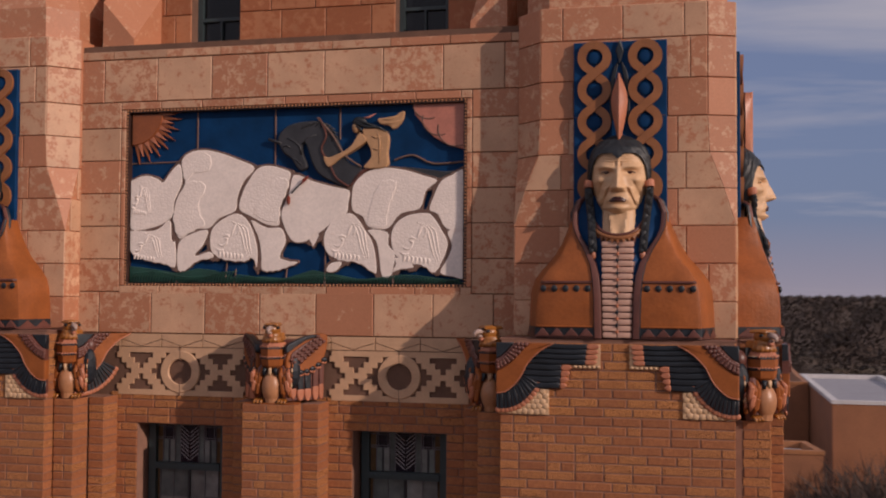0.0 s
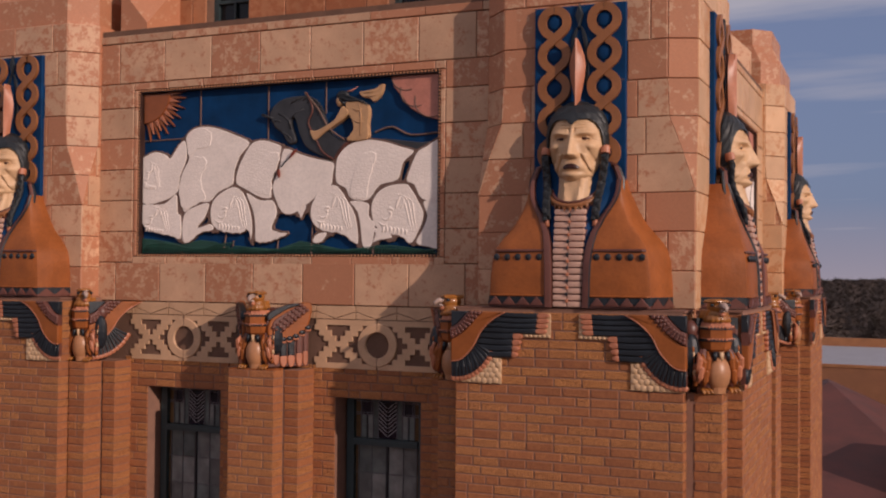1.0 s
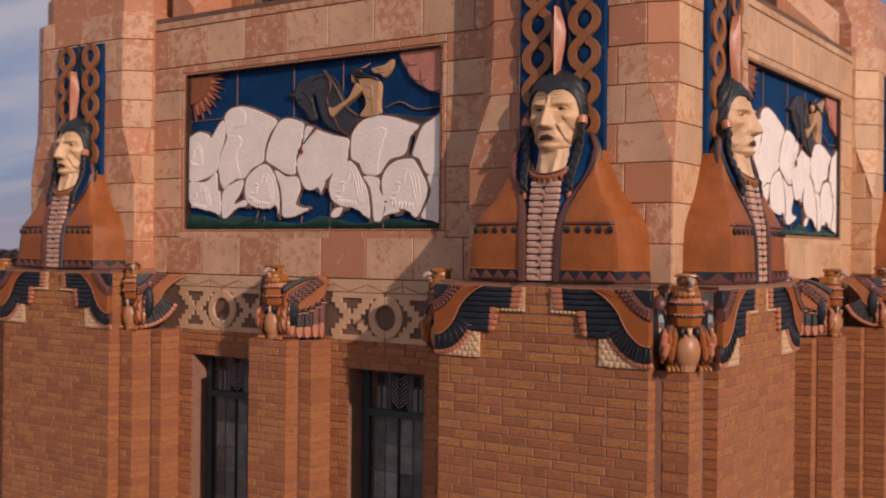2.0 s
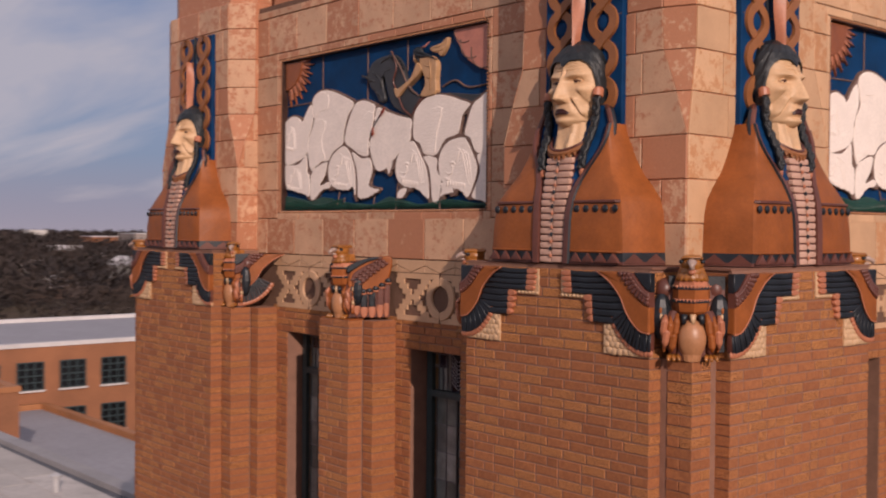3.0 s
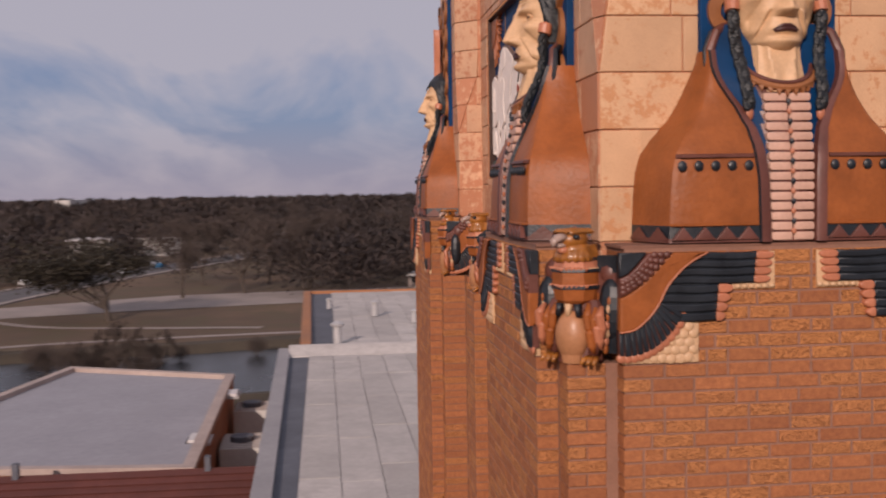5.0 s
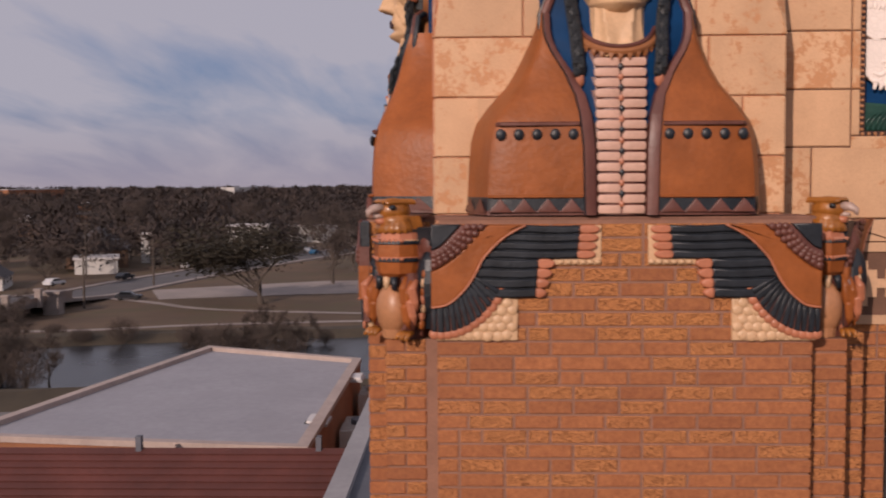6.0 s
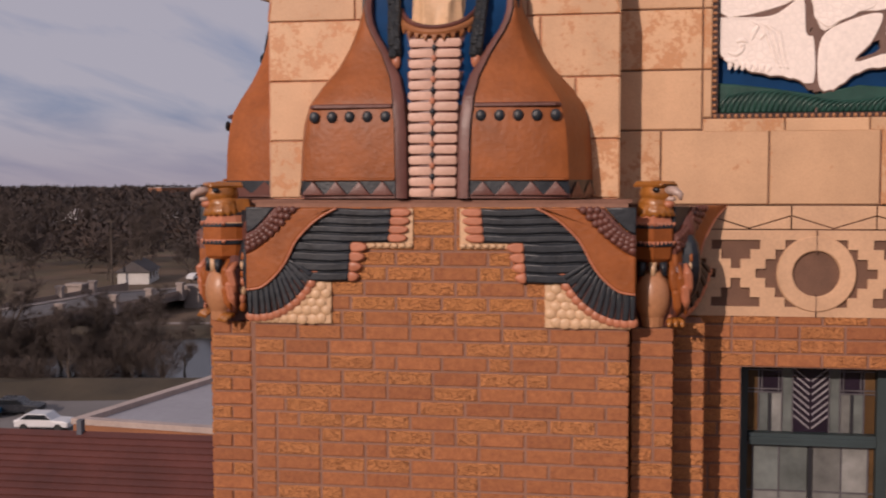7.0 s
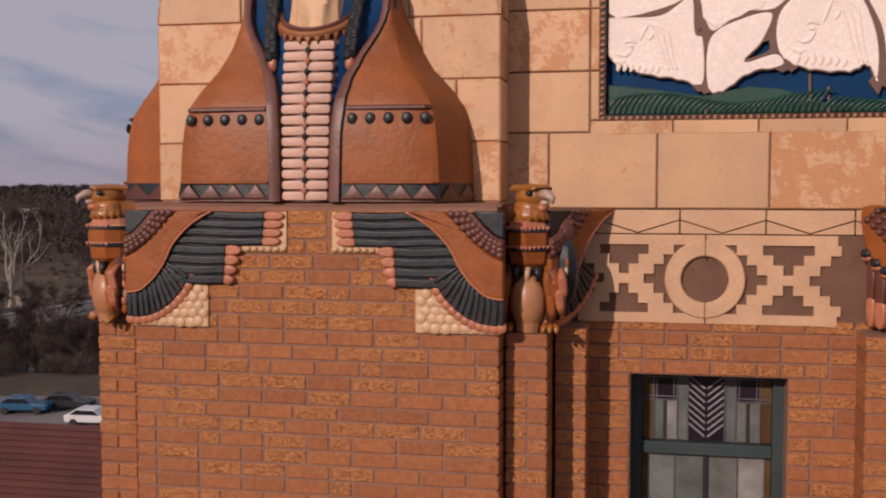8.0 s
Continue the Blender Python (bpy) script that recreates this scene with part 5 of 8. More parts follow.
def eagle_body(head_turn):
    """The bird itself, upright, facing -y, its base at the origin; about 0.62 high."""
    bm = bmesh.new()
    # rounded block behind the legs
    tube(bm, [(0, 0.03, 0.0), (0, 0.03, 0.34)], [0.085, 0.08], 8, E_MAR)
    # egg-shaped belly shield
    ball(bm, (0, -0.035, 0.132), (0.064, 0.058, 0.122), E_EGG, 20, 14)
    tube(bm, [(0, -0.03, 0.0), (0, -0.03, 0.05)], [0.040, 0.046], 12, E_EGG)
    for s in (-1, 1):
        # thighs clad in long overlapping feathers, with pale tufts behind
        path = [(s * 0.072, -0.005, 0.295), (s * 0.088, -0.022, 0.235), (s * 0.094, -0.026, 0.160), (s * 0.086, -0.024, 0.085), (s * 0.080, -0.026, 0.040)]
        tube(bm, path, [0.024, 0.032, 0.030, 0.022, 0.014], 9, E_MAR)
        for k, (x, zt, zb, mt) in enumerate(((0.070, 0.285, 0.120, E_TAN), (0.098, 0.270, 0.095, E_TAN), (0.082, 0.185, 0.050, E_TAN), (0.112, 0.215, 0.070, E_SAL), (0.122, 0.275, 0.135, E_SAL))):
            zm = (zt + zb) / 2
            tube(bm, [(s * (x - 0.006), -0.030, zt), (s * x, -0.052 - 0.002 * k, zm + 0.03), (s * (x + 0.005), -0.050, zm - 0.03), (s * (x + 0.008), -0.038, zb)], [0.008, 0.017, 0.016, 0.003], 7, mt)
        for k in range(7):
            ball(bm, (s * (0.136 - 0.003 * k), -0.006 - 0.002 * (k % 2), 0.300 - 0.038 * k), (0.009, 0.016, 0.026), E_CRM if k % 3 == 1 else E_SAL if k % 2 else E_TAN, 7, 5)
        for k in (-1, 0, 1):
            tube(bm, [(s * 0.080 + k * 0.016, -0.034, 0.034), (s * 0.082 + k * 0.022, -0.062, 0.024), (s * 0.082 + k * 0.024, -0.078, 0.004)], [0.012, 0.011, 0.006], 6, E_GLD)
        # wing roots
        ball(bm, (s * 0.126, 0.025, 0.26), (0.050, 0.045, 0.150), E_BLK, 10, 8)
        ball(bm, (s * 0.112, 0.050, 0.425), (0.045, 0.045, 0.070), E_COV, 12, 8)
    # banded chest: a blunt prow in front
    def ring_at(z, w, d):
        return [(-w, 0.06, z), (-w, -0.01, z), (-w * 0.80, -d * 0.62, z), (0, -d, z), (w * 0.80, -d * 0.62, z), (w, -0.01, z), (w, 0.06, z)]
    slim = 0.88
    bands = [(0.265, 0.040, 0.060, None), (0.300, 0.082, 0.092, E_TAN), (0.352, 0.090, 0.100, E_TAN), (0.356, 0.098, 0.108, E_BLK), (0.372, 0.098, 0.108, E_BLK), (0.376, 0.092, 0.104, E_SAL), (0.432, 0.092, 0.104, E_TAN),
             (0.436, 0.098, 0.108, E_BLK), (0.450, 0.096, 0.106, E_BLK), (0.454, 0.090, 0.098, E_CRM), (0.486, 0.078, 0.084, E_SAL), (0.490, 0.080, 0.086, E_BLK), (0.500, 0.072, 0.078, E_BLK), (0.503, 0.068, 0.074, E_GLD), (0.560, 0.052, 0.058, E_GLD)]
    rows = [[bm.verts.new(p) for p in ring_at(z, w * slim, d)] for z, w, d, _ in bands]
    for (z, w, d, mt), a, b in zip(bands[1:], rows, rows[1:]):
        for i in range(7):
            bm.faces.new((a[i], a[(i + 1) % 7], b[(i + 1) % 7], b[i])).material_index = mt
    bm.faces.new(rows[-1]).material_index = E_GLD
    for z in (0.362, 0.444):
        for k in range(11):
            t = -1 + 2 * (k + 0.5) / 11
            y = -0.106 + 0.052 * abs(t)
            tri = bmesh.new()
            prism(tri, [(-0.008, 0.010), (0.008, 0.010), (0, -0.010)], -0.006, 0.006, 0.002, E_SAL)
            merge(bm, tri, pose(0.078 * t, y, z + 0.004, 0, 0, -24 * (1 if t > 0 else -1)))
    for k in range(3):
        tube(bm, [((k - 1) * 0.035, -0.062, 0.285), ((k - 1) * 0.042, -0.066, 0.225)], [0.016, 0.010], 6, E_BLK if k % 2 == 0 else E_CRM)
    # head: brow ridge, hooked pale beak, ruffled neck
    hd = bmesh.new()
    ball(hd, (0, -0.015, 0.045), (0.052, 0.066, 0.058), E_GLD, 14, 10)
    ball(hd, (0, -0.010, -0.005), (0.060, 0.064, 0.055), E_GLD, 12, 8)
    prism_top = [(-0.044, 0.072), (0.044, 0.072), (0.048, 0.082), (0.030, 0.098), (-0.030, 0.098), (-0.048, 0.082)]
    prism(hd, prism_top, -0.078, 0.052, 0.012, E_GLD)
    tube(hd, [(0, -0.060, 0.058), (0, -0.098, 0.056), (0, -0.122, 0.040), (0, -0.126, 0.016)], [0.023, 0.020, 0.014, 0.004], 9, E_BEAK)
    tube(hd, [(0, -0.055, 0.022), (0, -0.098, 0.020)], [0.017, 0.009], 7, E_BEAK)
    tube(hd, [(0, -0.045, 0.0), (0, -0.088, -0.004)], [0.024, 0.014], 7, E_SAL)
    for s in (-1, 1):
        ball(hd, (s * 0.046, -0.052, 0.060), (0.012, 0.014, 0.012), E_BLK, 8, 6)
    rows = []                        # fluted neck feathers ending in scallops
    for q, (z, r) in enumerate(((0.035, 0.044), (0.005, 0.055), (-0.025, 0.066), (-0.045, 0.073), (-0.050, 0.060))):
        rows.append([])
        for k in range(64):
            a = 2 * math.pi * k / 64
            wave = abs(math.cos(8 * a))
            rows[-1].append(hd.verts.new((r * (0.97 + 0.05 * wave) * math.sin(a), -0.010 - r * (0.97 + 0.05 * wave) * math.cos(a), z - 0.010 * wave * (q in (3, 4)))))
    for a, b in zip(rows, rows[1:]):
        for k in range(64):
            hd.faces.new((a[k], a[(k + 1) % 64], b[(k + 1) % 64], b[k])).material_index = E_GLD
    merge(bm, hd, pose(0, -0.012, 0.540, 0, 0, head_turn))
    return bm


def folded_wing():
    """The half-closed wing of the middle eagle: x away from the bird, laid in one plane."""
    bm = bmesh.new()
    prism(bm, smooth_line([(0.0, 0.30), (0.02, 0.42), (0.08, 0.50), (0.16, 0.535), (0.262, 0.540), (0.262, 0.42), (0.235, 0.33), (0.18, 0.275), (0.10, 0.245), (0.03, 0.25)], 3), -0.030, 0.02, 0.012, E_TAN)
    prism(bm, smooth_line([(0.035, 0.300), (0.030, 0.385), (0.085, 0.445), (0.150, 0.495), (0.215, 0.520), (0.238, 0.470), (0.190, 0.440), (0.135, 0.375), (0.095, 0.310)], 3), -0.042, 0.0, 0.008, E_COV)
    for i in range(8):
        for j in range(3):
            p = Vector((0.050, 0.325)).lerp(Vector((0.215, 0.505)), i / 7) + Vector((0.022, -0.022)) * (j - 1) * 0.9
            ball(bm, (p.x, -0.044, p.y), (0.014, 0.011, 0.014), E_COV, 7, 4)
    prism(bm, smooth_line([(0.0, 0.40), (0.0, 0.455), (0.06, 0.50), (0.14, 0.535), (0.215, 0.536), (0.12, 0.495), (0.05, 0.44)], 3), -0.046, 0.0, 0.008, E_BLK)
    for k in range(7):
        t = k / 6
        x, z = 0.020 + 0.225 * t, 0.262 - 0.030 * math.sin(math.pi * t) + 0.075 * t * t
        ball(bm, (x, -0.028, z), (0.021, 0.014, 0.021), E_BLK, 8, 6)
        ball(bm, (x, -0.026, z - 0.020), (0.021, 0.010, 0.014), E_SAL, 8, 5)
    for k, (x0, w, zt, zm, zb, mt) in enumerate(((0.055, 0.040, 0.25, 0.115, 0.03, E_BLK), (0.100, 0.044, 0.24, 0.105, 0.012, E_BLK), (0.148, 0.044, 0.25, 0.108, 0.010, E_BLK), (0.196, 0.040, 0.27, 0.125, 0.012, E_MAR), (0.234, 0.032, 0.31, 0.14, 0.016, E_MAR))):
        prism(bm, [(x0 - w / 2 + 0.002, zm), (x0 + w / 2 - 0.002, zm), (x0 + w / 2 - 0.002, zt), (x0 - w / 2 + 0.002, zt)], -0.018 - 0.004 * (k % 2), 0.02, 0.008, mt)
        prism(bm, smooth_line([(x0 - w / 2 + 0.002, zm - 0.001), (x0 - w * 0.42, zb + 0.03), (x0, zb), (x0 + w * 0.42, zb + 0.03), (x0 + w / 2 - 0.002, zm - 0.001)], 3), -0.018 - 0.004 * (k % 2), 0.02, 0.008, E_SAL)
    prism(bm, [(0.0, 0.02), (0.255, 0.02), (0.255, 0.50), (0.0, 0.46)], -0.004, 0.02, 0.003, E_MAR)
    return bm


EAGLE_MATS.append(M_CREAMWALL)
MIRROR = Matrix.Diagonal((-1, 1, 1, 1))
STOUT = Matrix.Diagonal((1.22, 1.2, 1.0, 1))


def eagle(kind, side=1):
    bm = bmesh.new()
    if kind == "corner":
        merge(bm, spread_wing(), Matrix.Translation((-PIER_NOTCH, 0, 0)) @ MIRROR)
        merge(bm, spread_wing(), pose(0, PIER_NOTCH, 0, 0, 0, 90))
        merge(bm, eagle_body(-8), pose(-0.165, 0.165, 0, 0, 0, 45) @ Matrix.Diagonal((1.36, 1.22, 1.0, 1)))
        for a, b in (((-0.285, 0.03), (-0.20, 0.12)), ((-0.03, 0.285), (-0.12, 0.20))):
            bx = bmesh.new()
            for z0, z1, mt in ((0.05, 0.19, E_BLK), (0.19, 0.33, E_TAN), (0.33, 0.43, E_COV), (0.43, 0.51, E_BLK)):
                box(bx, -0.05, 0.05, -0.01, 0.05, z0, z1, mt)
            merge(bm, bx, pose((a[0] + b[0]) / 2, (a[1] + b[1]) / 2 + 0.05, 0, 0, 0, 45))
    elif kind == "side":      # on the shaft at the inner end of a pier; side +1: the pier lies to the right
        m = Matrix() if side > 0 else MIRROR
        merge(bm, spread_wing(), m @ Matrix.Translation((PIER_IN, 0, 0)))
        merge(bm, spread_wing(False), m @ pose(1.70, 0.19, 0, 0, 0, 0) @ Matrix.Rotation(radians(-58), 4, "Z") @ Matrix.Diagonal((-1.15, 1, 1, 1)))
        merge(bm, eagle_body(-48 * side), m @ pose(1.775, 0.205, 0) @ STOUT @ (Matrix() if side > 0 else MIRROR))
    else:
        for s in (-1, 1):
            merge(bm, folded_wing(), (Matrix() if s > 0 else MIRROR) @ pose(0.10, 0.225, 0, 0, 0, 50) @ Matrix.Diagonal((1.42, 1, 1, 1)))
        merge(bm, eagle_body(6), pose(0, 0.255, 0) @ STOUT)
        box(bm, -0.15, 0.15, 0.290, 0.58, 0.0, 0.50, E_MAR)
        box(bm, -0.205, 0.205, 0.17, 0.32, -0.006, 0.008, E_TAN)
    return finish(bm, "eagle_sculpture", EAGLE_MATS)


def smooth_some(me):
    for p in me.polygons:
        p.use_smooth = p.area < 0.0011
    return me


CORNER = smooth_some(eagle("corner"))
for cx, cy, rz in ((0, 0, 0), (-2 * HALF, 0, -90), (0, 2 * HALF, 90)):
    o = new("eagle_sculpture", CORNER)
    o.matrix_basis = pose(cx, cy, 0, 0, 0, rz)
    tagged(o, "glazed terracotta eagle with both wings spread round a brick corner", "eagle sculpture", "eagles on the tower")
MIDDLE = smooth_some(eagle("middle"))
SIDES = {s: smooth_some(eagle("side", s)) for s in (-1, 1)}
for face_name in ("south", "east"):
    o = new("eagle_sculpture", MIDDLE)
    o.matrix_basis = FACES[face_name]
    tagged(o, "glazed terracotta eagle with folded wings on the middle brick pier", "eagle sculpture", "eagles on the tower")
    for s in (-1, 1):
        o = new("eagle_sculpture", SIDES[s])
        o.matrix_basis = FACES[face_name]
        tagged(o, "glazed terracotta eagle with one wing spread beside a window bay", "eagle sculpture", "eagles on the tower")

# ---- the glazed relief panels ----
SHAPES = {}
SHAPES["w1"] = [(-1.386, 1.77), (-1.328, 1.837), (-1.223, 1.869), (-1.117, 1.837), (-1.078, 1.81), (-0.999, 1.916), (-0.928, 1.956), (-0.906, 1.797), (-0.972, 1.638), (-0.991, 1.505), (-1.144, 1.418), (-1.386, 1.413)]
SHAPES["w2"] = [(-1.386, 1.394), (-1.144, 1.402), (-1.012, 1.484), (-0.991, 1.32), (-0.959, 1.288), (-0.959, 1.081), (-1.065, 1.102), (-1.223, 1.134), (-1.354, 1.214), (-1.386, 1.293)]
SHAPES["s3"] = [(-0.928, 1.967), (-0.867, 2.049), (-0.748, 2.075), (-0.617, 2.054), (-0.458, 1.996), (-0.295, 1.911), (-0.385, 1.797), (-0.437, 1.664), (-0.453, 1.55), (-0.59, 1.487), (-0.675, 1.405), (-0.801, 1.394), (-0.922, 1.314), (-0.967, 1.399), (-0.988, 1.545), (-0.951, 1.691), (-0.893, 1.792)]
SHAPES["s4"] = [(-0.938, 1.293), (-0.801, 1.381), (-0.682, 1.394), (-0.722, 1.267), (-0.788, 1.187), (-0.669, 1.219), (-0.638, 1.161), (-0.775, 1.121), (-0.88, 1.044), (-0.946, 1.068)]
SHAPES["w5"] = [(-0.445, 1.537), (-0.577, 1.484), (-0.656, 1.405), (-0.675, 1.293), (-0.643, 1.187), (-0.538, 1.134), (-0.379, 1.121), (-0.314, 1.147), (-0.274, 1.076), (-0.263, 1.187), (-0.282, 1.32), (-0.345, 1.468)]
SHAPES["w6"] = [(-0.279, 1.908), (-0.169, 1.93), (-0.037, 1.89), (0.003, 1.855), (-0.018, 1.77), (-0.045, 1.664), (-0.097, 1.558), (-0.087, 1.431), (-0.195, 1.431), (-0.327, 1.5), (-0.43, 1.564), (-0.411, 1.691), (-0.358, 1.802)]
SHAPES["s7"] = [(0.018, 1.85), (0.174, 1.797), (0.332, 1.749), (0.474, 1.712), (0.469, 1.611), (0.453, 1.516), (0.358, 1.458), (0.279, 1.394), (0.174, 1.314), (0.069, 1.28), (-0.003, 1.312), (-0.066, 1.439), (-0.082, 1.545), (-0.024, 1.678)]
SHAPES["s8"] = [(-0.329, 1.479), (-0.195, 1.418), (-0.074, 1.41), (-0.032, 1.299), (-0.076, 1.161), (0.069, 1.121), (-0.037, 1.068), (-0.142, 1.041), (-0.235, 1.055), (-0.245, 1.187), (-0.266, 1.32)]
SHAPES["w9"] = [(0.49, 1.723), (0.538, 1.81), (0.627, 1.871), (0.754, 1.895), (0.912, 1.871), (1.057, 1.823), (1.165, 1.778), (1.075, 1.691), (1.028, 1.55), (0.88, 1.511), (0.801, 1.41), (0.727, 1.383), (0.617, 1.407), (0.574, 1.492), (0.49, 1.548)]
SHAPES["w10"] = [(0.482, 1.529), (0.385, 1.5), (0.311, 1.434), (0.266, 1.333), (0.285, 1.214), (0.385, 1.134), (0.543, 1.108), (0.685, 1.023), (0.69, 1.161), (0.661, 1.293), (0.601, 1.394), (0.551, 1.474)]
SHAPES["s11"] = [(0.611, 1.391), (0.78, 1.373), (0.788, 1.267), (0.841, 1.187), (0.806, 1.002), (0.727, 1.015), (0.706, 1.161), (0.68, 1.293)]
SHAPES["s11b"] = [(0.319, 1.121), (0.424, 1.134), (0.372, 1.047), (0.287, 1.049)]
SHAPES["w12"] = [(1.083, 1.524), (0.943, 1.511), (0.841, 1.447), (0.796, 1.333), (0.827, 1.187), (0.912, 1.121), (1.057, 1.081), (1.123, 1.028), (1.183, 1.081), (1.246, 1.267), (1.194, 1.394), (1.13, 1.495)]
SHAPES["w13"] = [(1.18, 1.773), (1.26, 1.821), (1.383, 1.847), (1.383, 1.391), (1.223, 1.391), (1.157, 1.505), (1.091, 1.542), (1.128, 1.664)]
SHAPES["s14"] = [(1.233, 1.375), (1.383, 1.375), (1.383, 1.015), (1.281, 1.007), (1.175, 1.041), (1.233, 1.161), (1.265, 1.261)]
SHAPES["horse"] = [(-0.112, 2.128), (-0.099, 2.179), (-0.059, 2.230), (0.012, 2.268), (0.130, 2.284), (0.248, 2.278), (0.340, 2.194), (0.398, 2.067), (0.459, 1.939), (0.577, 1.880), (0.467, 1.737), (0.319, 1.788), (0.222, 1.852), (0.167, 1.949), (0.135, 2.046), (0.112, 2.102), (0.088, 2.082), (0.098, 2.008), (0.122, 1.949), (0.127, 1.901), (0.083, 1.878), (0.041, 1.911), (0.001, 1.980), (-0.062, 2.026)]
SHAPES["rump"] = [(0.872, 1.892), (1.07, 1.871), (1.228, 1.85), (1.373, 1.871), (1.228, 1.818), (1.149, 1.792)]
SHAPES["torso"] = [(0.572, 2.199), (0.635, 2.220), (0.703, 2.217), (0.761, 2.179), (0.782, 2.123), (0.772, 2.008), (0.766, 1.893), (0.590, 1.888), (0.619, 1.939), (0.645, 1.985), (0.635, 2.046), (0.609, 2.097)]
SHAPES["arm"] = [(0.556, 2.174), (0.609, 2.118), (0.561, 2.067), (0.477, 2.013), (0.398, 1.964), (0.340, 1.918), (0.304, 1.903), (0.272, 1.954), (0.272, 1.990), (0.314, 1.980), (0.398, 2.015), (0.477, 2.061), (0.519, 2.123)]
SHAPES["scarf"] = [(0.688, 2.284), (0.756, 2.296), (0.824, 2.307), (0.861, 2.332), (0.898, 2.340), (0.887, 2.276), (0.856, 2.230), (0.814, 2.199), (0.777, 2.230), (0.714, 2.245)]
SHAPES["cloud"] = [(0.964, 2.412), (0.978, 2.314), (1.03, 2.248), (1.123, 2.128), (1.228, 2.062), (1.383, 2.022), (1.383, 2.412)]
SHAPES["grass"] = [(-1.381, 1.094), (-1.275, 1.086), (-1.144, 1.068), (-0.954, 1.036), (-0.775, 1.076), (-0.643, 1.063), (-0.458, 0.996), (-0.248, 1.01), (-0.037, 0.996), (0.174, 1.063), (0.332, 1.036), (0.543, 0.991), (0.727, 0.996), (0.912, 1.002), (1.123, 0.996), (1.383, 0.97), (1.383, 0.933), (-1.381, 0.933)]
SHAPES["thigh"] = [(0.590, 1.883), (0.703, 1.893), (0.603, 1.862), (0.546, 1.806), (0.490, 1.745), (0.477, 1.770), (0.525, 1.842)]
SHAPES["s12b"] = [(0.824, 1.170), (0.945, 1.147), (0.987, 1.086), (0.945, 1.071), (0.872, 1.061), (0.809, 1.040), (0.835, 1.112)]
SHAPES["s7b"] = [(0.214, 1.377), (0.238, 1.352), (0.222, 1.306), (0.183, 1.239), (0.167, 1.275), (0.151, 1.321)]
SHAPES["f_hump"] = [(-0.917, 1.980), (-0.843, 2.041), (-0.751, 2.056), (-0.680, 2.021), (-0.664, 1.949), (-0.698, 1.888), (-0.812, 1.873), (-0.880, 1.811)]
SHAPES["f_chest"] = [(-0.885, 1.786), (-0.796, 1.806), (-0.722, 1.786), (-0.717, 1.714), (-0.764, 1.633), (-0.748, 1.520), (-0.712, 1.439), (-0.812, 1.387), (-0.917, 1.342), (-0.969, 1.413), (-0.975, 1.581)]
SHAPES["f_shoulder"] = [(0.735, 1.776), (0.814, 1.786), (0.845, 1.750), (0.814, 1.663), (0.777, 1.530), (0.756, 1.408), (0.672, 1.408), (0.619, 1.428), (0.635, 1.561), (0.677, 1.699)]
SHAPES["f_side"] = [(-0.207, 1.719), (-0.133, 1.796), (-0.059, 1.821), (-0.017, 1.776), (-0.049, 1.668), (-0.086, 1.581), (-0.096, 1.469), (-0.186, 1.464), (-0.270, 1.505), (-0.301, 1.541), (-0.275, 1.622)]
SHAPES["g_lines"] = [[(-0.796, 2.412), (-0.796, 2.078)], [(-0.142, 2.412), (-0.142, 1.935)], [(0.385, 2.412), (0.385, 2.128)], [(-1.381, 1.969), (-0.946, 1.977)], [(-0.532, 1.129), (-0.532, 1.002)], [(-0.949, 1.068), (-0.949, 0.935)], [(-0.037, 1.068), (-0.037, 0.935)], [(0.279, 1.306), (0.279, 0.935)], [(0.819, 1.002), (0.819, 0.935)], [(-0.458, 1.068), (-0.458, 0.935)]]
SHAPES["bow_lines"] = [[(0.227, 2.309), (0.285, 2.168), (0.248, 2.049), (0.306, 1.943), (0.372, 1.81), (0.474, 1.739)], [(0.213, 2.309), (0.332, 2.168), (0.437, 1.996), (0.569, 1.898)], [(0.819, 1.951), (0.964, 1.988), (1.123, 1.916), (1.381, 1.93)]]


HEADS = [  # middle of a shaggy head, its half width and half height
    ((-1.215, 1.265), 0.17, 0.14), ((-0.475, 1.32), 0.19, 0.19), ((0.47, 1.31), 0.19, 0.19), ((1.02, 1.29), 0.20, 0.20), ((-1.27, 1.66), 0.11, 0.15)]


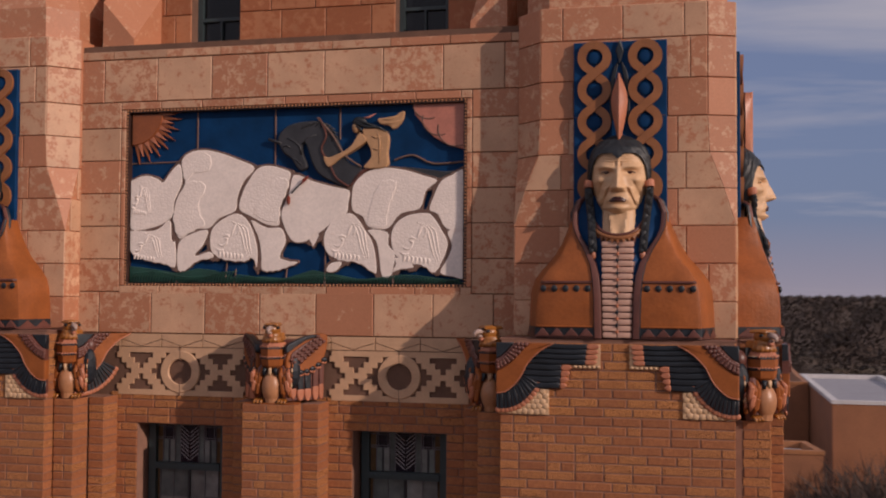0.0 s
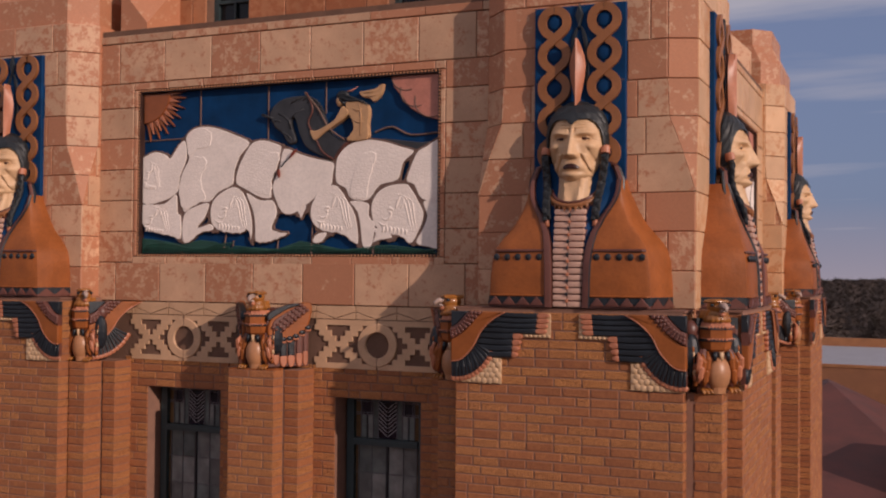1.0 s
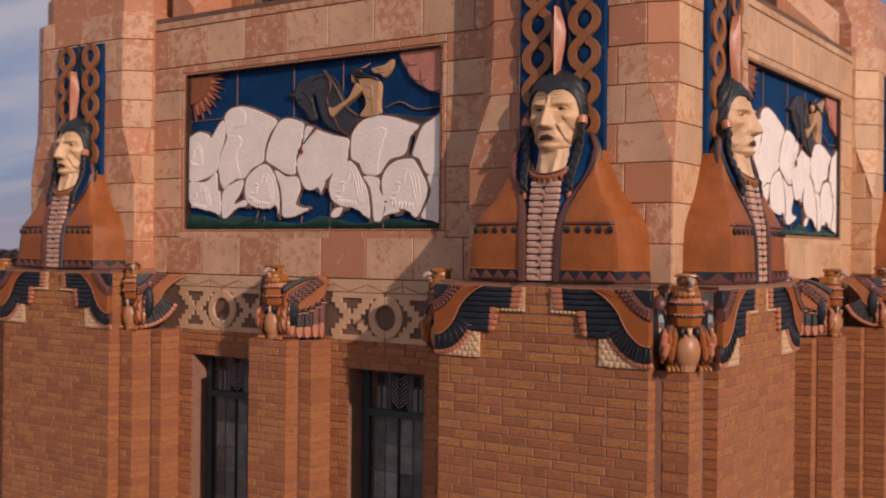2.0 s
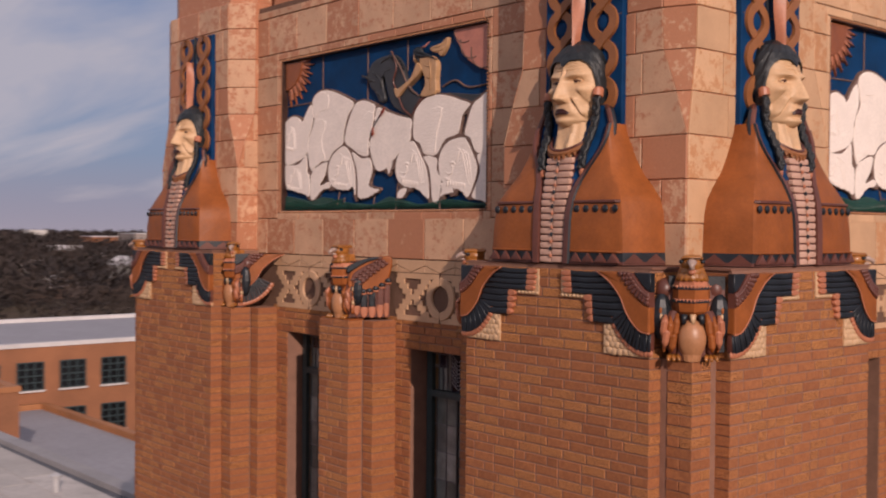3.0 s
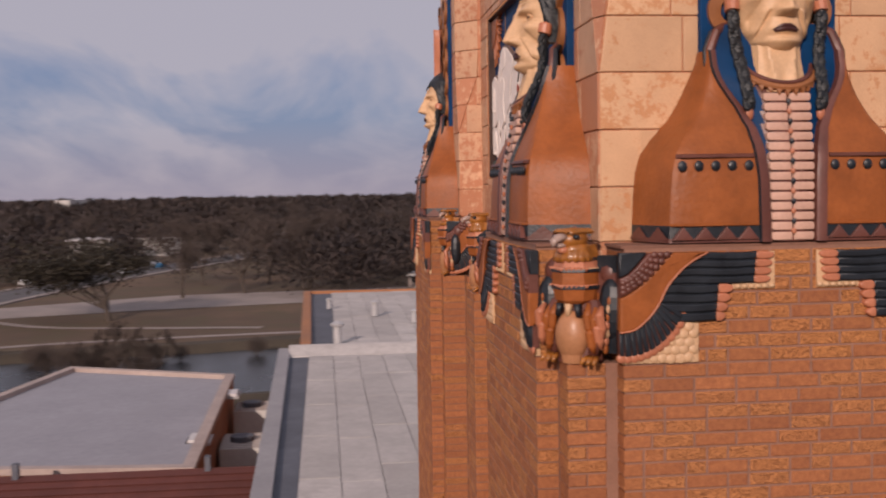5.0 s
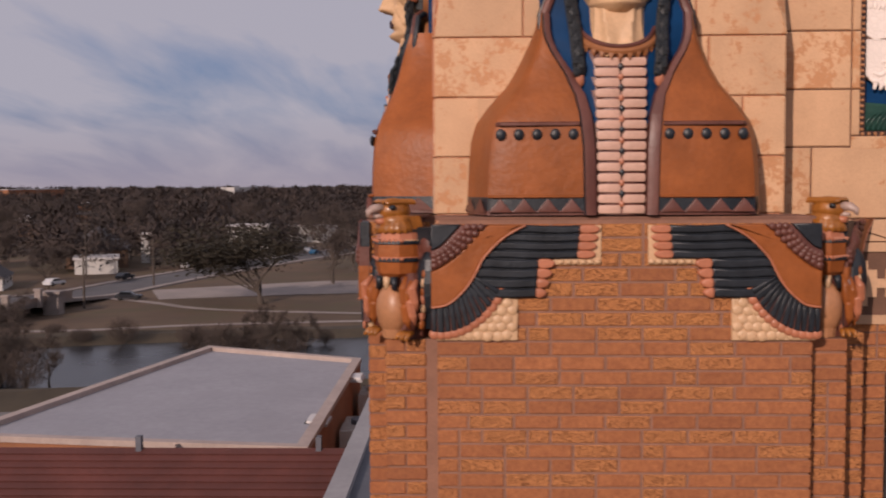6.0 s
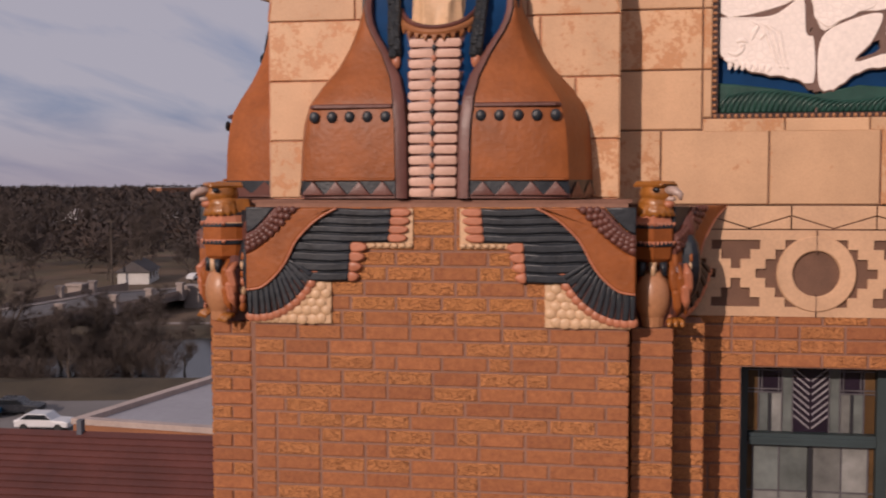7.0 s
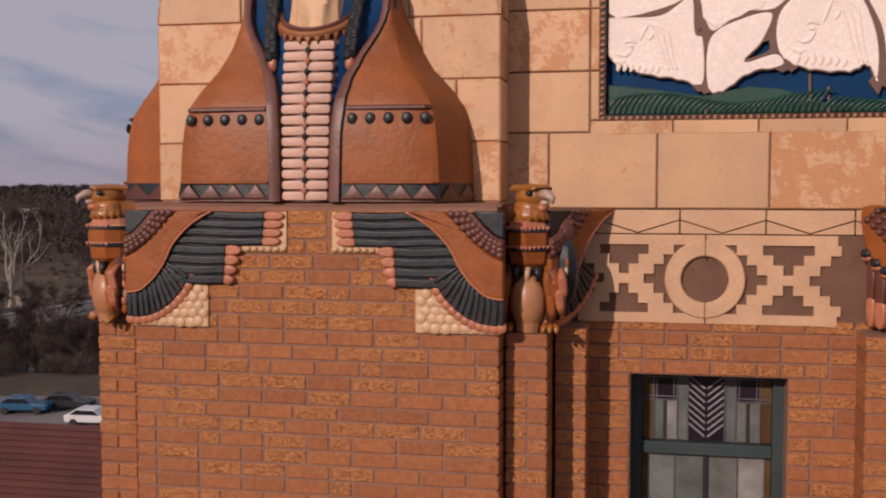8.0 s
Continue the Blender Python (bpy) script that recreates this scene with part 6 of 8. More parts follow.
def shaggy_head(c, w, h, y):
    """Relief lines of one head: forelock, mane, horn, brow, eye, muzzle and beard, in low ridges."""
    cx, cz = c
    bm = bmesh.new()

    def line(pts, r):
        pts = smooth_line([(cx + u * w, cz + v * h) for u, v in pts], 4, False)
        n = len(pts) - 1
        tube(bm, [(px, y, pz) for px, pz in pts], [r * 1.2 * (0.35 + 0.65 * math.sin(math.pi * k / n)) for k in range(n + 1)], 8, 0, 0.4)
    for k in range(3):               # mane, swept down over the neck
        o = 0.20 * k
        line([(-0.10 + o, 0.80 - 0.06 * k), (0.24 + o * 0.9, 0.55 - 0.05 * k), (0.40 + o * 0.7, 0.10), (0.52 + o * 0.6, -0.40), (0.68 + o * 0.45, -0.80)], 0.006)
    line([(-0.05, 0.15), (0.02, 0.42), (0.12, 0.62)], 0.009)                      # horn
    line([(0.16, 0.18), (0.26, 0.34), (0.24, 0.52)], 0.007)                       # ear
    line([(-0.42, 0.10), (-0.28, 0.17), (-0.12, 0.08)], 0.009)                    # brow
    line([(-0.62, -0.22), (-0.45, -0.30), (-0.30, -0.20), (-0.22, -0.02)], 0.009)   # cheek
    line([(-0.72, -0.42), (-0.55, -0.52), (-0.40, -0.46)], 0.010)                 # nostril
    ball(bm, (cx - 0.27 * w, y, cz), (0.013, 0.007, 0.010), 0, 8, 6)
    for k in range(7):               # beard
        u = -0.62 + 0.16 * k
        line([(u, -0.50 - 0.03 * k), (u + 0.06, -0.64 - 0.02 * k), (u + 0.02, -0.80 - 0.015 * k)], 0.009)
    return bm


def build_panel():
    ob = thing("relief_panel", "glazed panel with white rounded relief shapes on deep blue ground", "relief panel", Matrix(), "relief panels on the tower")
    x0, x1, z0, z1 = PANEL_DRAWN
    yb = WALL_D + 0.075
    bm = bmesh.new()
    box(bm, x0, x1, yb, 0.73, z0, z1)
    part("back_plate", bm, M_BLUE, ob, "deep blue glazed ground")
    # dark toothed border
    bm = bmesh.new()
    t = 0.022
    for a in ((x0, x1, z0, z0 + t), (x0, x1, z1 - t, z1), (x0, x0 + t, z0 + t, z1 - t), (x1 - t, x1, z0 + t, z1 - t)):
        box(bm, a[0], a[1], WALL_D + 0.012, yb + 0.01, a[2], a[3])
    part("border", bm, M_BORDER, ob, "dark glazed border")
    bm = bmesh.new()
    n = 96
    for k in range(n):
        x = x0 + 0.012 + (x1 - x0 - 0.024) * k / (n - 1)
        for z in (z0 + 0.008, z1 - 0.008):
            ball(bm, (x, WALL_D + 0.008, z), (0.0085, 0.010, 0.0105), 0, 6, 4)
    n = 52
    for k in range(n):
        z = z0 + 0.03 + (z1 - z0 - 0.06) * k / (n - 1)
        for x in (x0 + 0.008, x1 - 0.008):
            ball(bm, (x, WALL_D + 0.008, z), (0.0105, 0.010, 0.0085), 0, 6, 4)
    part("bead_border", bm, M_PEACH, ob, "row of small terracotta beads", kind="stuff")
    # white relief pieces, with dark seams round them
    OUTLINES = {k: smooth_line(q, 5) for k, q in SHAPES.items() if k[0] in "sw" and k != "scarf"}
    layer = 0.0
    for key, pts in SHAPES.items():
        if key[0] not in "sw" or key in ("scarf",) or key.endswith("lines"):
            continue
        line = smooth_line(pts, 3)
        if key in ("w2", "w5", "w10", "w12", "s4", "s8"):      # tufted wool along the lower edge
            line = smooth_line(pts, 6)
            low, high = min(z for x, z in line), max(z for x, z in line)
            line = [(x, z + 0.009 * abs(math.sin(k * 1.05)) * (z < low + 0.28 * (high - low))) for k, (x, z) in enumerate(line)]
        line = [(min(max(x, x0 + t + 0.002), x1 - t - 0.002), z) for x, z in line]
        bm = bmesh.new()
        prism(bm, inset(line, 0.006), yb - 0.036, yb + 0.005, 0.004)
        part("relief_piece", bm, M_WOOL if key[0] == "w" else M_WHITE, ob, "white glazed woolly relief" if key[0] == "w" else "smooth white glazed relief", smooth=False)
        bm = bmesh.new()
        others = [p for k, q in OUTLINES.items() if k != key for p in q]
        wide = []
        for p, q, r in zip(line, inset(line, -0.024), inset(line, -0.010)):
            near = any((p[0] - o[0]) ** 2 + (p[1] - o[1]) ** 2 < 0.0017 for o in others)
            wide.append(q if near else r if r[1] > p[1] - 0.002 else p)
        wide = [(min(max(x, x0 + t + 0.001), x1 - t - 0.001), z) for x, z in wide]
        layer += 0.0003
        prism(bm, wide, yb - 0.030 - layer, yb + 0.005, 0.002)
        part("seam", bm, M_SEAM, ob)
    # fleece raised over the flanks, with scalloped edges
    for key in ("f_hump", "f_chest", "f_shoulder", "f_side"):
        line = smooth_line(SHAPES[key], 4)
        line = [(x + 0.005 * math.sin(k * 2.1), z + 0.005 * math.cos(k * 2.1)) for k, (x, z) in enumerate(line)]
        bm = bmesh.new()
        prism(bm, line, yb - 0.0395, yb - 0.03, 0.0035)
        part("fleece", bm, M_WOOL, ob, "scalloped white woolly relief")
    for c, w, h in HEADS:
        part("shaggy_relief", shaggy_head(c, w, h, yb - 0.036), M_WOOL, ob, "white glazed flowing strands", smooth=True)
    for key, mat, d, name, label in (("horse", M_COAL, 0.040, "dark_relief", "charcoal glazed rounded relief"), ("rump", M_COAL, 0.030, "dark_relief", "charcoal glazed rounded relief"),
                                      ("thigh", M_MAROON, 0.040, "brown_relief", "brown glazed plain relief"), ("torso", M_BUFF, 0.050, "buff_relief", "buff glazed plain relief"), ("arm", M_BUFF, 0.058, "buff_relief", "buff glazed plain relief"),
                                      ("scarf", M_BUFF, 0.036, "buff_relief", "buff glazed plain relief"), ("cloud", M_ROSE, 0.030, "rose_cloud", "rose glazed cloud"), ("grass", M_GREEN, 0.030, "grass_strip", "dark green glazed ground strip")):
        bm = bmesh.new()
        line = smooth_line(SHAPES[key], 3) if key not in ("cloud", "grass") else SHAPES[key]
        line = [(min(max(x, x0 + t + 0.002), x1 - t - 0.002), min(max(z, z0 + t + 0.002), z1 - t - 0.002)) for x, z in line]
        prism(bm, line, yb - d, yb + 0.005, 0.012 if key == "horse" else 0.008)
        part(name, bm, mat, ob, label)
    for cx, cz, r in ((1.09, 2.40, 0.125), (1.17, 2.27, 0.13), (1.30, 2.19, 0.14)):
        bm = bmesh.new()
        arc = [(cx + r * math.cos(radians(a)), cz + r * math.sin(radians(a))) for a in range(165, 300, 9)]
        arc = [(x, yb - 0.031, z) for x, z in arc if x < x1 - t and z < z1 - t and z > 2.02]
        if len(arc) > 2:
            tube(bm, arc, 0.005, 5)
            part("seam", bm, M_SEAM, ob)
    # mane, jaw, eye and rein of the dark relief
    bm = bmesh.new()
    for k in range(9):
        a = radians(128 - 15 * k)
        px, pz = 0.215 + 0.150 * math.cos(a), 2.150 + 0.125 * math.sin(a)
        tube(bm, [(px - 0.040, yb - 0.038, pz - 0.028 - 0.004 * k), (px - 0.010, yb - 0.041, pz - 0.002), (px + 0.022, yb - 0.038, pz + 0.006 - 0.004 * k)], [0.004, 0.009, 0.003], 6)
    for line, r in (([(-0.028, yb - 0.04, 2.148), (0.025, yb - 0.04, 2.123), (0.072, yb - 0.04, 2.077), (0.088, yb - 0.04, 2.008)], 0.008), ([(0.088, yb - 0.038, 2.097), (0.130, yb - 0.038, 2.148), (0.204, yb - 0.038, 2.169)], 0.006),
                    ([(0.004, yb - 0.04, 1.982), (0.051, yb - 0.04, 1.964), (0.093, yb - 0.04, 1.918)], 0.006), ([(-0.186, yb - 0.03, 2.143), (-0.128, yb - 0.03, 2.123), (-0.080, yb - 0.03, 2.110)], 0.012), ([(-0.067, yb - 0.041, 2.077), (-0.038, yb - 0.041, 2.092), (-0.007, yb - 0.041, 2.072)], 0.006)):
        tube(bm, line, r, 6)
    part("mane_relief", bm, M_COAL, ob, kind="stuff", smooth=True)
    # head of the buff relief: plain oval with dark hair blown back, and folds of the body
    bm = bmesh.new()
    ball(bm, (0.523, yb - 0.030, 2.222), (0.036, 0.028, 0.050), 0, 14, 10)
    ball(bm, (0.548, yb - 0.034, 2.262), (0.058, 0.028, 0.044), 1, 14, 10)
    for line, r in (([(0.530, yb - 0.052, 2.250), (0.603, yb - 0.052, 2.220), (0.695, yb - 0.052, 2.215), (0.793, yb - 0.052, 2.169)], 0.014), ([(0.538, yb - 0.05, 2.276), (0.617, yb - 0.05, 2.245), (0.735, yb - 0.05, 2.199)], 0.012), ([(0.525, yb - 0.048, 2.230), (0.556, yb - 0.048, 2.204), (0.572, yb - 0.048, 2.184)], 0.012)):
        tube(bm, line, [r, r, r * 0.7, 0.003][:len(line)], 7, 1)
    tube(bm, [(0.564, yb - 0.03, 2.296), (0.619, yb - 0.03, 2.301), (0.677, yb - 0.03, 2.332)], [0.004, 0.009, 0.002], 6, 2)
    for line in ([(0.695, yb - 0.051, 2.187), (0.714, yb - 0.051, 2.097), (0.709, yb - 0.051, 1.918)], [(0.643, yb - 0.051, 2.148), (0.682, yb - 0.051, 2.128), (0.724, yb - 0.051, 2.143)], [(0.651, yb - 0.051, 2.046), (0.698, yb - 0.051, 2.031), (0.740, yb - 0.051, 2.046)], [(0.722, yb - 0.037, 2.276), (0.793, yb - 0.037, 2.276), (0.866, yb - 0.037, 2.307)], [(0.751, yb - 0.037, 2.245), (0.814, yb - 0.037, 2.245), (0.872, yb - 0.037, 2.271)]):
        tube(bm, line, [0.002, 0.006, 0.002], 6, 0)
    part("buff_relief", bm, [M_BUFF, M_HAIR, M_ROSE], ob, "small plain buff relief with dark hair", smooth=True)
    # blades that lean over in waves, in the green strip
    bm = bmesh.new()
    for k in range(110):
        x = x0 + 0.03 + (x1 - x0 - 0.12) * k / 109
        h = 0.105 if x < -0.5 else 0.075
        h *= 0.75 + 0.25 * math.sin(x * 9.0)
        tube(bm, [(x, yb - 0.029, z0 + 0.024), (x + 0.012, yb - 0.033, z0 + 0.026 + h * 0.5), (x + 0.042, yb - 0.033, z0 + 0.026 + h * 0.88), (x + 0.072, yb - 0.030, z0 + 0.022 + h * 0.95)], [0.005, 0.007, 0.006, 0.002], 5)
    part("grass_relief", bm, M_GREEN, ob, kind="stuff", smooth=True)
    # sun in the corner, with two rings of rays
    cx, cz = x0 + t + 0.01, z1 - t - 0.01
    for r0, r1, y, mat, off in ((0.23, 0.43, 0.020, M_SUN, 0), (0.23, 0.37, 0.026, M_SALMON, 7)):
        for k in range(8):
            a = -82 + 12.5 * k + off * 0.9
            if a > 6:
                continue
            bm = bmesh.new()
            w = 6.2
            pts = [(cx + r * math.cos(radians(q)), cz + r * math.sin(radians(q))) for r, q in ((r0, a - w), (r1, a), (r0, a + w))]
            pts = [(max(x, x0 + t), min(z, z1 - t)) for x, z in pts]
            prism(bm, pts, yb - y, yb + 0.002, 0.004)
            part("sun_ray", bm, mat, ob)
    bm = bmesh.new()
    prism(bm, [(cx, cz)] + [(cx + 0.265 * math.cos(radians(a)), cz + 0.265 * math.sin(radians(a))) for a in range(-90, 1, 6)], yb - 0.036, yb, 0.008)
    part("sun_disc", bm, M_SUN, ob, "brown glazed quarter sun")
    # joints, bow and outlines
    for q in SHAPES["g_lines"]:
        bm = bmesh.new()
        tube(bm, [(x, yb - 0.004 - (0.03 if z < z0 + 0.13 else 0), z) for x, z in q], 0.0065, 5)
        part("seam", bm, M_SEAM, ob)
    for i, q in enumerate(SHAPES["bow_lines"]):
        bm = bmesh.new()
        tube(bm, [(x, yb - 0.046 if i < 2 else yb - 0.01, z) for x, z in smooth_line(q, 4, False)], 0.008, 6)
        part("bow" if i == 0 else "seam", bm, M_MAROON if i == 0 else M_SEAM, ob)
    # a short dark shaft stuck in the middle piece
    bm = bmesh.new()
    tube(bm, [(0.012, yb - 0.056, 1.69), (0.095, yb - 0.060, 1.775)], 0.006, 6, 0)
    prism(bm, [(0.085, 1.755), (0.135, 1.80), (0.150, 1.835), (0.105, 1.81)], yb - 0.062, yb - 0.05, 0.004, 1)
    ball(bm, (-0.012, yb - 0.054, 1.635), (0.016, 0.010, 0.040), 1, 8, 6)
    part("dart", bm, [M_COAL, M_DART], ob, "small dark dart with red ends")
    return ob


panel = build_panel()
PANEL_FIT = (PANEL[1] / PANEL_DRAWN[1], (PANEL[3] - PANEL[2]) / (PANEL_DRAWN[3] - PANEL_DRAWN[2]))
PANEL_LIFT = PANEL[2] - PANEL_DRAWN[2] * PANEL_FIT[1]
panel.matrix_basis = FACES["south"] @ pose(0, 0, PANEL_LIFT) @ Matrix.Diagonal((PANEL_FIT[0], 1, PANEL_FIT[1], 1))
copy_thing(panel, FACES["east"] @ pose(0, 0, PANEL_LIFT))

# ---- windows ----


def build_window(first=True):
    """Tall steel window with a leaded top light; frame: x across the opening, y from the glass plane, z from the head down."""
    ob = thing("window_1", "tall teal steel window with leaded glass in a brick opening", "window", Matrix(), kind="structure")
    w, bot, tr = 0.325, -3.9, -0.375
    bm = bmesh.new()
    for a in ((-w - 0.04, -w + 0.026, bot, 0.0), (w - 0.026, w + 0.04, bot, 0.0), (-w + 0.026, w - 0.026, -0.028, 0.0), (-w + 0.026, w - 0.026, bot, bot + 0.06)):
        box(bm, a[0], a[1], -0.035, 0.05, a[2], a[3])
    part("window_frame", bm, M_FRAME, ob, "teal painted steel frame")
    bm = bmesh.new()
    box(bm, -w + 0.03, w - 0.03, -0.045, 0.045, tr - 0.028, tr + 0.028)
    box(bm, -w + 0.03, w - 0.03, -0.052, 0.0, tr - 0.006, tr + 0.010)
    part("transom", bm, M_FRAME, ob)
    iw = w - 0.026
    # top light: middle panel of chevrons, strips and small squares beside it
    t0, t1 = tr + 0.028, -0.028
    def pane(x0, x1, z0, z1, mat):
        bm = bmesh.new()
        box(bm, x0 + 0.002, x1 - 0.002, 0.004, 0.012, z0 + 0.002, z1 - 0.002)
        part("pane", bm, mat, ob)
    pane(-0.085, 0.085, t0, t1, M_PANE_DARK)
    bm = bmesh.new()
    for s in (-1, 1):
        for k in range(11):
            z = t1 - 0.012 - 0.033 * k
            a, b, q = (s * 0.006, z - 0.050), (s * 0.080, z + 0.012), 0.009
            pts = [a, b, (b[0], b[1] - q), (a[0], a[1] - q)]
            pts = [(x, min(max(zz, t0 + 0.004), t1 - 0.004)) for x, zz in pts]
            if abs(pts[0][1] - pts[3][1]) + abs(pts[1][1] - pts[2][1]) > 0.01:
                prism(bm, pts, -0.002, 0.005, 0)
    part("chevron", bm, M_PALELEAD, ob, "pale chevron bars on dark glass")
    for s in (-1, 1):
        xs = [0.085, 0.135, 0.245, iw]
        def span(a, b):
            return tuple(sorted((s * a, s * b)))
        pane(*span(xs[0], xs[1]), t0, t1, M_PANE_GREEN)
        zc = t1 - 0.125
        pane(*span(xs[1], xs[2]), zc, t1, M_PANE_DARK)
        pane(*span(xs[2], xs[3]), zc, t1, M_PANE_AMBER)
        pane(*span(xs[1], 0.185), t0, zc, M_PANE)
        pane(*span(0.197, xs[2]), t0, zc, M_PANE_GREEN)
        pane(*span(xs[2], xs[3]), t0, zc, M_PANE_AMBER)
        bm = bmesh.new()
        box(bm, *span(0.184, 0.198), -0.002, 0.012, t0, zc - 0.004)
        part("came", bm, M_BLACKLINE, ob)
        bm = bmesh.new()
        for x in (xs[0], xs[1], 0.150, 0.230, xs[2]):
            box(bm, s * x - 0.003, s * x + 0.003, -0.004, 0.012, zc if x in (0.150, 0.230) else t0, t1)
        for z in (zc, zc + 0.016, t1 - 0.016):
            box(bm, *span(xs[1], iw), -0.0045, 0.012, z - 0.003, z + 0.003)
        part("came", bm, M_LEAD, ob)
    # lower sash: dark mullion and two panes to a side
    bm = bmesh.new()
    box(bm, -0.009, 0.009, -0.012, 0.02, bot + 0.06, tr - 0.028)
    part("mullion", bm, M_BLACKLINE, ob)
    z = tr - 0.028
    row = 0
    while z > bot + 0.08:
        zn = max(bot + 0.06, z - 0.235)
        for a, b in ((-iw + 0.03, -0.145), (-0.145, -0.009), (0.009, 0.145), (0.145, iw - 0.03)):
            pane(a, b, zn, z, M_PANE if (row + (a > 0)) % 3 else M_PANE_GREEN)
        for s in (-1, 1):
            pane(*sorted((s * (iw - 0.03), s * iw)), zn, z, M_PANE_AMBER)
        bm = bmesh.new()
        box(bm, -iw, iw, -0.003, 0.012, zn - 0.003, zn + 0.003)
        for x in (-iw + 0.03, -0.145, 0.145, iw - 0.03):
            box(bm, x - 0.003, x + 0.003, -0.0035, 0.012, zn + 0.003, z - 0.003)
        part("came", bm, M_LEAD, ob)
        z, row = zn, row + 1
    return ob


win = build_window()
n_win = 1
for face_name in ("south", "east"):
    for a, b in WINDOWS[face_name]:
        m = FACES[face_name] @ pose((a + b) / 2, WALL_D + 0.20, WIN_TOP)
        if n_win == 1:
            win.matrix_basis = m
            c = win
        else:
            c = copy_thing(win, m)
            c.name = f"window_{n_win}"
        n_win += 1
# near-black sheets close behind the glass, in place of unlit rooms
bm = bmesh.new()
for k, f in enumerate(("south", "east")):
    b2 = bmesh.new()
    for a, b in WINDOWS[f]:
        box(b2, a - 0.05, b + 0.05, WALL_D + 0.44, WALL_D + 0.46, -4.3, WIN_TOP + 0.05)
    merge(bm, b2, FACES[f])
struct("wall_window_backing", bm, [M_ROOMSHADE], Matrix(), "near-black sheets standing for the unlit rooms behind the tower windows")

# ---- set-back storey ----


def top_storey(F, name, rng):
    bm = bmesh.new()
    y = 1.15
    wins = ((-1.20, -0.73), (0.73, 1.20))
    xs = [-2.6, wins[0][0], wins[0][1], wins[1][0], wins[1][1], 2.6]
    for i in (0, 2, 4):
        box(bm, xs[i], xs[i + 1], y + 0.012, y + 0.4, 2.9, 4.6)
    for a, b in wins:
        box(bm, a, b, y + 0.012, y + 0.4, 4.3, 4.6)
    ob = struct(name, bm, [M_JOINT], F, "set-back upper wall of brown terracotta blocks with small dark windows")
    zz = [3.03, 3.40, 3.78, 4.16, 4.60]
    for k, (za, zb) in enumerate(zip(zz, zz[1:])):
        for i in (0, 2, 4):
            x0, x1 = xs[i], xs[i + 1]
            for a, b in zip([x0] + even(x0 + 0.4 - 0.1 * (k % 2), x1 - 0.1, 0.42), even(x0 + 0.4 - 0.1 * (k % 2), x1 - 0.1, 0.42) + [x1]):
                piece("block", ob, (a + b) / 2, y, (za + zb) / 2, b - a - 0.007, zb - za - 0.007, 0.05, 0.005, M_TERRA_BROWN, rng)
    for a, b in wins:
        bm = bmesh.new()
        box(bm, a + 0.05, b - 0.05, y + 0.165, y + 0.175, 3.0, 4.3)
        part("pane", bm, M_DARKGLASS, ob, "dark window glass")
        bm = bmesh.new()
        for q in ((a, a + 0.05, 3.03, 4.3), (b - 0.05, b, 3.03, 4.3), (a + 0.05, b - 0.05, 3.36, 3.39), ((a + b) / 2 - 0.008, (a + b) / 2 + 0.008, 3.03, 3.36)):
            box(bm, q[0], q[1], y + 0.13, y + 0.19, q[2], q[3])
        part("window_frame", bm, M_FRAME, ob)
        # near-black sheet behind the pane, the room's shade as colour
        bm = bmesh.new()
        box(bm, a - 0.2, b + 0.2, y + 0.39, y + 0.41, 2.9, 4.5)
        part("room_backing", bm, M_ROOMSHADE, ob)
    # raking buttresses behind the piers
    for s in (-1, 1):
        bm = bmesh.new()
        p = [(0.62, 3.0), (1.2, 3.0), (1.2, 4.0), (0.95, 3.75), (0.62, 3.25)]
        lo = [bm.verts.new((s * 1.50, yy, z)) for yy, z in [(0.66, 3.0), (1.2, 3.0), (1.2, 3.62), (0.66, 3.08)]]
        hi = [bm.verts.new((s * 1.80, yy, z)) for yy, z in [(0.66, 3.0), (1.2, 3.0), (1.2, 3.95), (0.66, 3.42)]]
        bm.faces.new(lo); bm.faces.new(hi)
        for i in range(4):
            bm.faces.new((lo[i], lo[(i + 1) % 4], hi[(i + 1) % 4], hi[i]))
        part("buttress", bm, M_TERRA, ob, "raking cream terracotta buttress")
    return ob


for face_name in ("south", "east"):
    top_storey(FACES[face_name], f"wall_{face_name}_top", random.Random(31))
# unseen filling, near-black for the shade inside the storey
bm = bmesh.new()
box(bm, -2 * HALF + 1.2, -1.6, 1.6, 2 * HALF - 1.2, 3.0, 4.58)
struct("wall_top_core", bm, [M_ROOMSHADE], Matrix(), "near-black core standing for the unlit set-back storey")

# ---- ground, river, roads ----
M_GRASS = surface("winter_grass", (0.108, 0.066, 0.038), 0.95, 0.35, 0.05, 0.8, 0.0, dirt=(0.085, 0.062, 0.030), dirt_at=(0.45, 0.65))
M_ASPHALT = surface("asphalt", (0.105, 0.098, 0.100), 0.9, 0.2, 0.2, 2.5, 0.0)
M_CARPARK = surface("worn_grey_asphalt", (0.17, 0.155, 0.15), 0.9, 0.15, 0.2, 2.5, 0.0)
M_CONCRETE = surface("pale_concrete", (0.30, 0.25, 0.225), 0.9, 0.15, 0.15, 2.0, 0.0)
M_WATER = surface("river_water", (0.022, 0.024, 0.028), 0.25, 0.2, 0.05, 0.6, 0.05, spec=0.25)
M_BANK = surface("river_bank", (0.060, 0.045, 0.028), 0.95, 0.35, 0.2, 1.5, 0.2)
M_MEMBRANE = surface("grey_roof_membrane", (0.47, 0.43, 0.40), 0.85, 0.12, 0.6, 6.0, 0.1, rand=0.12, dirt=(0.36, 0.325, 0.30), dirt_at=(0.5, 0.75))
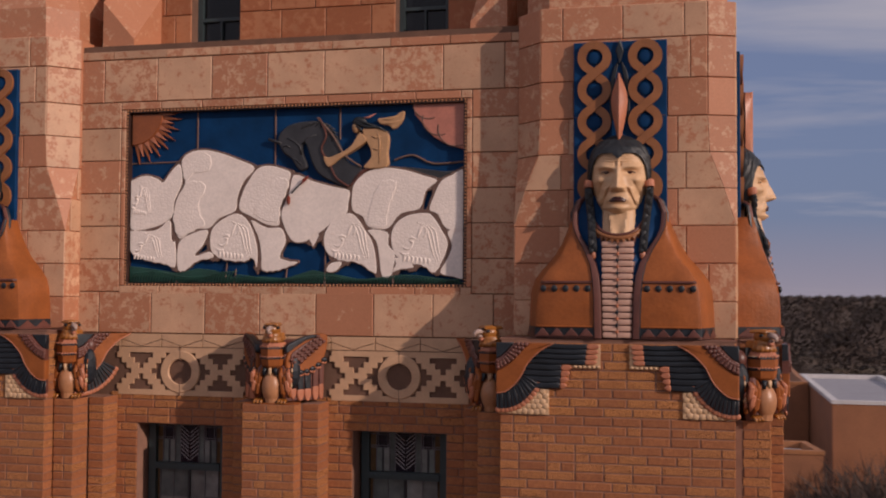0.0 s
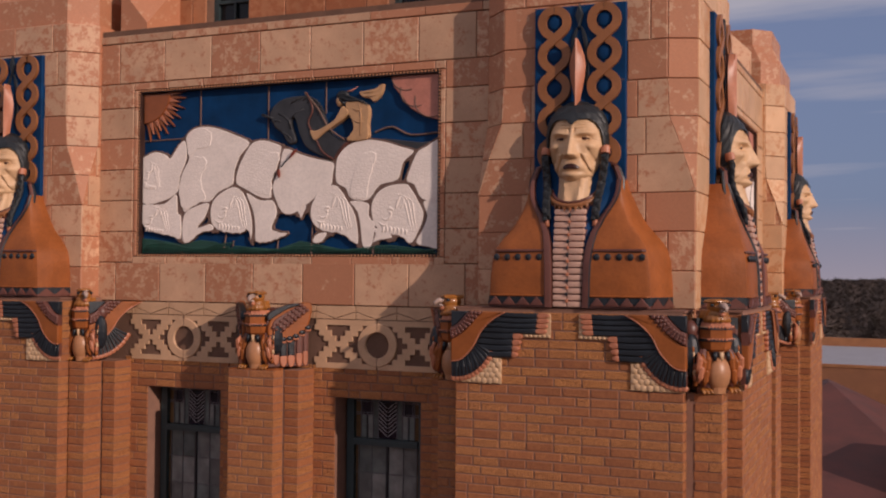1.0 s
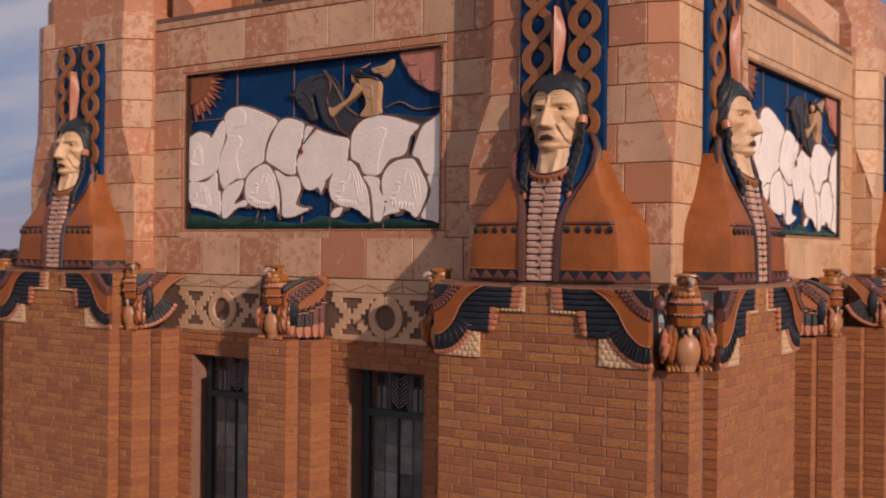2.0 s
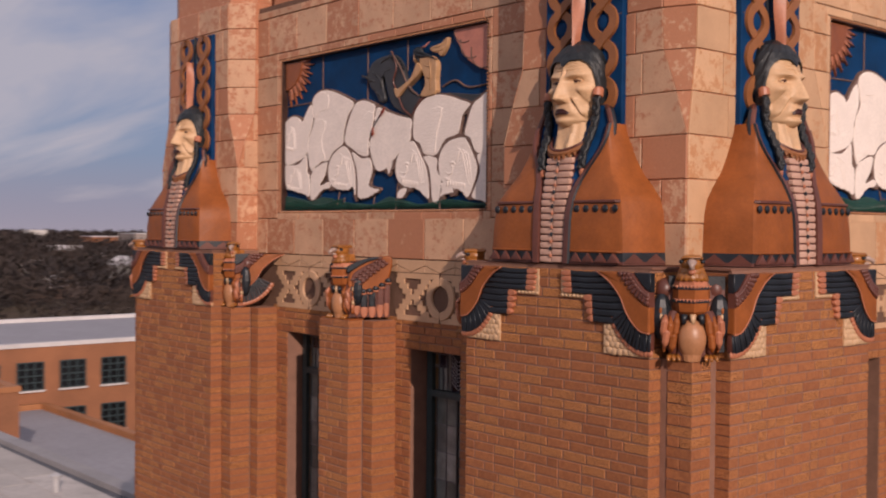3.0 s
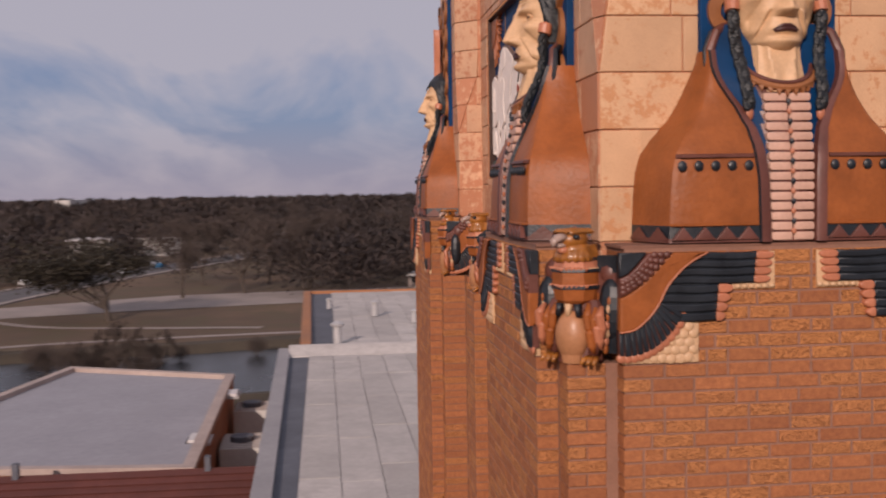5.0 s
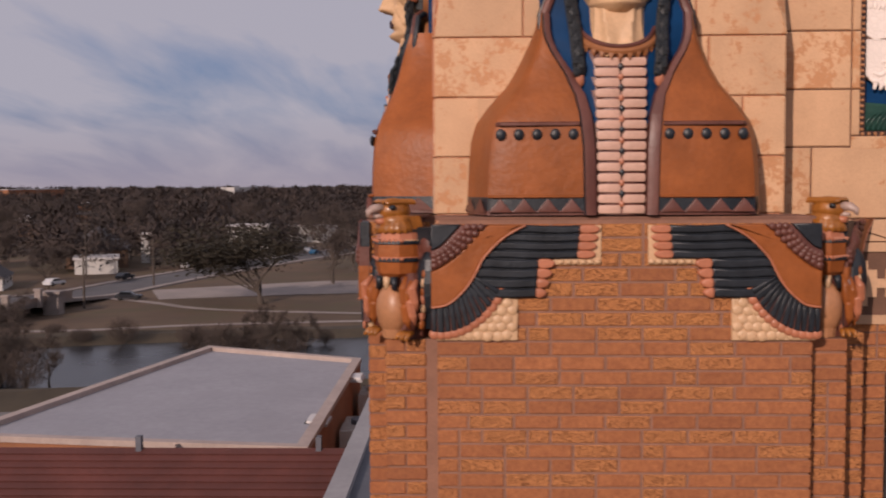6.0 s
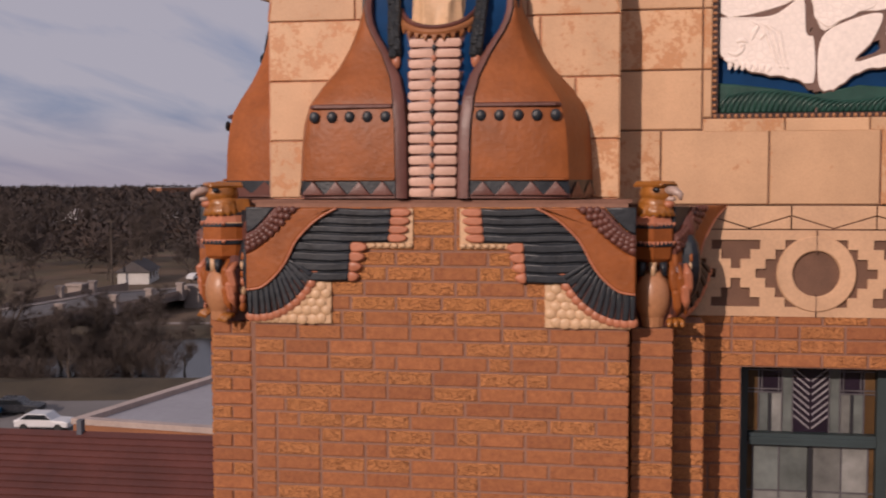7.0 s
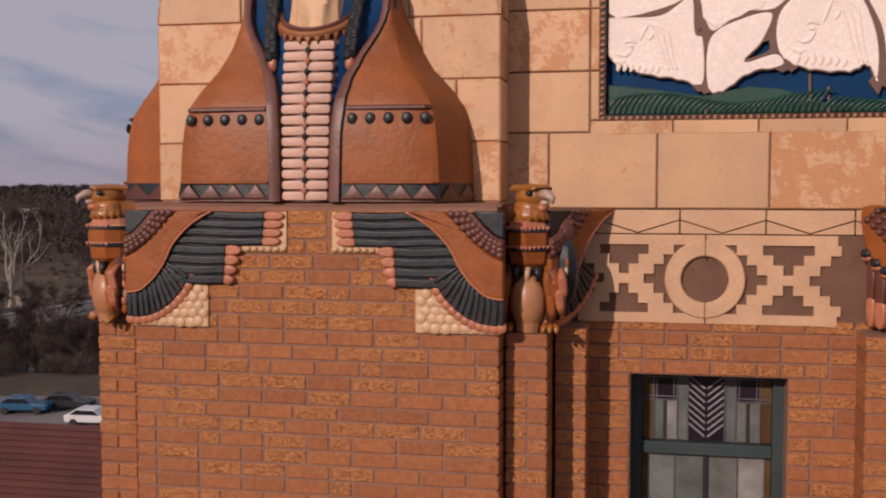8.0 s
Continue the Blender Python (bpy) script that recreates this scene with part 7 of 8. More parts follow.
M_MEMBRANE_BLUE = surface("blue_grey_roof", (0.31, 0.30, 0.325), 0.7, 0.10, 0.35, 3.0, 0.05, dirt=(0.28, 0.27, 0.29), dirt_at=(0.5, 0.75))
M_DARKROOF = surface("dark_roof_felt", (0.10, 0.105, 0.125), 0.8, 0.25, 0.6, 4.0, 0.1)
M_WHITEROOF = surface("white_roof_coping", (0.60, 0.57, 0.56), 0.7, 0.08, 0.5, 3.0, 0.0)
M_COPING = surface("orange_coping", (0.36, 0.15, 0.06), 0.7, 0.2, 0.8, 6.0, 0.1)
M_PALECOPING = surface("pale_pink_coping", (0.42, 0.33, 0.29), 0.7, 0.15, 0.8, 6.0, 0.1)
M_METALEDGE = surface("grey_metal_edge", (0.30, 0.28, 0.28), 0.6, 0.15, 0.8, 6.0, 0.1)
M_WALLBRICK = surface("far_brick_wall", (0.30, 0.125, 0.06), 0.85, 0.18, 0.5, 9.0, 0.0)
M_REDTILE = surface("red_roof_tile", (0.105, 0.031, 0.024), 0.75, 0.25, 0.5, 6.0, 0.1, rand=0.12)
M_BARK = surface("grey_bark", (0.080, 0.062, 0.050), 0.95, 0.3, 1.5, 12.0, 0.2)
M_PALEBARK = surface("pale_bark", (0.30, 0.26, 0.22), 0.9, 0.25, 1.5, 12.0, 0.2)
M_TWIG = surface("bare_twigs", (0.078, 0.058, 0.049), 0.95, 0.3, 0.4, 4.0, 0.0)
M_LEAF = surface("dry_dark_leaves", (0.038, 0.030, 0.018), 0.9, 0.4, 0.6, 4.0, 0.0)
M_WOODS = surface("bare_winter_woods", (0.064, 0.047, 0.042), 1.0, 0.45, 0.055, 0.30, 0.0, dirt=(0.100, 0.062, 0.042), dirt_at=(0.54, 0.74))
M_HOUSEWALL = surface("white_siding", (0.55, 0.53, 0.50), 0.8, 0.08, 0.4, 4.0, 0.0)
M_HOUSEBROWN = surface("brown_siding", (0.20, 0.12, 0.08), 0.8, 0.1, 0.4, 4.0, 0.0)
M_SHINGLE = surface("grey_shingles", (0.085, 0.075, 0.075), 0.9, 0.2, 0.6, 6.0, 0.0)
M_METAL = surface("galvanised_metal", (0.45, 0.44, 0.44), 0.45, 0.1, 2.0, 20.0, 0.0, metal=0.2)
M_CARBLUE = surface("blue_car_paint", (0.02, 0.09, 0.18), 0.25, 0.1, 1.0, 8.0, 0.0)
M_CARWHITE = surface("white_car_paint", (0.62, 0.62, 0.63), 0.3, 0.05, 1.0, 8.0, 0.0)
M_CARDARK = surface("dark_car_paint", (0.02, 0.022, 0.028), 0.25, 0.1, 1.0, 8.0, 0.0)
M_TYRE = surface("tyre_rubber", (0.02, 0.02, 0.02), 0.8, 0.2)


SPREAD = 1.045


def site(x, y):
    """A place of the surroundings, from the sheet they were drawn on to the ground."""
    if y > 45 and x > -15:
        a, x, y = radians(7.2), x + 0.5, y + 7.8
        return (1.05 * (x * math.cos(a) - y * math.sin(a)) - 0.5, 1.05 * (x * math.sin(a) + y * math.cos(a)) - 7.8)
    return SPREAD * x, SPREAD * y


def flat(name, pts, z, mat, label, category, drop=0.0):
    bm = bmesh.new()
    up = bm.faces.new([bm.verts.new((*site(x, y), z)) for x, y in pts])
    if drop:
        r = bmesh.ops.extrude_face_region(bm, geom=[up])
        for v in r["geom"]:
            if isinstance(v, bmesh.types.BMVert):
                v.co.z -= drop
    return struct(name, bm, [mat], Matrix(), label, category)


bm = bmesh.new()
rings = [0, 60, 130, 260, 520, 1000, 2000, 4500]
rng = random.Random(2)
prev = None
for r in rings:
    row = [bm.verts.new((r * math.cos(2 * math.pi * k / 48), r * math.sin(2 * math.pi * k / 48), GROUND)) for k in range(48)] if r else [bm.verts.new((0, 0, GROUND))]
    if prev:
        for k in range(48):
            if len(prev) == 1:
                bm.faces.new((prev[0], row[k], row[(k + 1) % 48]))
            else:
                bm.faces.new((prev[k], row[k], row[(k + 1) % 48], prev[(k + 1) % 48]))
    prev = row
struct("ground", bm, [M_GRASS], Matrix(), "brown winter grass reaching to the horizon", "ground")

near_bank = [(-60, -190), (-74, -130), (-84, -85), (-90, -52), (-95, -25), (-99, 0), (-106, 40), (-118, 90)]
far_bank = [(-92, -190), (-104, -130), (-114, -85), (-121, -52), (-128, -25), (-132, 0), (-138, 40), (-150, 90)]
water_line = smooth_line(near_bank, 4, False) + smooth_line(far_bank, 4, False)[::-1]
flat("water", water_line, GROUND + 0.05, M_WATER, "still grey river between grassy banks", "river")
for side, line, out in (("near", near_bank, 1), ("far", far_bank, -1)):
    bm = bmesh.new()
    ln = [site(x, y) for x, y in smooth_line(line, 5, False)]
    rows = []
    for x, y in ln:
        j = rng.uniform(-0.6, 0.6)
        rows.append([bm.verts.new(p) for p in ((x - 1.5 * out + j, y, GROUND + 0.0), (x + 1.2 * out + j, y, GROUND + 0.9), (x + 3.5 * out, y, GROUND + 1.1 + rng.uniform(-0.2, 0.2)), (x + 9 * out, y, GROUND - 0.05))])
    for a, b in zip(rows, rows[1:]):
        for i in range(3):
            bm.faces.new((a[i], a[i + 1], b[i + 1], b[i]))
    struct(f"ground_bank_{side}", bm, [M_BANK], Matrix(), "low earthen river bank with dry grass", "ground")


def ribbon(name, line, width, z, mat, label, category, h=0.0):
    bm = bmesh.new()
    rows = []
    line = [site(*p) for p in line]
    for i, p in enumerate(line):
        d = (Vector(line[min(i + 1, len(line) - 1)]) - Vector(line[max(i - 1, 0)])).normalized()
        n = Vector((-d.y, d.x)) * width / 2
        zz = z[i] if isinstance(z, list) else z
        rows.append([bm.verts.new((p[0] + s * n.x, p[1] + s * n.y, zz)) for s in (-1, 1)])
    for a, b in zip(rows, rows[1:]):
        bm.faces.new((a[0], a[1], b[1], b[0]))
    if h:
        r = bmesh.ops.extrude_face_region(bm, geom=bm.faces[:])
        for v in r["geom"]:
            if isinstance(v, bmesh.types.BMVert):
                v.co.z -= h
    return struct(name, bm, [mat], Matrix(), label, category)


road_line = smooth_line([(-20, -112), (-55, -96), (-86, -84), (-110, -76), (-133, -72), (-150, -70), (-175, -68), (-215, -61), (-270, -46), (-360, -14), (-520, 40)], 4, False)
road_z = [GROUND + (2.2 if -150 < p[0] < -60 else max(0.12, 2.2 - 0.07 * max(0, -150 - p[0]))) for p in road_line]
ribbon("road", road_line, 11.0, road_z, M_ASPHALT, "two-lane asphalt road that crosses the river", "road", 0.6)
for off in (-6.4, 6.4):
    side_line = []
    for i, p in enumerate(road_line):
        d = (Vector(road_line[min(i + 1, len(road_line) - 1)]) - Vector(road_line[max(i - 1, 0)])).normalized()
        side_line.append((p[0] - d.y * off, p[1] + d.x * off))
    ribbon(f"pavement_{1 if off < 0 else 2}", side_line, 1.8, [z + 0.15 for z in road_z], M_CONCRETE, "pale concrete footway beside the road", "pavement", 0.5)
bridge = thing("bridge", "low concrete road bridge with pale pillars along its parapet", "bridge", Matrix(), kind="structure")
for i, p in enumerate(road_line):
    if -160 < p[0] < -60 and i % 2 == 0:
        d = (Vector(road_line[i + 1]) - Vector(road_line[i - 1])).normalized()
        for off in (-7.3, 7.3):
            bm = bmesh.new()
            x, y = site(p[0] - d.y * off, p[1] + d.x * off)
            box(bm, x - 0.45, x + 0.45, y - 0.45, y + 0.45, GROUND + 1.5, GROUND + 4.0)
            box(bm, x - 0.6, x + 0.6, y - 0.6, y + 0.6, GROUND + 4.0, GROUND + 4.3)
            part("pillar", bm, M_CONCRETE, bridge)
bm = bmesh.new()
for i, (p, q) in enumerate(zip(road_line, road_line[1:])):
    if -158 < p[0] < -62:
        d = (Vector(q) - Vector(p))
        for off in (-7.3, 7.3):
            n = Vector((-d.y, d.x)).normalized() * off
            a, b = Vector(p) + n, Vector(q) + n
            v = [bm.verts.new((*site(c.x, c.y), z)) for c in (a, b) for z in (GROUND + 1.6, GROUND + 3.0)]
            bm.faces.new((v[0], v[2], v[3], v[1]))
bmesh.ops.solidify(bm, geom=bm.faces[:], thickness=0.25)
part("parapet", bm, M_CONCRETE, bridge, "pale concrete parapet")
for x, y in (site(-153, -81), site(-153, -62)):
    bm = bmesh.new()
    box(bm, x - 1.2, x + 1.2, y - 1.2, y + 1.2, GROUND, GROUND + 3.2)
    box(bm, x - 1.5, x + 1.5, y - 1.5, y + 1.5, GROUND + 3.2, GROUND + 3.6)
    part("end_block", bm, M_CONCRETE, bridge)

ribbon("pavement_3", smooth_line([(-132, -110), (-134, -58), (-141, -35), (-146, -3), (-150, 40)], 4, False), 2.0, GROUND + 0.06, M_CONCRETE, "pale footpath along the river", "footpath")
ribbon("pavement_4", smooth_line([(-178, -66), (-168, -52), (-158, -39), (-152, -10)], 4, False), 2.0, GROUND + 0.07, M_CONCRETE, "pale footpath in the park", "footpath")
flat("pavement_5", [(-172, -52), (-188, -58), (-205, -30), (-212, 20), (-196, 22), (-186, -2), (-180, -30)], GROUND + 0.08, M_CONCRETE, "pale concrete car park by the trees", "car park")
flat("pavement_6", [(-62, -110), (-82, -85), (-88, -55), (-90, -38), (-62, -20), (-58, -60)], GROUND + 0.08, M_CARPARK, "grey asphalt car park by the river", "car park")

# ---- the school's wings ----


def flat_roof(name, pts, z, roof, wall, base, label, coping=M_COPING, rim=0.35, low=GROUND):
    """A building with a flat roof and a raised rim: outline pts, counter-clockwise."""
    ob = thing(name, label, "building", Matrix())
    bm = bmesh.new()
    f = bm.faces.new([bm.verts.new((x, y, z - rim)) for x, y in inset(pts, 0.3)])
    part("roof_sheet", bm, roof, ob)
    bm = bmesh.new()
    n = len(pts)
    ins = inset(pts, 0.35)
    o0 = [bm.verts.new((x, y, low)) for x, y in pts]
    o1 = [bm.verts.new((x, y, z)) for x, y in pts]
    i1 = [bm.verts.new((x, y, z)) for x, y in ins]
    i0 = [bm.verts.new((x, y, z - rim - 0.3)) for x, y in ins]
    for i in range(n):
        j = (i + 1) % n
        for q in ((o0[i], o0[j], o1[j], o1[i]), (o1[i], o1[j], i1[j], i1[i]), (i1[i], i1[j], i0[j], i0[i])):
            bm.faces.new(q)
    part("wall", bm, wall, ob)
    bm = bmesh.new()
    a, b = inset(pts, -0.06), inset(pts, 0.42)
    rows = [[bm.verts.new((x, y, zz)) for x, y in p] for p, zz in ((a, z - 0.18), (a, z + 0.06), (b, z + 0.06), (b, z - rim))]
    for r0, r1 in zip(rows, rows[1:]):
        for i in range(n):
            bm.faces.new((r0[i], r0[(i + 1) % n], r1[(i + 1) % n], r1[i]))
    part("coping", bm, coping, ob)
    return ob


W1 = flat_roof("school_wing", [(-42.6, -3.0), (-7.9, -2.6), (-7.9, 7.3), (-42.6, 6.9)], -6.0, M_DARKROOF, M_WALLBRICK, 0, "flat-roofed school wing with grey membrane roof beside the tower", M_METALEDGE, 0.10)
W2 = flat_roof("school_wing", [(-70.5, -2.4), (-42.7, -2.1), (-42.7, 11.3), (-70.5, 11.3)], -6.05, M_DARKROOF, M_WALLBRICK, 0, "farther school wing with grey membrane roof and orange coping", M_COPING, 0.12)
rng = random.Random(12)
for ob, x0, x1, y0, y1, z, y_gutter in ((W1, -41.0, -8.3, -1.75, 6.5, -6.085, -1.75), (W2, -70.2, -43.0, -0.6, 11.0, -6.135, -0.6)):
    y = y_gutter
    row = 0
    while y < y1 - 0.2:
        w = min(1.02, y1 - y)
        x = x0 + rng.uniform(0, 3)
        xs = [x0] + [q for q in even(x, x1 - 1, 4.6)] + [x1]
        for a, b in zip(xs, xs[1:]):
            if b - a < 0.2:
                continue
            me = piece_mesh(b - a - 0.045, w - 0.02, 0.02, 0.004, M_MEMBRANE, "membrane_sheet")
            q = new("membrane_sheet", me)
            q.parent = ob
            q.matrix_basis = pose((a + b) / 2, y + w / 2, z + 0.02 + rng.uniform(0, 0.008), -90, 0, 0)
        y += 1.02
        row += 1
# low cross wall and roof vents
bm = bmesh.new()
kerb = [(-42.9, -6.4), (-40.9, -6.10), (-40.95, -6.05), (-42.0, -5.80), (-42.35, -5.76), (-42.7, -5.82), (-42.9, -6.1)]
lo, hi = ([bm.verts.new((x, y, z)) for x, z in kerb] for y in (-2.6, 6.6))
bm.faces.new(lo), bm.faces.new(hi)
for i in range(len(kerb)):
    j = (i + 1) % len(kerb)
    bm.faces.new((lo[i], lo[j], hi[j], hi[i]))
part("cross_kerb", bm, M_MEMBRANE, W2, "low membrane-clad kerb across the roof")


def vent(x, y, z, r, h):
    ob = thing("roof_vent", "small metal roof vent with a round cap", "roof vent", pose(x, y, z), "vents on the flat roofs")
    bm = bmesh.new()
    tube(bm, [(0, 0, 0), (0, 0, h)], r, 12)
    part("pipe", bm, M_METAL, ob)
    bm = bmesh.new()
    tube(bm, [(0, 0, h), (0, 0, h + r * 0.5), (0, 0, h + r * 1.2)], [r * 1.5, r * 1.6, r * 0.3], 12)
    part("cap", bm, M_METAL, ob)


for x, y, r, h in ((-46.1, 7.0, 0.28, 0.75), (-42.3, 6.9, 0.33, 0.80), (-44.6, -0.5, 0.28, 0.80), (-55.1, 1.7, 0.25, 0.70), (-51.7, 3.6, 0.20, 0.55), (-61.6, 6.6, 0.20, 0.50), (-56.9, 8.5, 0.16, 0.40), (-59.5, -0.8, 0.18, 0.50), (-53.3, 7.0, 0.12, 0.30), (-43.4, 8.7, 0.14, 0.40), (-23.8, 5.5, 0.14, 0.4)):
    vent(x, y, -6.07, r * 0.7, h)

N2 = flat_roof("school_wing", [(-76.0, 11.5), (-58.8, 11.5), (-58.8, 62), (-76.0, 62)], -6.0, M_MEMBRANE_BLUE, M_WALLBRICK, 0, "long orange brick school wing with rows of dark windows", M_WHITEROOF, 0.2)


def wall_windows(ob, spots, facing):
    """Gridded dark windows on a wall; spots: (x, y, z, width, height); facing: turn about z."""
    for x, y, z, w, h in spots:
        win = new("window", None)
        win.parent = ob
        win.matrix_basis = pose(x, y, z, 0, 0, facing)
        bm = bmesh.new()
        box(bm, -w / 2, w / 2, -0.02, 0.06, -h / 2, h / 2)
        part("pane", bm, M_DARKGLASS, win)
        bm = bmesh.new()
        for k in range(4):
            xx = -w / 2 + w * k / 3
            box(bm, xx - 0.04, xx + 0.04, -0.08, 0.02, -h / 2, h / 2)
        for k in range(5):
            zz = -h / 2 + h * k / 4
            box(bm, -w / 2, w / 2, -0.07, 0.02, zz - 0.035, zz + 0.035)
        part("frame", bm, M_FRAME, win)
        bm = bmesh.new()
        box(bm, -w / 2 - 0.1, w / 2 + 0.1, -0.14, 0.02, -h / 2 - 0.15, -h / 2 - 0.05)
        part("sill", bm, M_WHITEROOF, win)


wall_windows(N2, [(-58.8, 15.15 + 2.5 * k, z, 1.5, 1.55) for k in range(14) for z in (-7.83, -10.6, -13.4)], 90)
flat_roof("school_wing", [(-58.4, 11.6), (-24, 7.6), (-24, 18.6), (-58.4, 18.4)], -9.4, M_MEMBRANE_BLUE, M_WALLBRICK, 0, "low school roof with stained blue-grey membrane", M_COPING, 0.25)
flat_roof("flat_roof_building", [(-37.5, -20.6), (-35.6, -6.0), (-56.3, -6.2), (-61.0, -16.0)], -9.3, M_MEMBRANE_BLUE, M_WALLBRICK, 0, "brick building with a pale blue-grey flat roof and low rim", M_PALECOPING, 0.18)
flat_roof("service_roof", [(-60, -5.8), (-31, -5.6), (-31, -3.2), (-60, -3.2)], -12.4, M_DARKROOF, M_WALLBRICK, 0, "low dark service roof between two buildings", M_COPING, 0.2)


def cooling_unit(x, y, z, w, d, h):
    ob = thing("cooling_unit", "beige rooftop cooling unit with ribbed sides", "cooling unit", pose(x, y, z), "cooling units on the service roof")
    bm = bmesh.new()
    box(bm, -w / 2, w / 2, -d / 2, d / 2, 0.25, h)
    part("casing", bm, M_HOUSEWALL, ob)
    bm = bmesh.new()
    for k in range(9):
        xx = -w / 2 + w * (k + 0.5) / 9
        box(bm, xx - 0.03, xx + 0.03, -d / 2 - 0.03, d / 2 + 0.03, 0.35, h + 0.03)
    part("rib", bm, M_CONCRETE, ob, kind="stuff")
    bm = bmesh.new()
    tube(bm, [(0, 0, h), (0, 0, h + 0.25)], min(w, d) * 0.3, 14)
    part("fan_housing", bm, M_DARKROOF, ob)
    bm = bmesh.new()
    box(bm, -w / 2, w / 2, -d / 2 + 0.1, d / 2 - 0.1, 0.0, 0.25)
    part("base", bm, M_DARKROOF, ob)


cooling_unit(-53.3, -5.0, -12.4, 2.6, 1.7, 1.9)
cooling_unit(-46.1, -5.0, -12.4, 3.2, 1.8, 1.7)
cooling_unit(-56.7, -3.9, -12.4, 1.5, 1.0, 1.3)
for x, y in ((-41.3, -6.4), (-51.5, -6.0)):
    ob = thing("roof_hatch", "small pale roof hatch on the flat roof", "roof hatch", pose(x, y, -9.58))
    bm = bmesh.new()
    box(bm, -0.7, 0.7, -0.4, 0.4, 0, 0.22)
    part("lid", bm, M_WHITEROOF, ob)
    bm = bmesh.new()
    box(bm, -0.8, 0.8, -0.5, 0.5, -0.02, 0.10)
    part("kerb", bm, M_METAL, ob)


def tiled_roof(name, a, b, fall, run, label):
    """A slope of tiles from the ridge a-b downwards: fall and run in metres, run as a vector in plan."""
    ob = thing(name, label, "roof", Matrix(), kind="structure")
    a, b, run = Vector(a), Vector(b), Vector(run)
    down = Vector((run.x, run.y, -fall))
    ln = down.length
    rows = int(ln / 0.33)
    nrm = (b - a).cross(down).normalized()
    if nrm.z < 0:
        nrm = -nrm
    bm = bmesh.new()
    v = [bm.verts.new(p) for p in (a, b, b + down, a + down)]
    w = [bm.verts.new(p - nrm * 0.3) for p in (a, b, b + down, a + down)]
    bm.faces.new(v)
    bm.faces.new(w[::-1])
    for i in range(4):
        bm.faces.new((v[i], v[(i + 1) % 4], w[(i + 1) % 4], w[i]))
    part("deck", bm, M_REDTILE, ob)
    for k in range(rows):
        p0, p1 = a + down * (k / rows), a + down * ((k + 1.12) / rows)
        q0, q1 = b + down * (k / rows), b + down * ((k + 1.12) / rows)
        bm = bmesh.new()
        v = [bm.verts.new(p) for p in (p0 + nrm * 0.012, q0 + nrm * 0.012, q1 + nrm * 0.075, p1 + nrm * 0.075, p1 + nrm * 0.01, q1 + nrm * 0.01)]
        bm.faces.new((v[0], v[1], v[2], v[3]))
        bm.faces.new((v[3], v[2], v[5], v[4]))
        part("tile_row", bm, M_REDTILE, ob)
    return ob


RED = tiled_roof("roof_red", (-34.4, -62, -9.05), (-34.2, -3.1, -8.95), 8.5, (14, 0, 0), "red-brown tiled roof below the tower")
for k in range(9):
    bm = bmesh.new()
    box(bm, -34.3, -34.0, -58.2 + 6.6 * k, -58.0 + 6.6 * k, -9.2, -8.5)
    part("post", bm, M_DARKROOF, RED)

# buildings beyond the east face
flat_roof("brick_building", [(-40, 90), (8.0, 87), (8.0, 128), (-40, 131)], -6.55, M_MEMBRANE_BLUE, M_WALLBRICK, 0, "large brown brick building with a pale flat roof", M_COPING, 0.9)
flat_roof("brick_building", [(8.1, 71), (15.0, 71), (15.0, 96), (8.1, 96)], -6.5, M_MEMBRANE_BLUE, M_WALLBRICK, 0, "brick building with a pale flat roof and rim", M_WHITEROOF, 0.3)
flat_roof("brick_building", [(15.1, 71), (34, 71), (34, 78), (28, 84), (21.5, 89), (15.1, 92)], -6.5, M_MEMBRANE_BLUE, M_WALLBRICK, 0, "brick building with a curved pale flat roof", M_WHITEROOF, 0.3)
flat_roof("low_annexe", [(0.5, 66), (7.0, 66), (6.3, 70.7), (0.5, 70.7)], -9.3, M_WHITEROOF, M_WALLBRICK, 0, "low brick annexe with a white flat roof", M_COPING, 0.4)
hip = thing("roof_hip", "mauve-red hipped roof between the brick buildings", "roof", Matrix(), kind="structure")
bm = bmesh.new()
v = [bm.verts.new((*site(x, y), z)) for x, y, z in ((6.0, 76.5, -7.3), (6.0, 79, -7.3), (-14, 50, -17.5), (17.5, 50, -17.5), (20, 81, -14), (-10, 81, -14))]
for q in ((0, 2, 3), (0, 3, 4, 1), (0, 1, 5, 2)):
    bm.faces.new([v[i] for i in q])
part("deck", bm, M_REDTILE, hip)

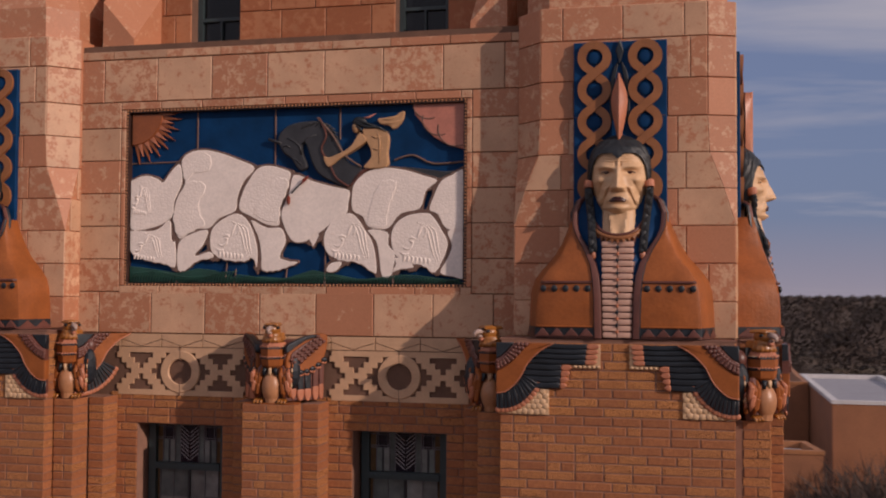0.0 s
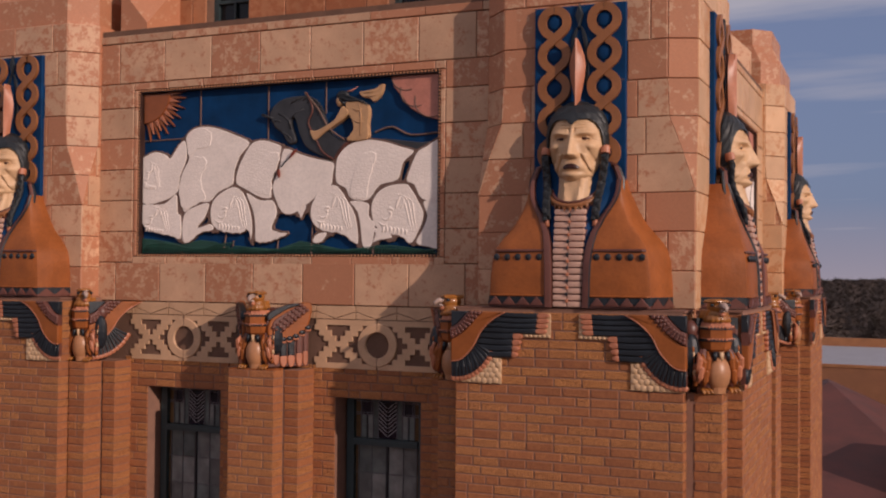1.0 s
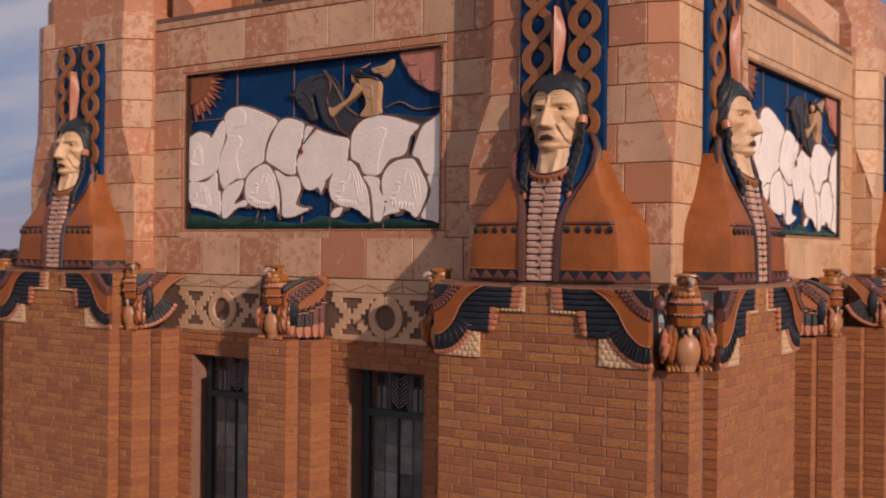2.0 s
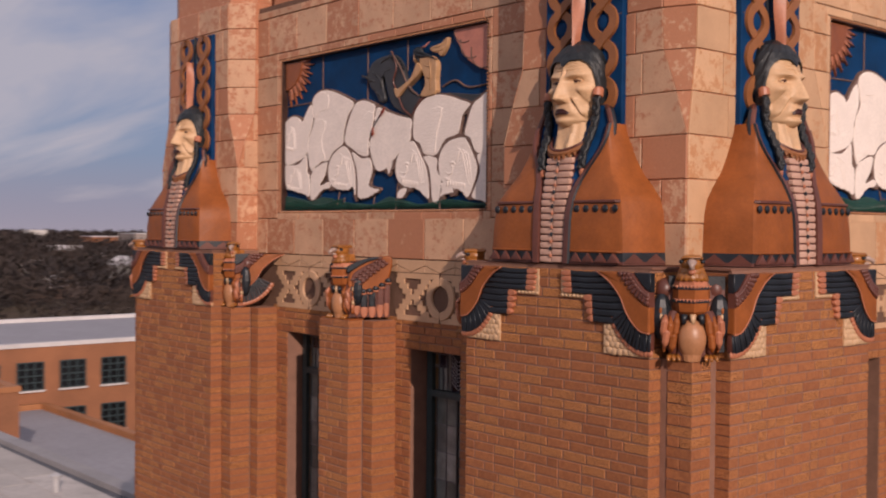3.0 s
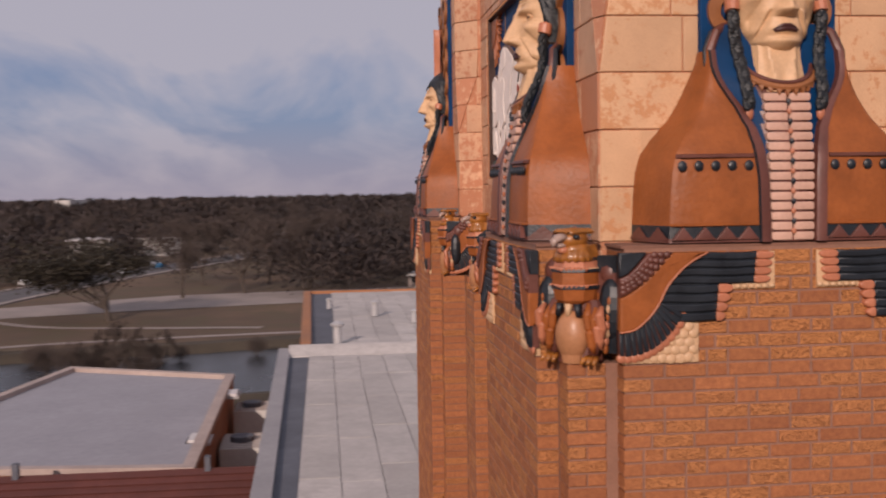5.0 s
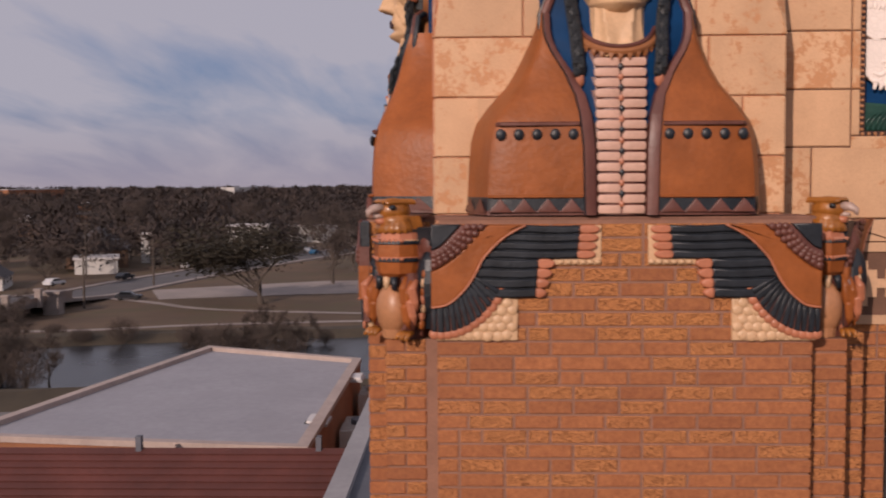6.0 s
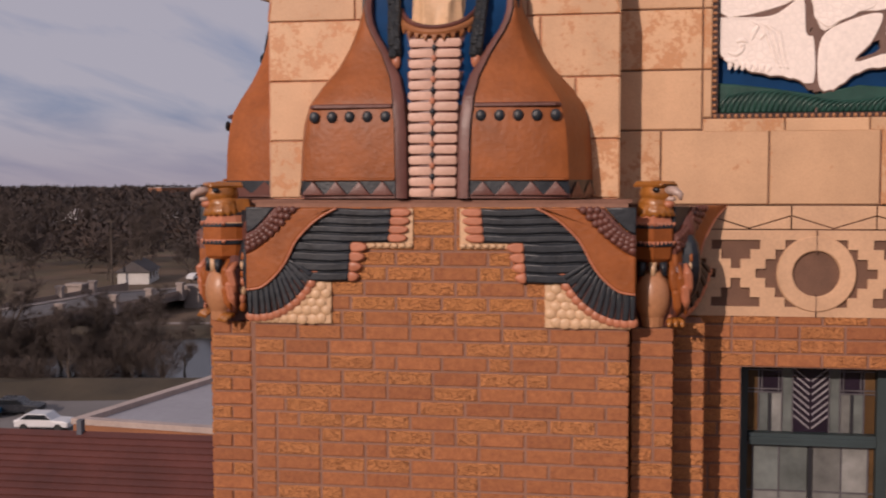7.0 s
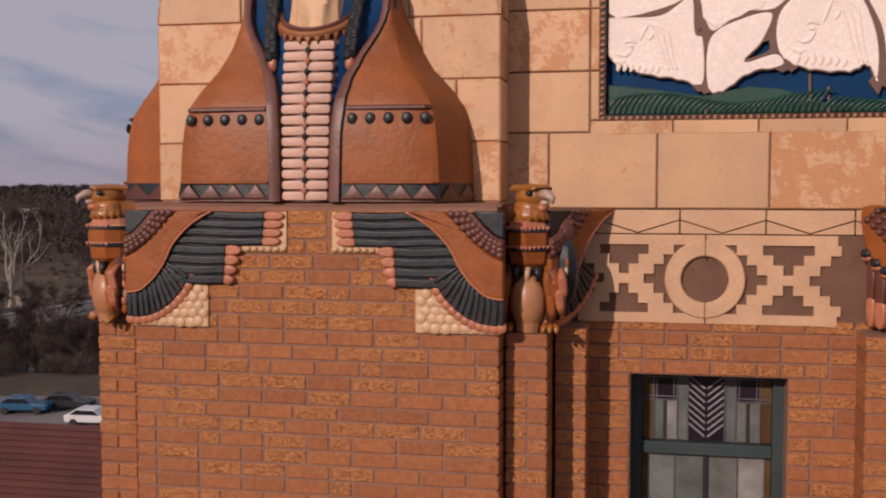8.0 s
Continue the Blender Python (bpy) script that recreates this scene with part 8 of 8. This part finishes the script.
# ---- houses, cars, posts ----


def house(x, y, rot, w, d, h, wall, roof, flat_top=False, label="small pale house with a pitched roof among the trees"):
    ob = thing("house", label, "house", pose(*site(x, y), GROUND, 0, 0, rot), "houses across the river")
    bm = bmesh.new()
    box(bm, -w / 2, w / 2, -d / 2, d / 2, 0, h)
    part("wall", bm, wall, ob)
    bm = bmesh.new()
    if flat_top:
        box(bm, -w / 2 - 0.4, w / 2 + 0.4, -d / 2 - 0.4, d / 2 + 0.4, h, h + 0.5)
    else:
        g = 0.5
        a = [bm.verts.new((sx * (w / 2 + g), yy, zz)) for sx in (-1, 1) for yy, zz in ((-d / 2 - g, h - 0.2), (0, h + d * 0.32), (d / 2 + g, h - 0.2))]
        bm.faces.new((a[0], a[1], a[4], a[3])); bm.faces.new((a[1], a[2], a[5], a[4])); bm.faces.new(a[0:3]); bm.faces.new(a[3:6]); bm.faces.new((a[0], a[3], a[5], a[2]))
    part("roof", bm, roof, ob)
    for k in range(max(2, int(w / 4))):
        xx = -w / 2 + w * (k + 0.5) / max(2, int(w / 4))
        for s in (-1, 1):
            bm = bmesh.new()
            box(bm, xx - 0.6, xx + 0.6, s * d / 2 - 0.05, s * d / 2 + 0.05, 1.0, 2.3)
            part("window", bm, M_DARKGLASS, ob)


house(-228, -82, 18, 12, 9, 3.2, M_HOUSEWALL, M_WHITEROOF, True, "white flat-roofed shop beside the road")
house(-252, -90, 18, 30, 14, 4.5, M_HOUSEBROWN, M_SHINGLE, False, "long brown shop with a dark hipped roof")
house(-256, -80, 18, 4, 2, 7.0, M_HOUSEWALL, M_HOUSEWALL, True, "tall white sign block beside a shop")
house(-192, -89, 15, 12, 6, 2.6, M_HOUSEWALL, M_SHINGLE)
house(-309, -66, 10, 16, 12, 7.0, M_HOUSEWALL, M_WHITEROOF, True, "pale flat-roofed block behind the trees")
LOW_ROW = ((-213, 19, 72, 5, 8, 2.4), (-211, 26, 72, 8, 9, 3.6), (-210, 35, 72, 9, 9, 3.4), (-208, 45, 72, 8, 8, 2.4), (-217, 56, 72, 12, 9, 2.2))
for x, y, rot, w, d, h in LOW_ROW:
    house(x, y, rot, w, d, h, M_CONCRETE, M_WHITEROOF, True, "low pale flat-roofed building behind the school")
for k in range(46):
    rr = random.Random(100 + k)
    a = radians(rr.uniform(100, 215))
    d = rr.uniform(290, 950)
    x, y = d * math.cos(a), d * math.sin(a)
    house(x, y, rr.uniform(0, 180), rr.uniform(8, 22), rr.uniform(7, 11), rr.uniform(3, 6), rr.choice((M_HOUSEWALL, M_HOUSEWALL, M_HOUSEBROWN, M_WALLBRICK)), rr.choice((M_SHINGLE, M_SHINGLE, M_WHITEROOF)), rr.random() < 0.25)
for k, (x, y, w, d, h) in enumerate(((-1500, -330, 90, 20, 13), (-1750, 260, 70, 20, 13), (-1250, -520, 120, 18, 13), (-1900, 700, 60, 30, 13), (-900, 420, 60, 20, 14), (-820, 350, 40, 20, 12), (-1000, 500, 30, 14, 12))):
    house(x, y, 80, d, w, h, (M_HOUSEWALL, M_CONCRETE, M_WALLBRICK)[k % 3], M_WHITEROOF, True, "far pale block standing above the woods")


def car(x, y, z, rot, paint, label):
    ob = thing("car", label, "car", pose(*site(x, y), z, 0, 0, rot), "parked and standing cars")
    bm = bmesh.new()
    prof = [(-2.2, 0.35), (2.2, 0.35), (2.25, 0.75), (1.9, 0.88), (0.9, 0.95), (0.35, 1.42), (-1.2, 1.45), (-1.9, 0.98), (-2.25, 0.9)]
    prism(bm, prof, -0.88, 0.88, 0.12)
    part("body", bm, paint, ob)
    bm = bmesh.new()
    prism(bm, [(0.80, 0.97), (0.33, 1.36), (-1.15, 1.39), (-1.7, 1.0)], -0.90, 0.90, 0.03)
    part("window", bm, M_DARKGLASS, ob)
    for sx in (-1.4, 1.4):
        for sy in (-0.8, 0.8):
            bm = bmesh.new()
            disc(bm, sx, 0.33, 0.33, sy - 0.12, sy + 0.12, 16, 0, 0.03)
            part("wheel", bm, M_TYRE, ob)


car(-75.5, -49.6, GROUND + 0.08, 100, M_CARBLUE, "blue car parked by the river")
car(-77.5, -46.9, GROUND + 0.08, 100, M_CARDARK, "dark car parked by the river")
car(-72.5, -41.6, GROUND + 0.08, 95, M_CARWHITE, "white car parked behind the flat roof")
car(-207, -69, GROUND + 0.3, 162, M_CARDARK, "dark car on the road")
car(-189, -76, GROUND + 0.8, 162, M_CARWHITE, "white car on the road")
car(-172, -57, GROUND + 0.08, 95, M_CARDARK, "dark teal car in the park")
for k in range(8):
    car(-236 - 9 * k, -62 + 3.1 * k + (4 if k % 2 else -2), GROUND + 0.25, 162, (M_CARWHITE, M_CARDARK, M_CARBLUE)[k % 3], "small car on the far road")


def post(x, y, h, arm):
    ob = thing("street_post", "tall grey wooden post with a cross arm", "utility post", pose(*site(x, y), GROUND), "posts along the roads")
    bm = bmesh.new()
    tube(bm, [(0, 0, 0), (0, 0, h)], [0.22, 0.14], 8)
    part("pole", bm, M_BARK, ob)
    bm = bmesh.new()
    box(bm, -0.08, 0.08, -arm, arm, h - 0.7, h - 0.5)
    part("cross_arm", bm, M_BARK, ob)


for x, y, h, arm in ((-183, -90, 13, 1.1), (-150, -98, 12, 1.1), (-216, -80, 12, 1.1), (-252, -60, 12, 1.1), (-300, -48, 12, 1.1), (-240, 62, 13, 1.4), (-196, -60, 9, 0.6), (-160, -60, 9, 0.6)):
    post(x, y, h, arm)

# ---- trees ----


def bare_tree(seed, h, mat, twigs, leafy=0, wide=1.0):
    """Trunk, limbs and a crown of thin twigs; the tree stands at the origin."""
    rng = random.Random(seed)
    bm, tw = bmesh.new(), bmesh.new()
    ends = []

    def limb(p, d, ln, r, depth):
        pts = [p]
        for k in range(4):
            d = (d + Vector((rng.uniform(-0.25, 0.25), rng.uniform(-0.25, 0.25), rng.uniform(-0.05, 0.2)))).normalized()
            pts.append(pts[-1] + d * ln / 4)
        tube(bm, pts, [r * (1 - 0.16 * k) for k in range(5)], 5 if depth else 7, 0, 1.0, False)
        if depth < 3:
            for k in range(rng.choice((2, 3)) if depth else 6):
                t = rng.uniform(0.45, 1.0)
                q = pts[min(4, int(t * 4.99))]
                nd = (d + Vector((rng.uniform(-1, 1), rng.uniform(-1, 1), rng.uniform(-0.15, 0.75) if wide == 1 else rng.uniform(-0.45, 0.45)))).normalized()
                limb(q, nd, (h * 0.34 * wide if depth == 0 else ln * 0.68) * rng.uniform(0.75, 1.15), r * 0.5, depth + 1)
        else:
            ends.append(pts[-1])
            ends.append(pts[2])
    limb(Vector((0, 0, 0)), Vector((0, 0, 1)), h * (0.34 if wide == 1 else 0.22), h * 0.024, 0)
    for e in ends:
        for k in range(twigs):
            d = Vector((rng.uniform(-1, 1), rng.uniform(-1, 1), rng.uniform(-0.4, 1))).normalized()
            ln = rng.uniform(0.6, 2.0) * h / 14
            s = d.cross(Vector((rng.uniform(-1, 1), rng.uniform(-1, 1), 0.3))).normalized() * 0.018 * h / 12
            v = [tw.verts.new(p) for p in (e - s, e + s, e + d * ln)]
            tw.faces.new(v)
        for k in range(leafy):
            c = e + Vector((rng.gauss(0, 1), rng.gauss(0, 1), rng.gauss(0, 0.8))) * h * 0.075
            a, b = Vector((rng.uniform(-1, 1), rng.uniform(-1, 1), rng.uniform(-1, 1))).normalized() * 0.27, Vector((rng.uniform(-1, 1), rng.uniform(-1, 1), rng.uniform(-1, 1))).normalized() * 0.17
            tw.faces.new([tw.verts.new(p) for p in (c - a, c + b, c + a, c - b)])
    return finish(bm, "trunk", mat), finish(tw, "crown", M_LEAF if leafy else M_TWIG)


KINDS = [bare_tree(41 + k, h, M_BARK, 60) for k, h in enumerate((13, 11, 15, 9))]
OAK = bare_tree(61, 15, M_BARK, 10, 90, 1.5)


def bush_mesh(seed, h, r, n):
    """A leafless bush: a few stems and a cloud of thin twigs."""
    rng = random.Random(seed)
    bm, tw = bmesh.new(), bmesh.new()
    for k in range(9):
        a, q = rng.uniform(0, 6.28), rng.uniform(0.2, 0.6)
        tube(bm, [(0.2 * math.cos(a), 0.2 * math.sin(a), 0), (r * q * 0.5 * math.cos(a), r * q * 0.5 * math.sin(a), h * 0.4), (r * q * math.cos(a), r * q * math.sin(a), h * 0.75)], [0.10, 0.07, 0.03], 5, 0, 1.0, False)
    for k in range(n):
        d = Vector((rng.gauss(0, 1), rng.gauss(0, 1), rng.gauss(0, 1))).normalized() * rng.uniform(0.2, 1.0) ** 0.6
        p = Vector((d.x * r, d.y * r, h * (0.50 + 0.48 * d.z)))
        u = Vector((d.x + rng.uniform(-0.5, 0.5), d.y + rng.uniform(-0.5, 0.5), 0.9 + rng.uniform(-0.5, 0.5))).normalized() * rng.uniform(0.5, 1.3)
        s = u.cross(Vector((rng.uniform(-1, 1), rng.uniform(-1, 1), 0.2))).normalized() * rng.uniform(0.018, 0.035)
        tw.faces.new([tw.verts.new(v) for v in (p - s, p + s, p + u)])
    return finish(bm, "trunk", M_BARK), finish(tw, "crown", M_TWIG)


BUSHES = [bush_mesh(81, 5.0, 3.6, 2600), bush_mesh(82, 4.0, 3.2, 2200), bush_mesh(83, 6.5, 3.8, 3000)]
PALE = bare_tree(71, 16, M_PALEBARK, 5)


def plant(kind, x, y, s, rz, label="bare winter tree with grey-brown twigs", spread=1.0):
    ob = thing("tree", label, "tree", pose(*site(x, y), GROUND, 0, 0, rz) @ Matrix.Diagonal((s * spread, s * spread, s, 1)), "trees round the tower")
    for name, me in zip(("trunk", "crown"), kind):
        o = new(name, me)
        o.parent = ob
    return ob


plant(OAK, -166, -34, 0.74, 20, "dark oak with dry leaves in the park", 2.2)
plant(KINDS[2], -206, -16, 1.25, 120)
plant(KINDS[0], -200, -27, 1.3, 60)
plant(KINDS[2], -214, -4, 1.3, 200)
plant(PALE, -128, -86, 1.1, 40, "pale-barked bare sycamore beside the bridge")
rng = random.Random(77)
for x, y, s in ((-96, -58, 0.9), (-98, -54, 0.8), (-99, -49, 0.95), (-102, -46, 0.7), (-95, -62, 0.8), (-93, -66, 0.9), (-101, -52, 0.75), (-97, -45, 0.6), (-92, -70, 0.9), (-103, -57, 0.6), (-90, -49, 0.5), (-91, -53, 0.6), (-92, -57, 0.55), (-94, -51, 0.7), (-96, -40, 0.5), (-93, -44, 0.5), (-94, -74, 0.9), (-90, -78, 0.8), (-97, -66, 0.8), (-100, -62, 0.7), (-88, -60, 0.5), (-115.3, -30.7, 0.42), (-113.8, -26.7, 0.50), (-116.8, -24.7, 0.45), (-114.3, -22.8, 0.50), (-117.3, -23.8, 0.42), (-114.9, -18.9, 0.40)):
    plant(KINDS[rng.randrange(4)], x, y, s * 0.9, rng.uniform(0, 360))
    plant(BUSHES[rng.randrange(3)], x + rng.uniform(-2, 2), y + rng.uniform(-2, 2), 0.8 * s + 0.2, rng.uniform(0, 360), "wide leafless bush of grey-brown twigs on the bank")
for k in range(12):
    plant(BUSHES[rng.randrange(3)], -125 + rng.uniform(-3, 3), -70 + 6 * k + rng.uniform(-2, 2), rng.uniform(0.3, 0.6), rng.uniform(0, 360), "low bare shrub on the river bank")
for k in range(130):
    a = radians(rng.uniform(158, 216))
    d = rng.uniform(205, 420)
    x, y = d * math.cos(a), d * math.sin(a)
    if abs((y + 69) - (-170 - x) * 0.25) < 11:
        continue
    plant(KINDS[rng.randrange(4)], x, y, rng.uniform(0.7, 1.2), rng.uniform(0, 360))
for k in range(70):
    a = radians(rng.uniform(70, 158))
    d = rng.uniform(128, 300)
    x, y = d * math.cos(a), d * math.sin(a)
    if -75 < x < -50 and y < 65:
        continue
    plant(KINDS[rng.randrange(4)], x, y, rng.uniform(0.7, 1.2), rng.uniform(0, 360))
for x, y, s in ((15.2, 58, 1.2), (16.6, 60, 1.4), (17.8, 57, 1.3), (14.8, 61.5, 1.1), (19.5, 59, 1.5)):
    plant(BUSHES[2], x, y, s, rng.uniform(0, 360))
plant(KINDS[3], -50, 20, 0.35, 40)

# the woods beyond: uncountable crowns of twigs out to the horizon
gen = np.random.default_rng(91)
NT = 7000
az = np.radians(gen.uniform(62, 226, NT))
low = np.where((np.degrees(az) > 95) & (np.degrees(az) < 183), 205.0, 240.0)
dist = low * (3400 / low) ** (gen.random(NT) ** 0.85)
tx, ty = dist * np.cos(az), dist * np.sin(az)
keep = (dist > 520) | (np.abs((ty + 69) - (-170 - tx) * 0.25) > 16)
tx, ty, dist = tx[keep], ty[keep], dist[keep]
crown_r = gen.uniform(3.5, 7.0, len(tx)) * (1 + dist / 2600)
crown_h = gen.uniform(8.0, 15.0, len(tx))
many = np.where(dist < 600, 260, np.where(dist < 1300, 130, 60))
tree = np.repeat(np.arange(len(tx)), many)
nb = len(tree)
ball_dir = gen.normal(size=(nb, 3))
ball_dir *= (gen.uniform(0.3, 1.08, nb) / np.linalg.norm(ball_dir, axis=1))[:, None]
rr, hh = crown_r[tree], crown_h[tree]
mid = np.stack([tx[tree] + ball_dir[:, 0] * rr, ty[tree] + ball_dir[:, 1] * rr, GROUND + hh * 0.52 + ball_dir[:, 2] * hh * 0.46], 1)
size = np.where(dist[tree] < 600, 0.055, np.where(dist[tree] < 1300, 0.09, 0.15)) * rr
up = ball_dir + gen.uniform(-0.7, 0.7, (nb, 3)) + np.array((0, 0, 0.4))
up *= (size * gen.uniform(1.2, 2.6, nb) / np.linalg.norm(up, axis=1))[:, None]
sd = np.cross(up, gen.normal(size=(nb, 3)))
sd *= (size * gen.uniform(0.5, 1.1, nb) / np.linalg.norm(sd, axis=1))[:, None]
round_n = ball_dir / np.linalg.norm(ball_dir, axis=1)[:, None] + np.array((0, 0, 0.25))      # crowns are shaded as rounded masses
round_n /= np.linalg.norm(round_n, axis=1)[:, None]
turned = (np.cross(sd, up) * round_n).sum(1) < 0
sd[turned] *= -1
co = np.stack([mid - up - sd * 0.7, mid - up * 0.6 + sd * 0.8, mid + up * 1.3], 1).reshape(-1, 3)
me = bpy.data.meshes.new("woods")
me.vertices.add(3 * nb)
me.vertices.foreach_set("co", co.ravel())
me.loops.add(3 * nb)
me.loops.foreach_set("vertex_index", np.arange(3 * nb))
me.polygons.add(nb)
me.polygons.foreach_set("loop_start", np.arange(nb) * 3)
me.update(calc_edges=True)
me.materials.append(M_WOODS)
me.normals_split_custom_set_from_vertices(np.repeat(round_n, 3, axis=0))
tagged(new("woods", me), "brown leafless woods reaching to the horizon", "woods", kind="stuff")
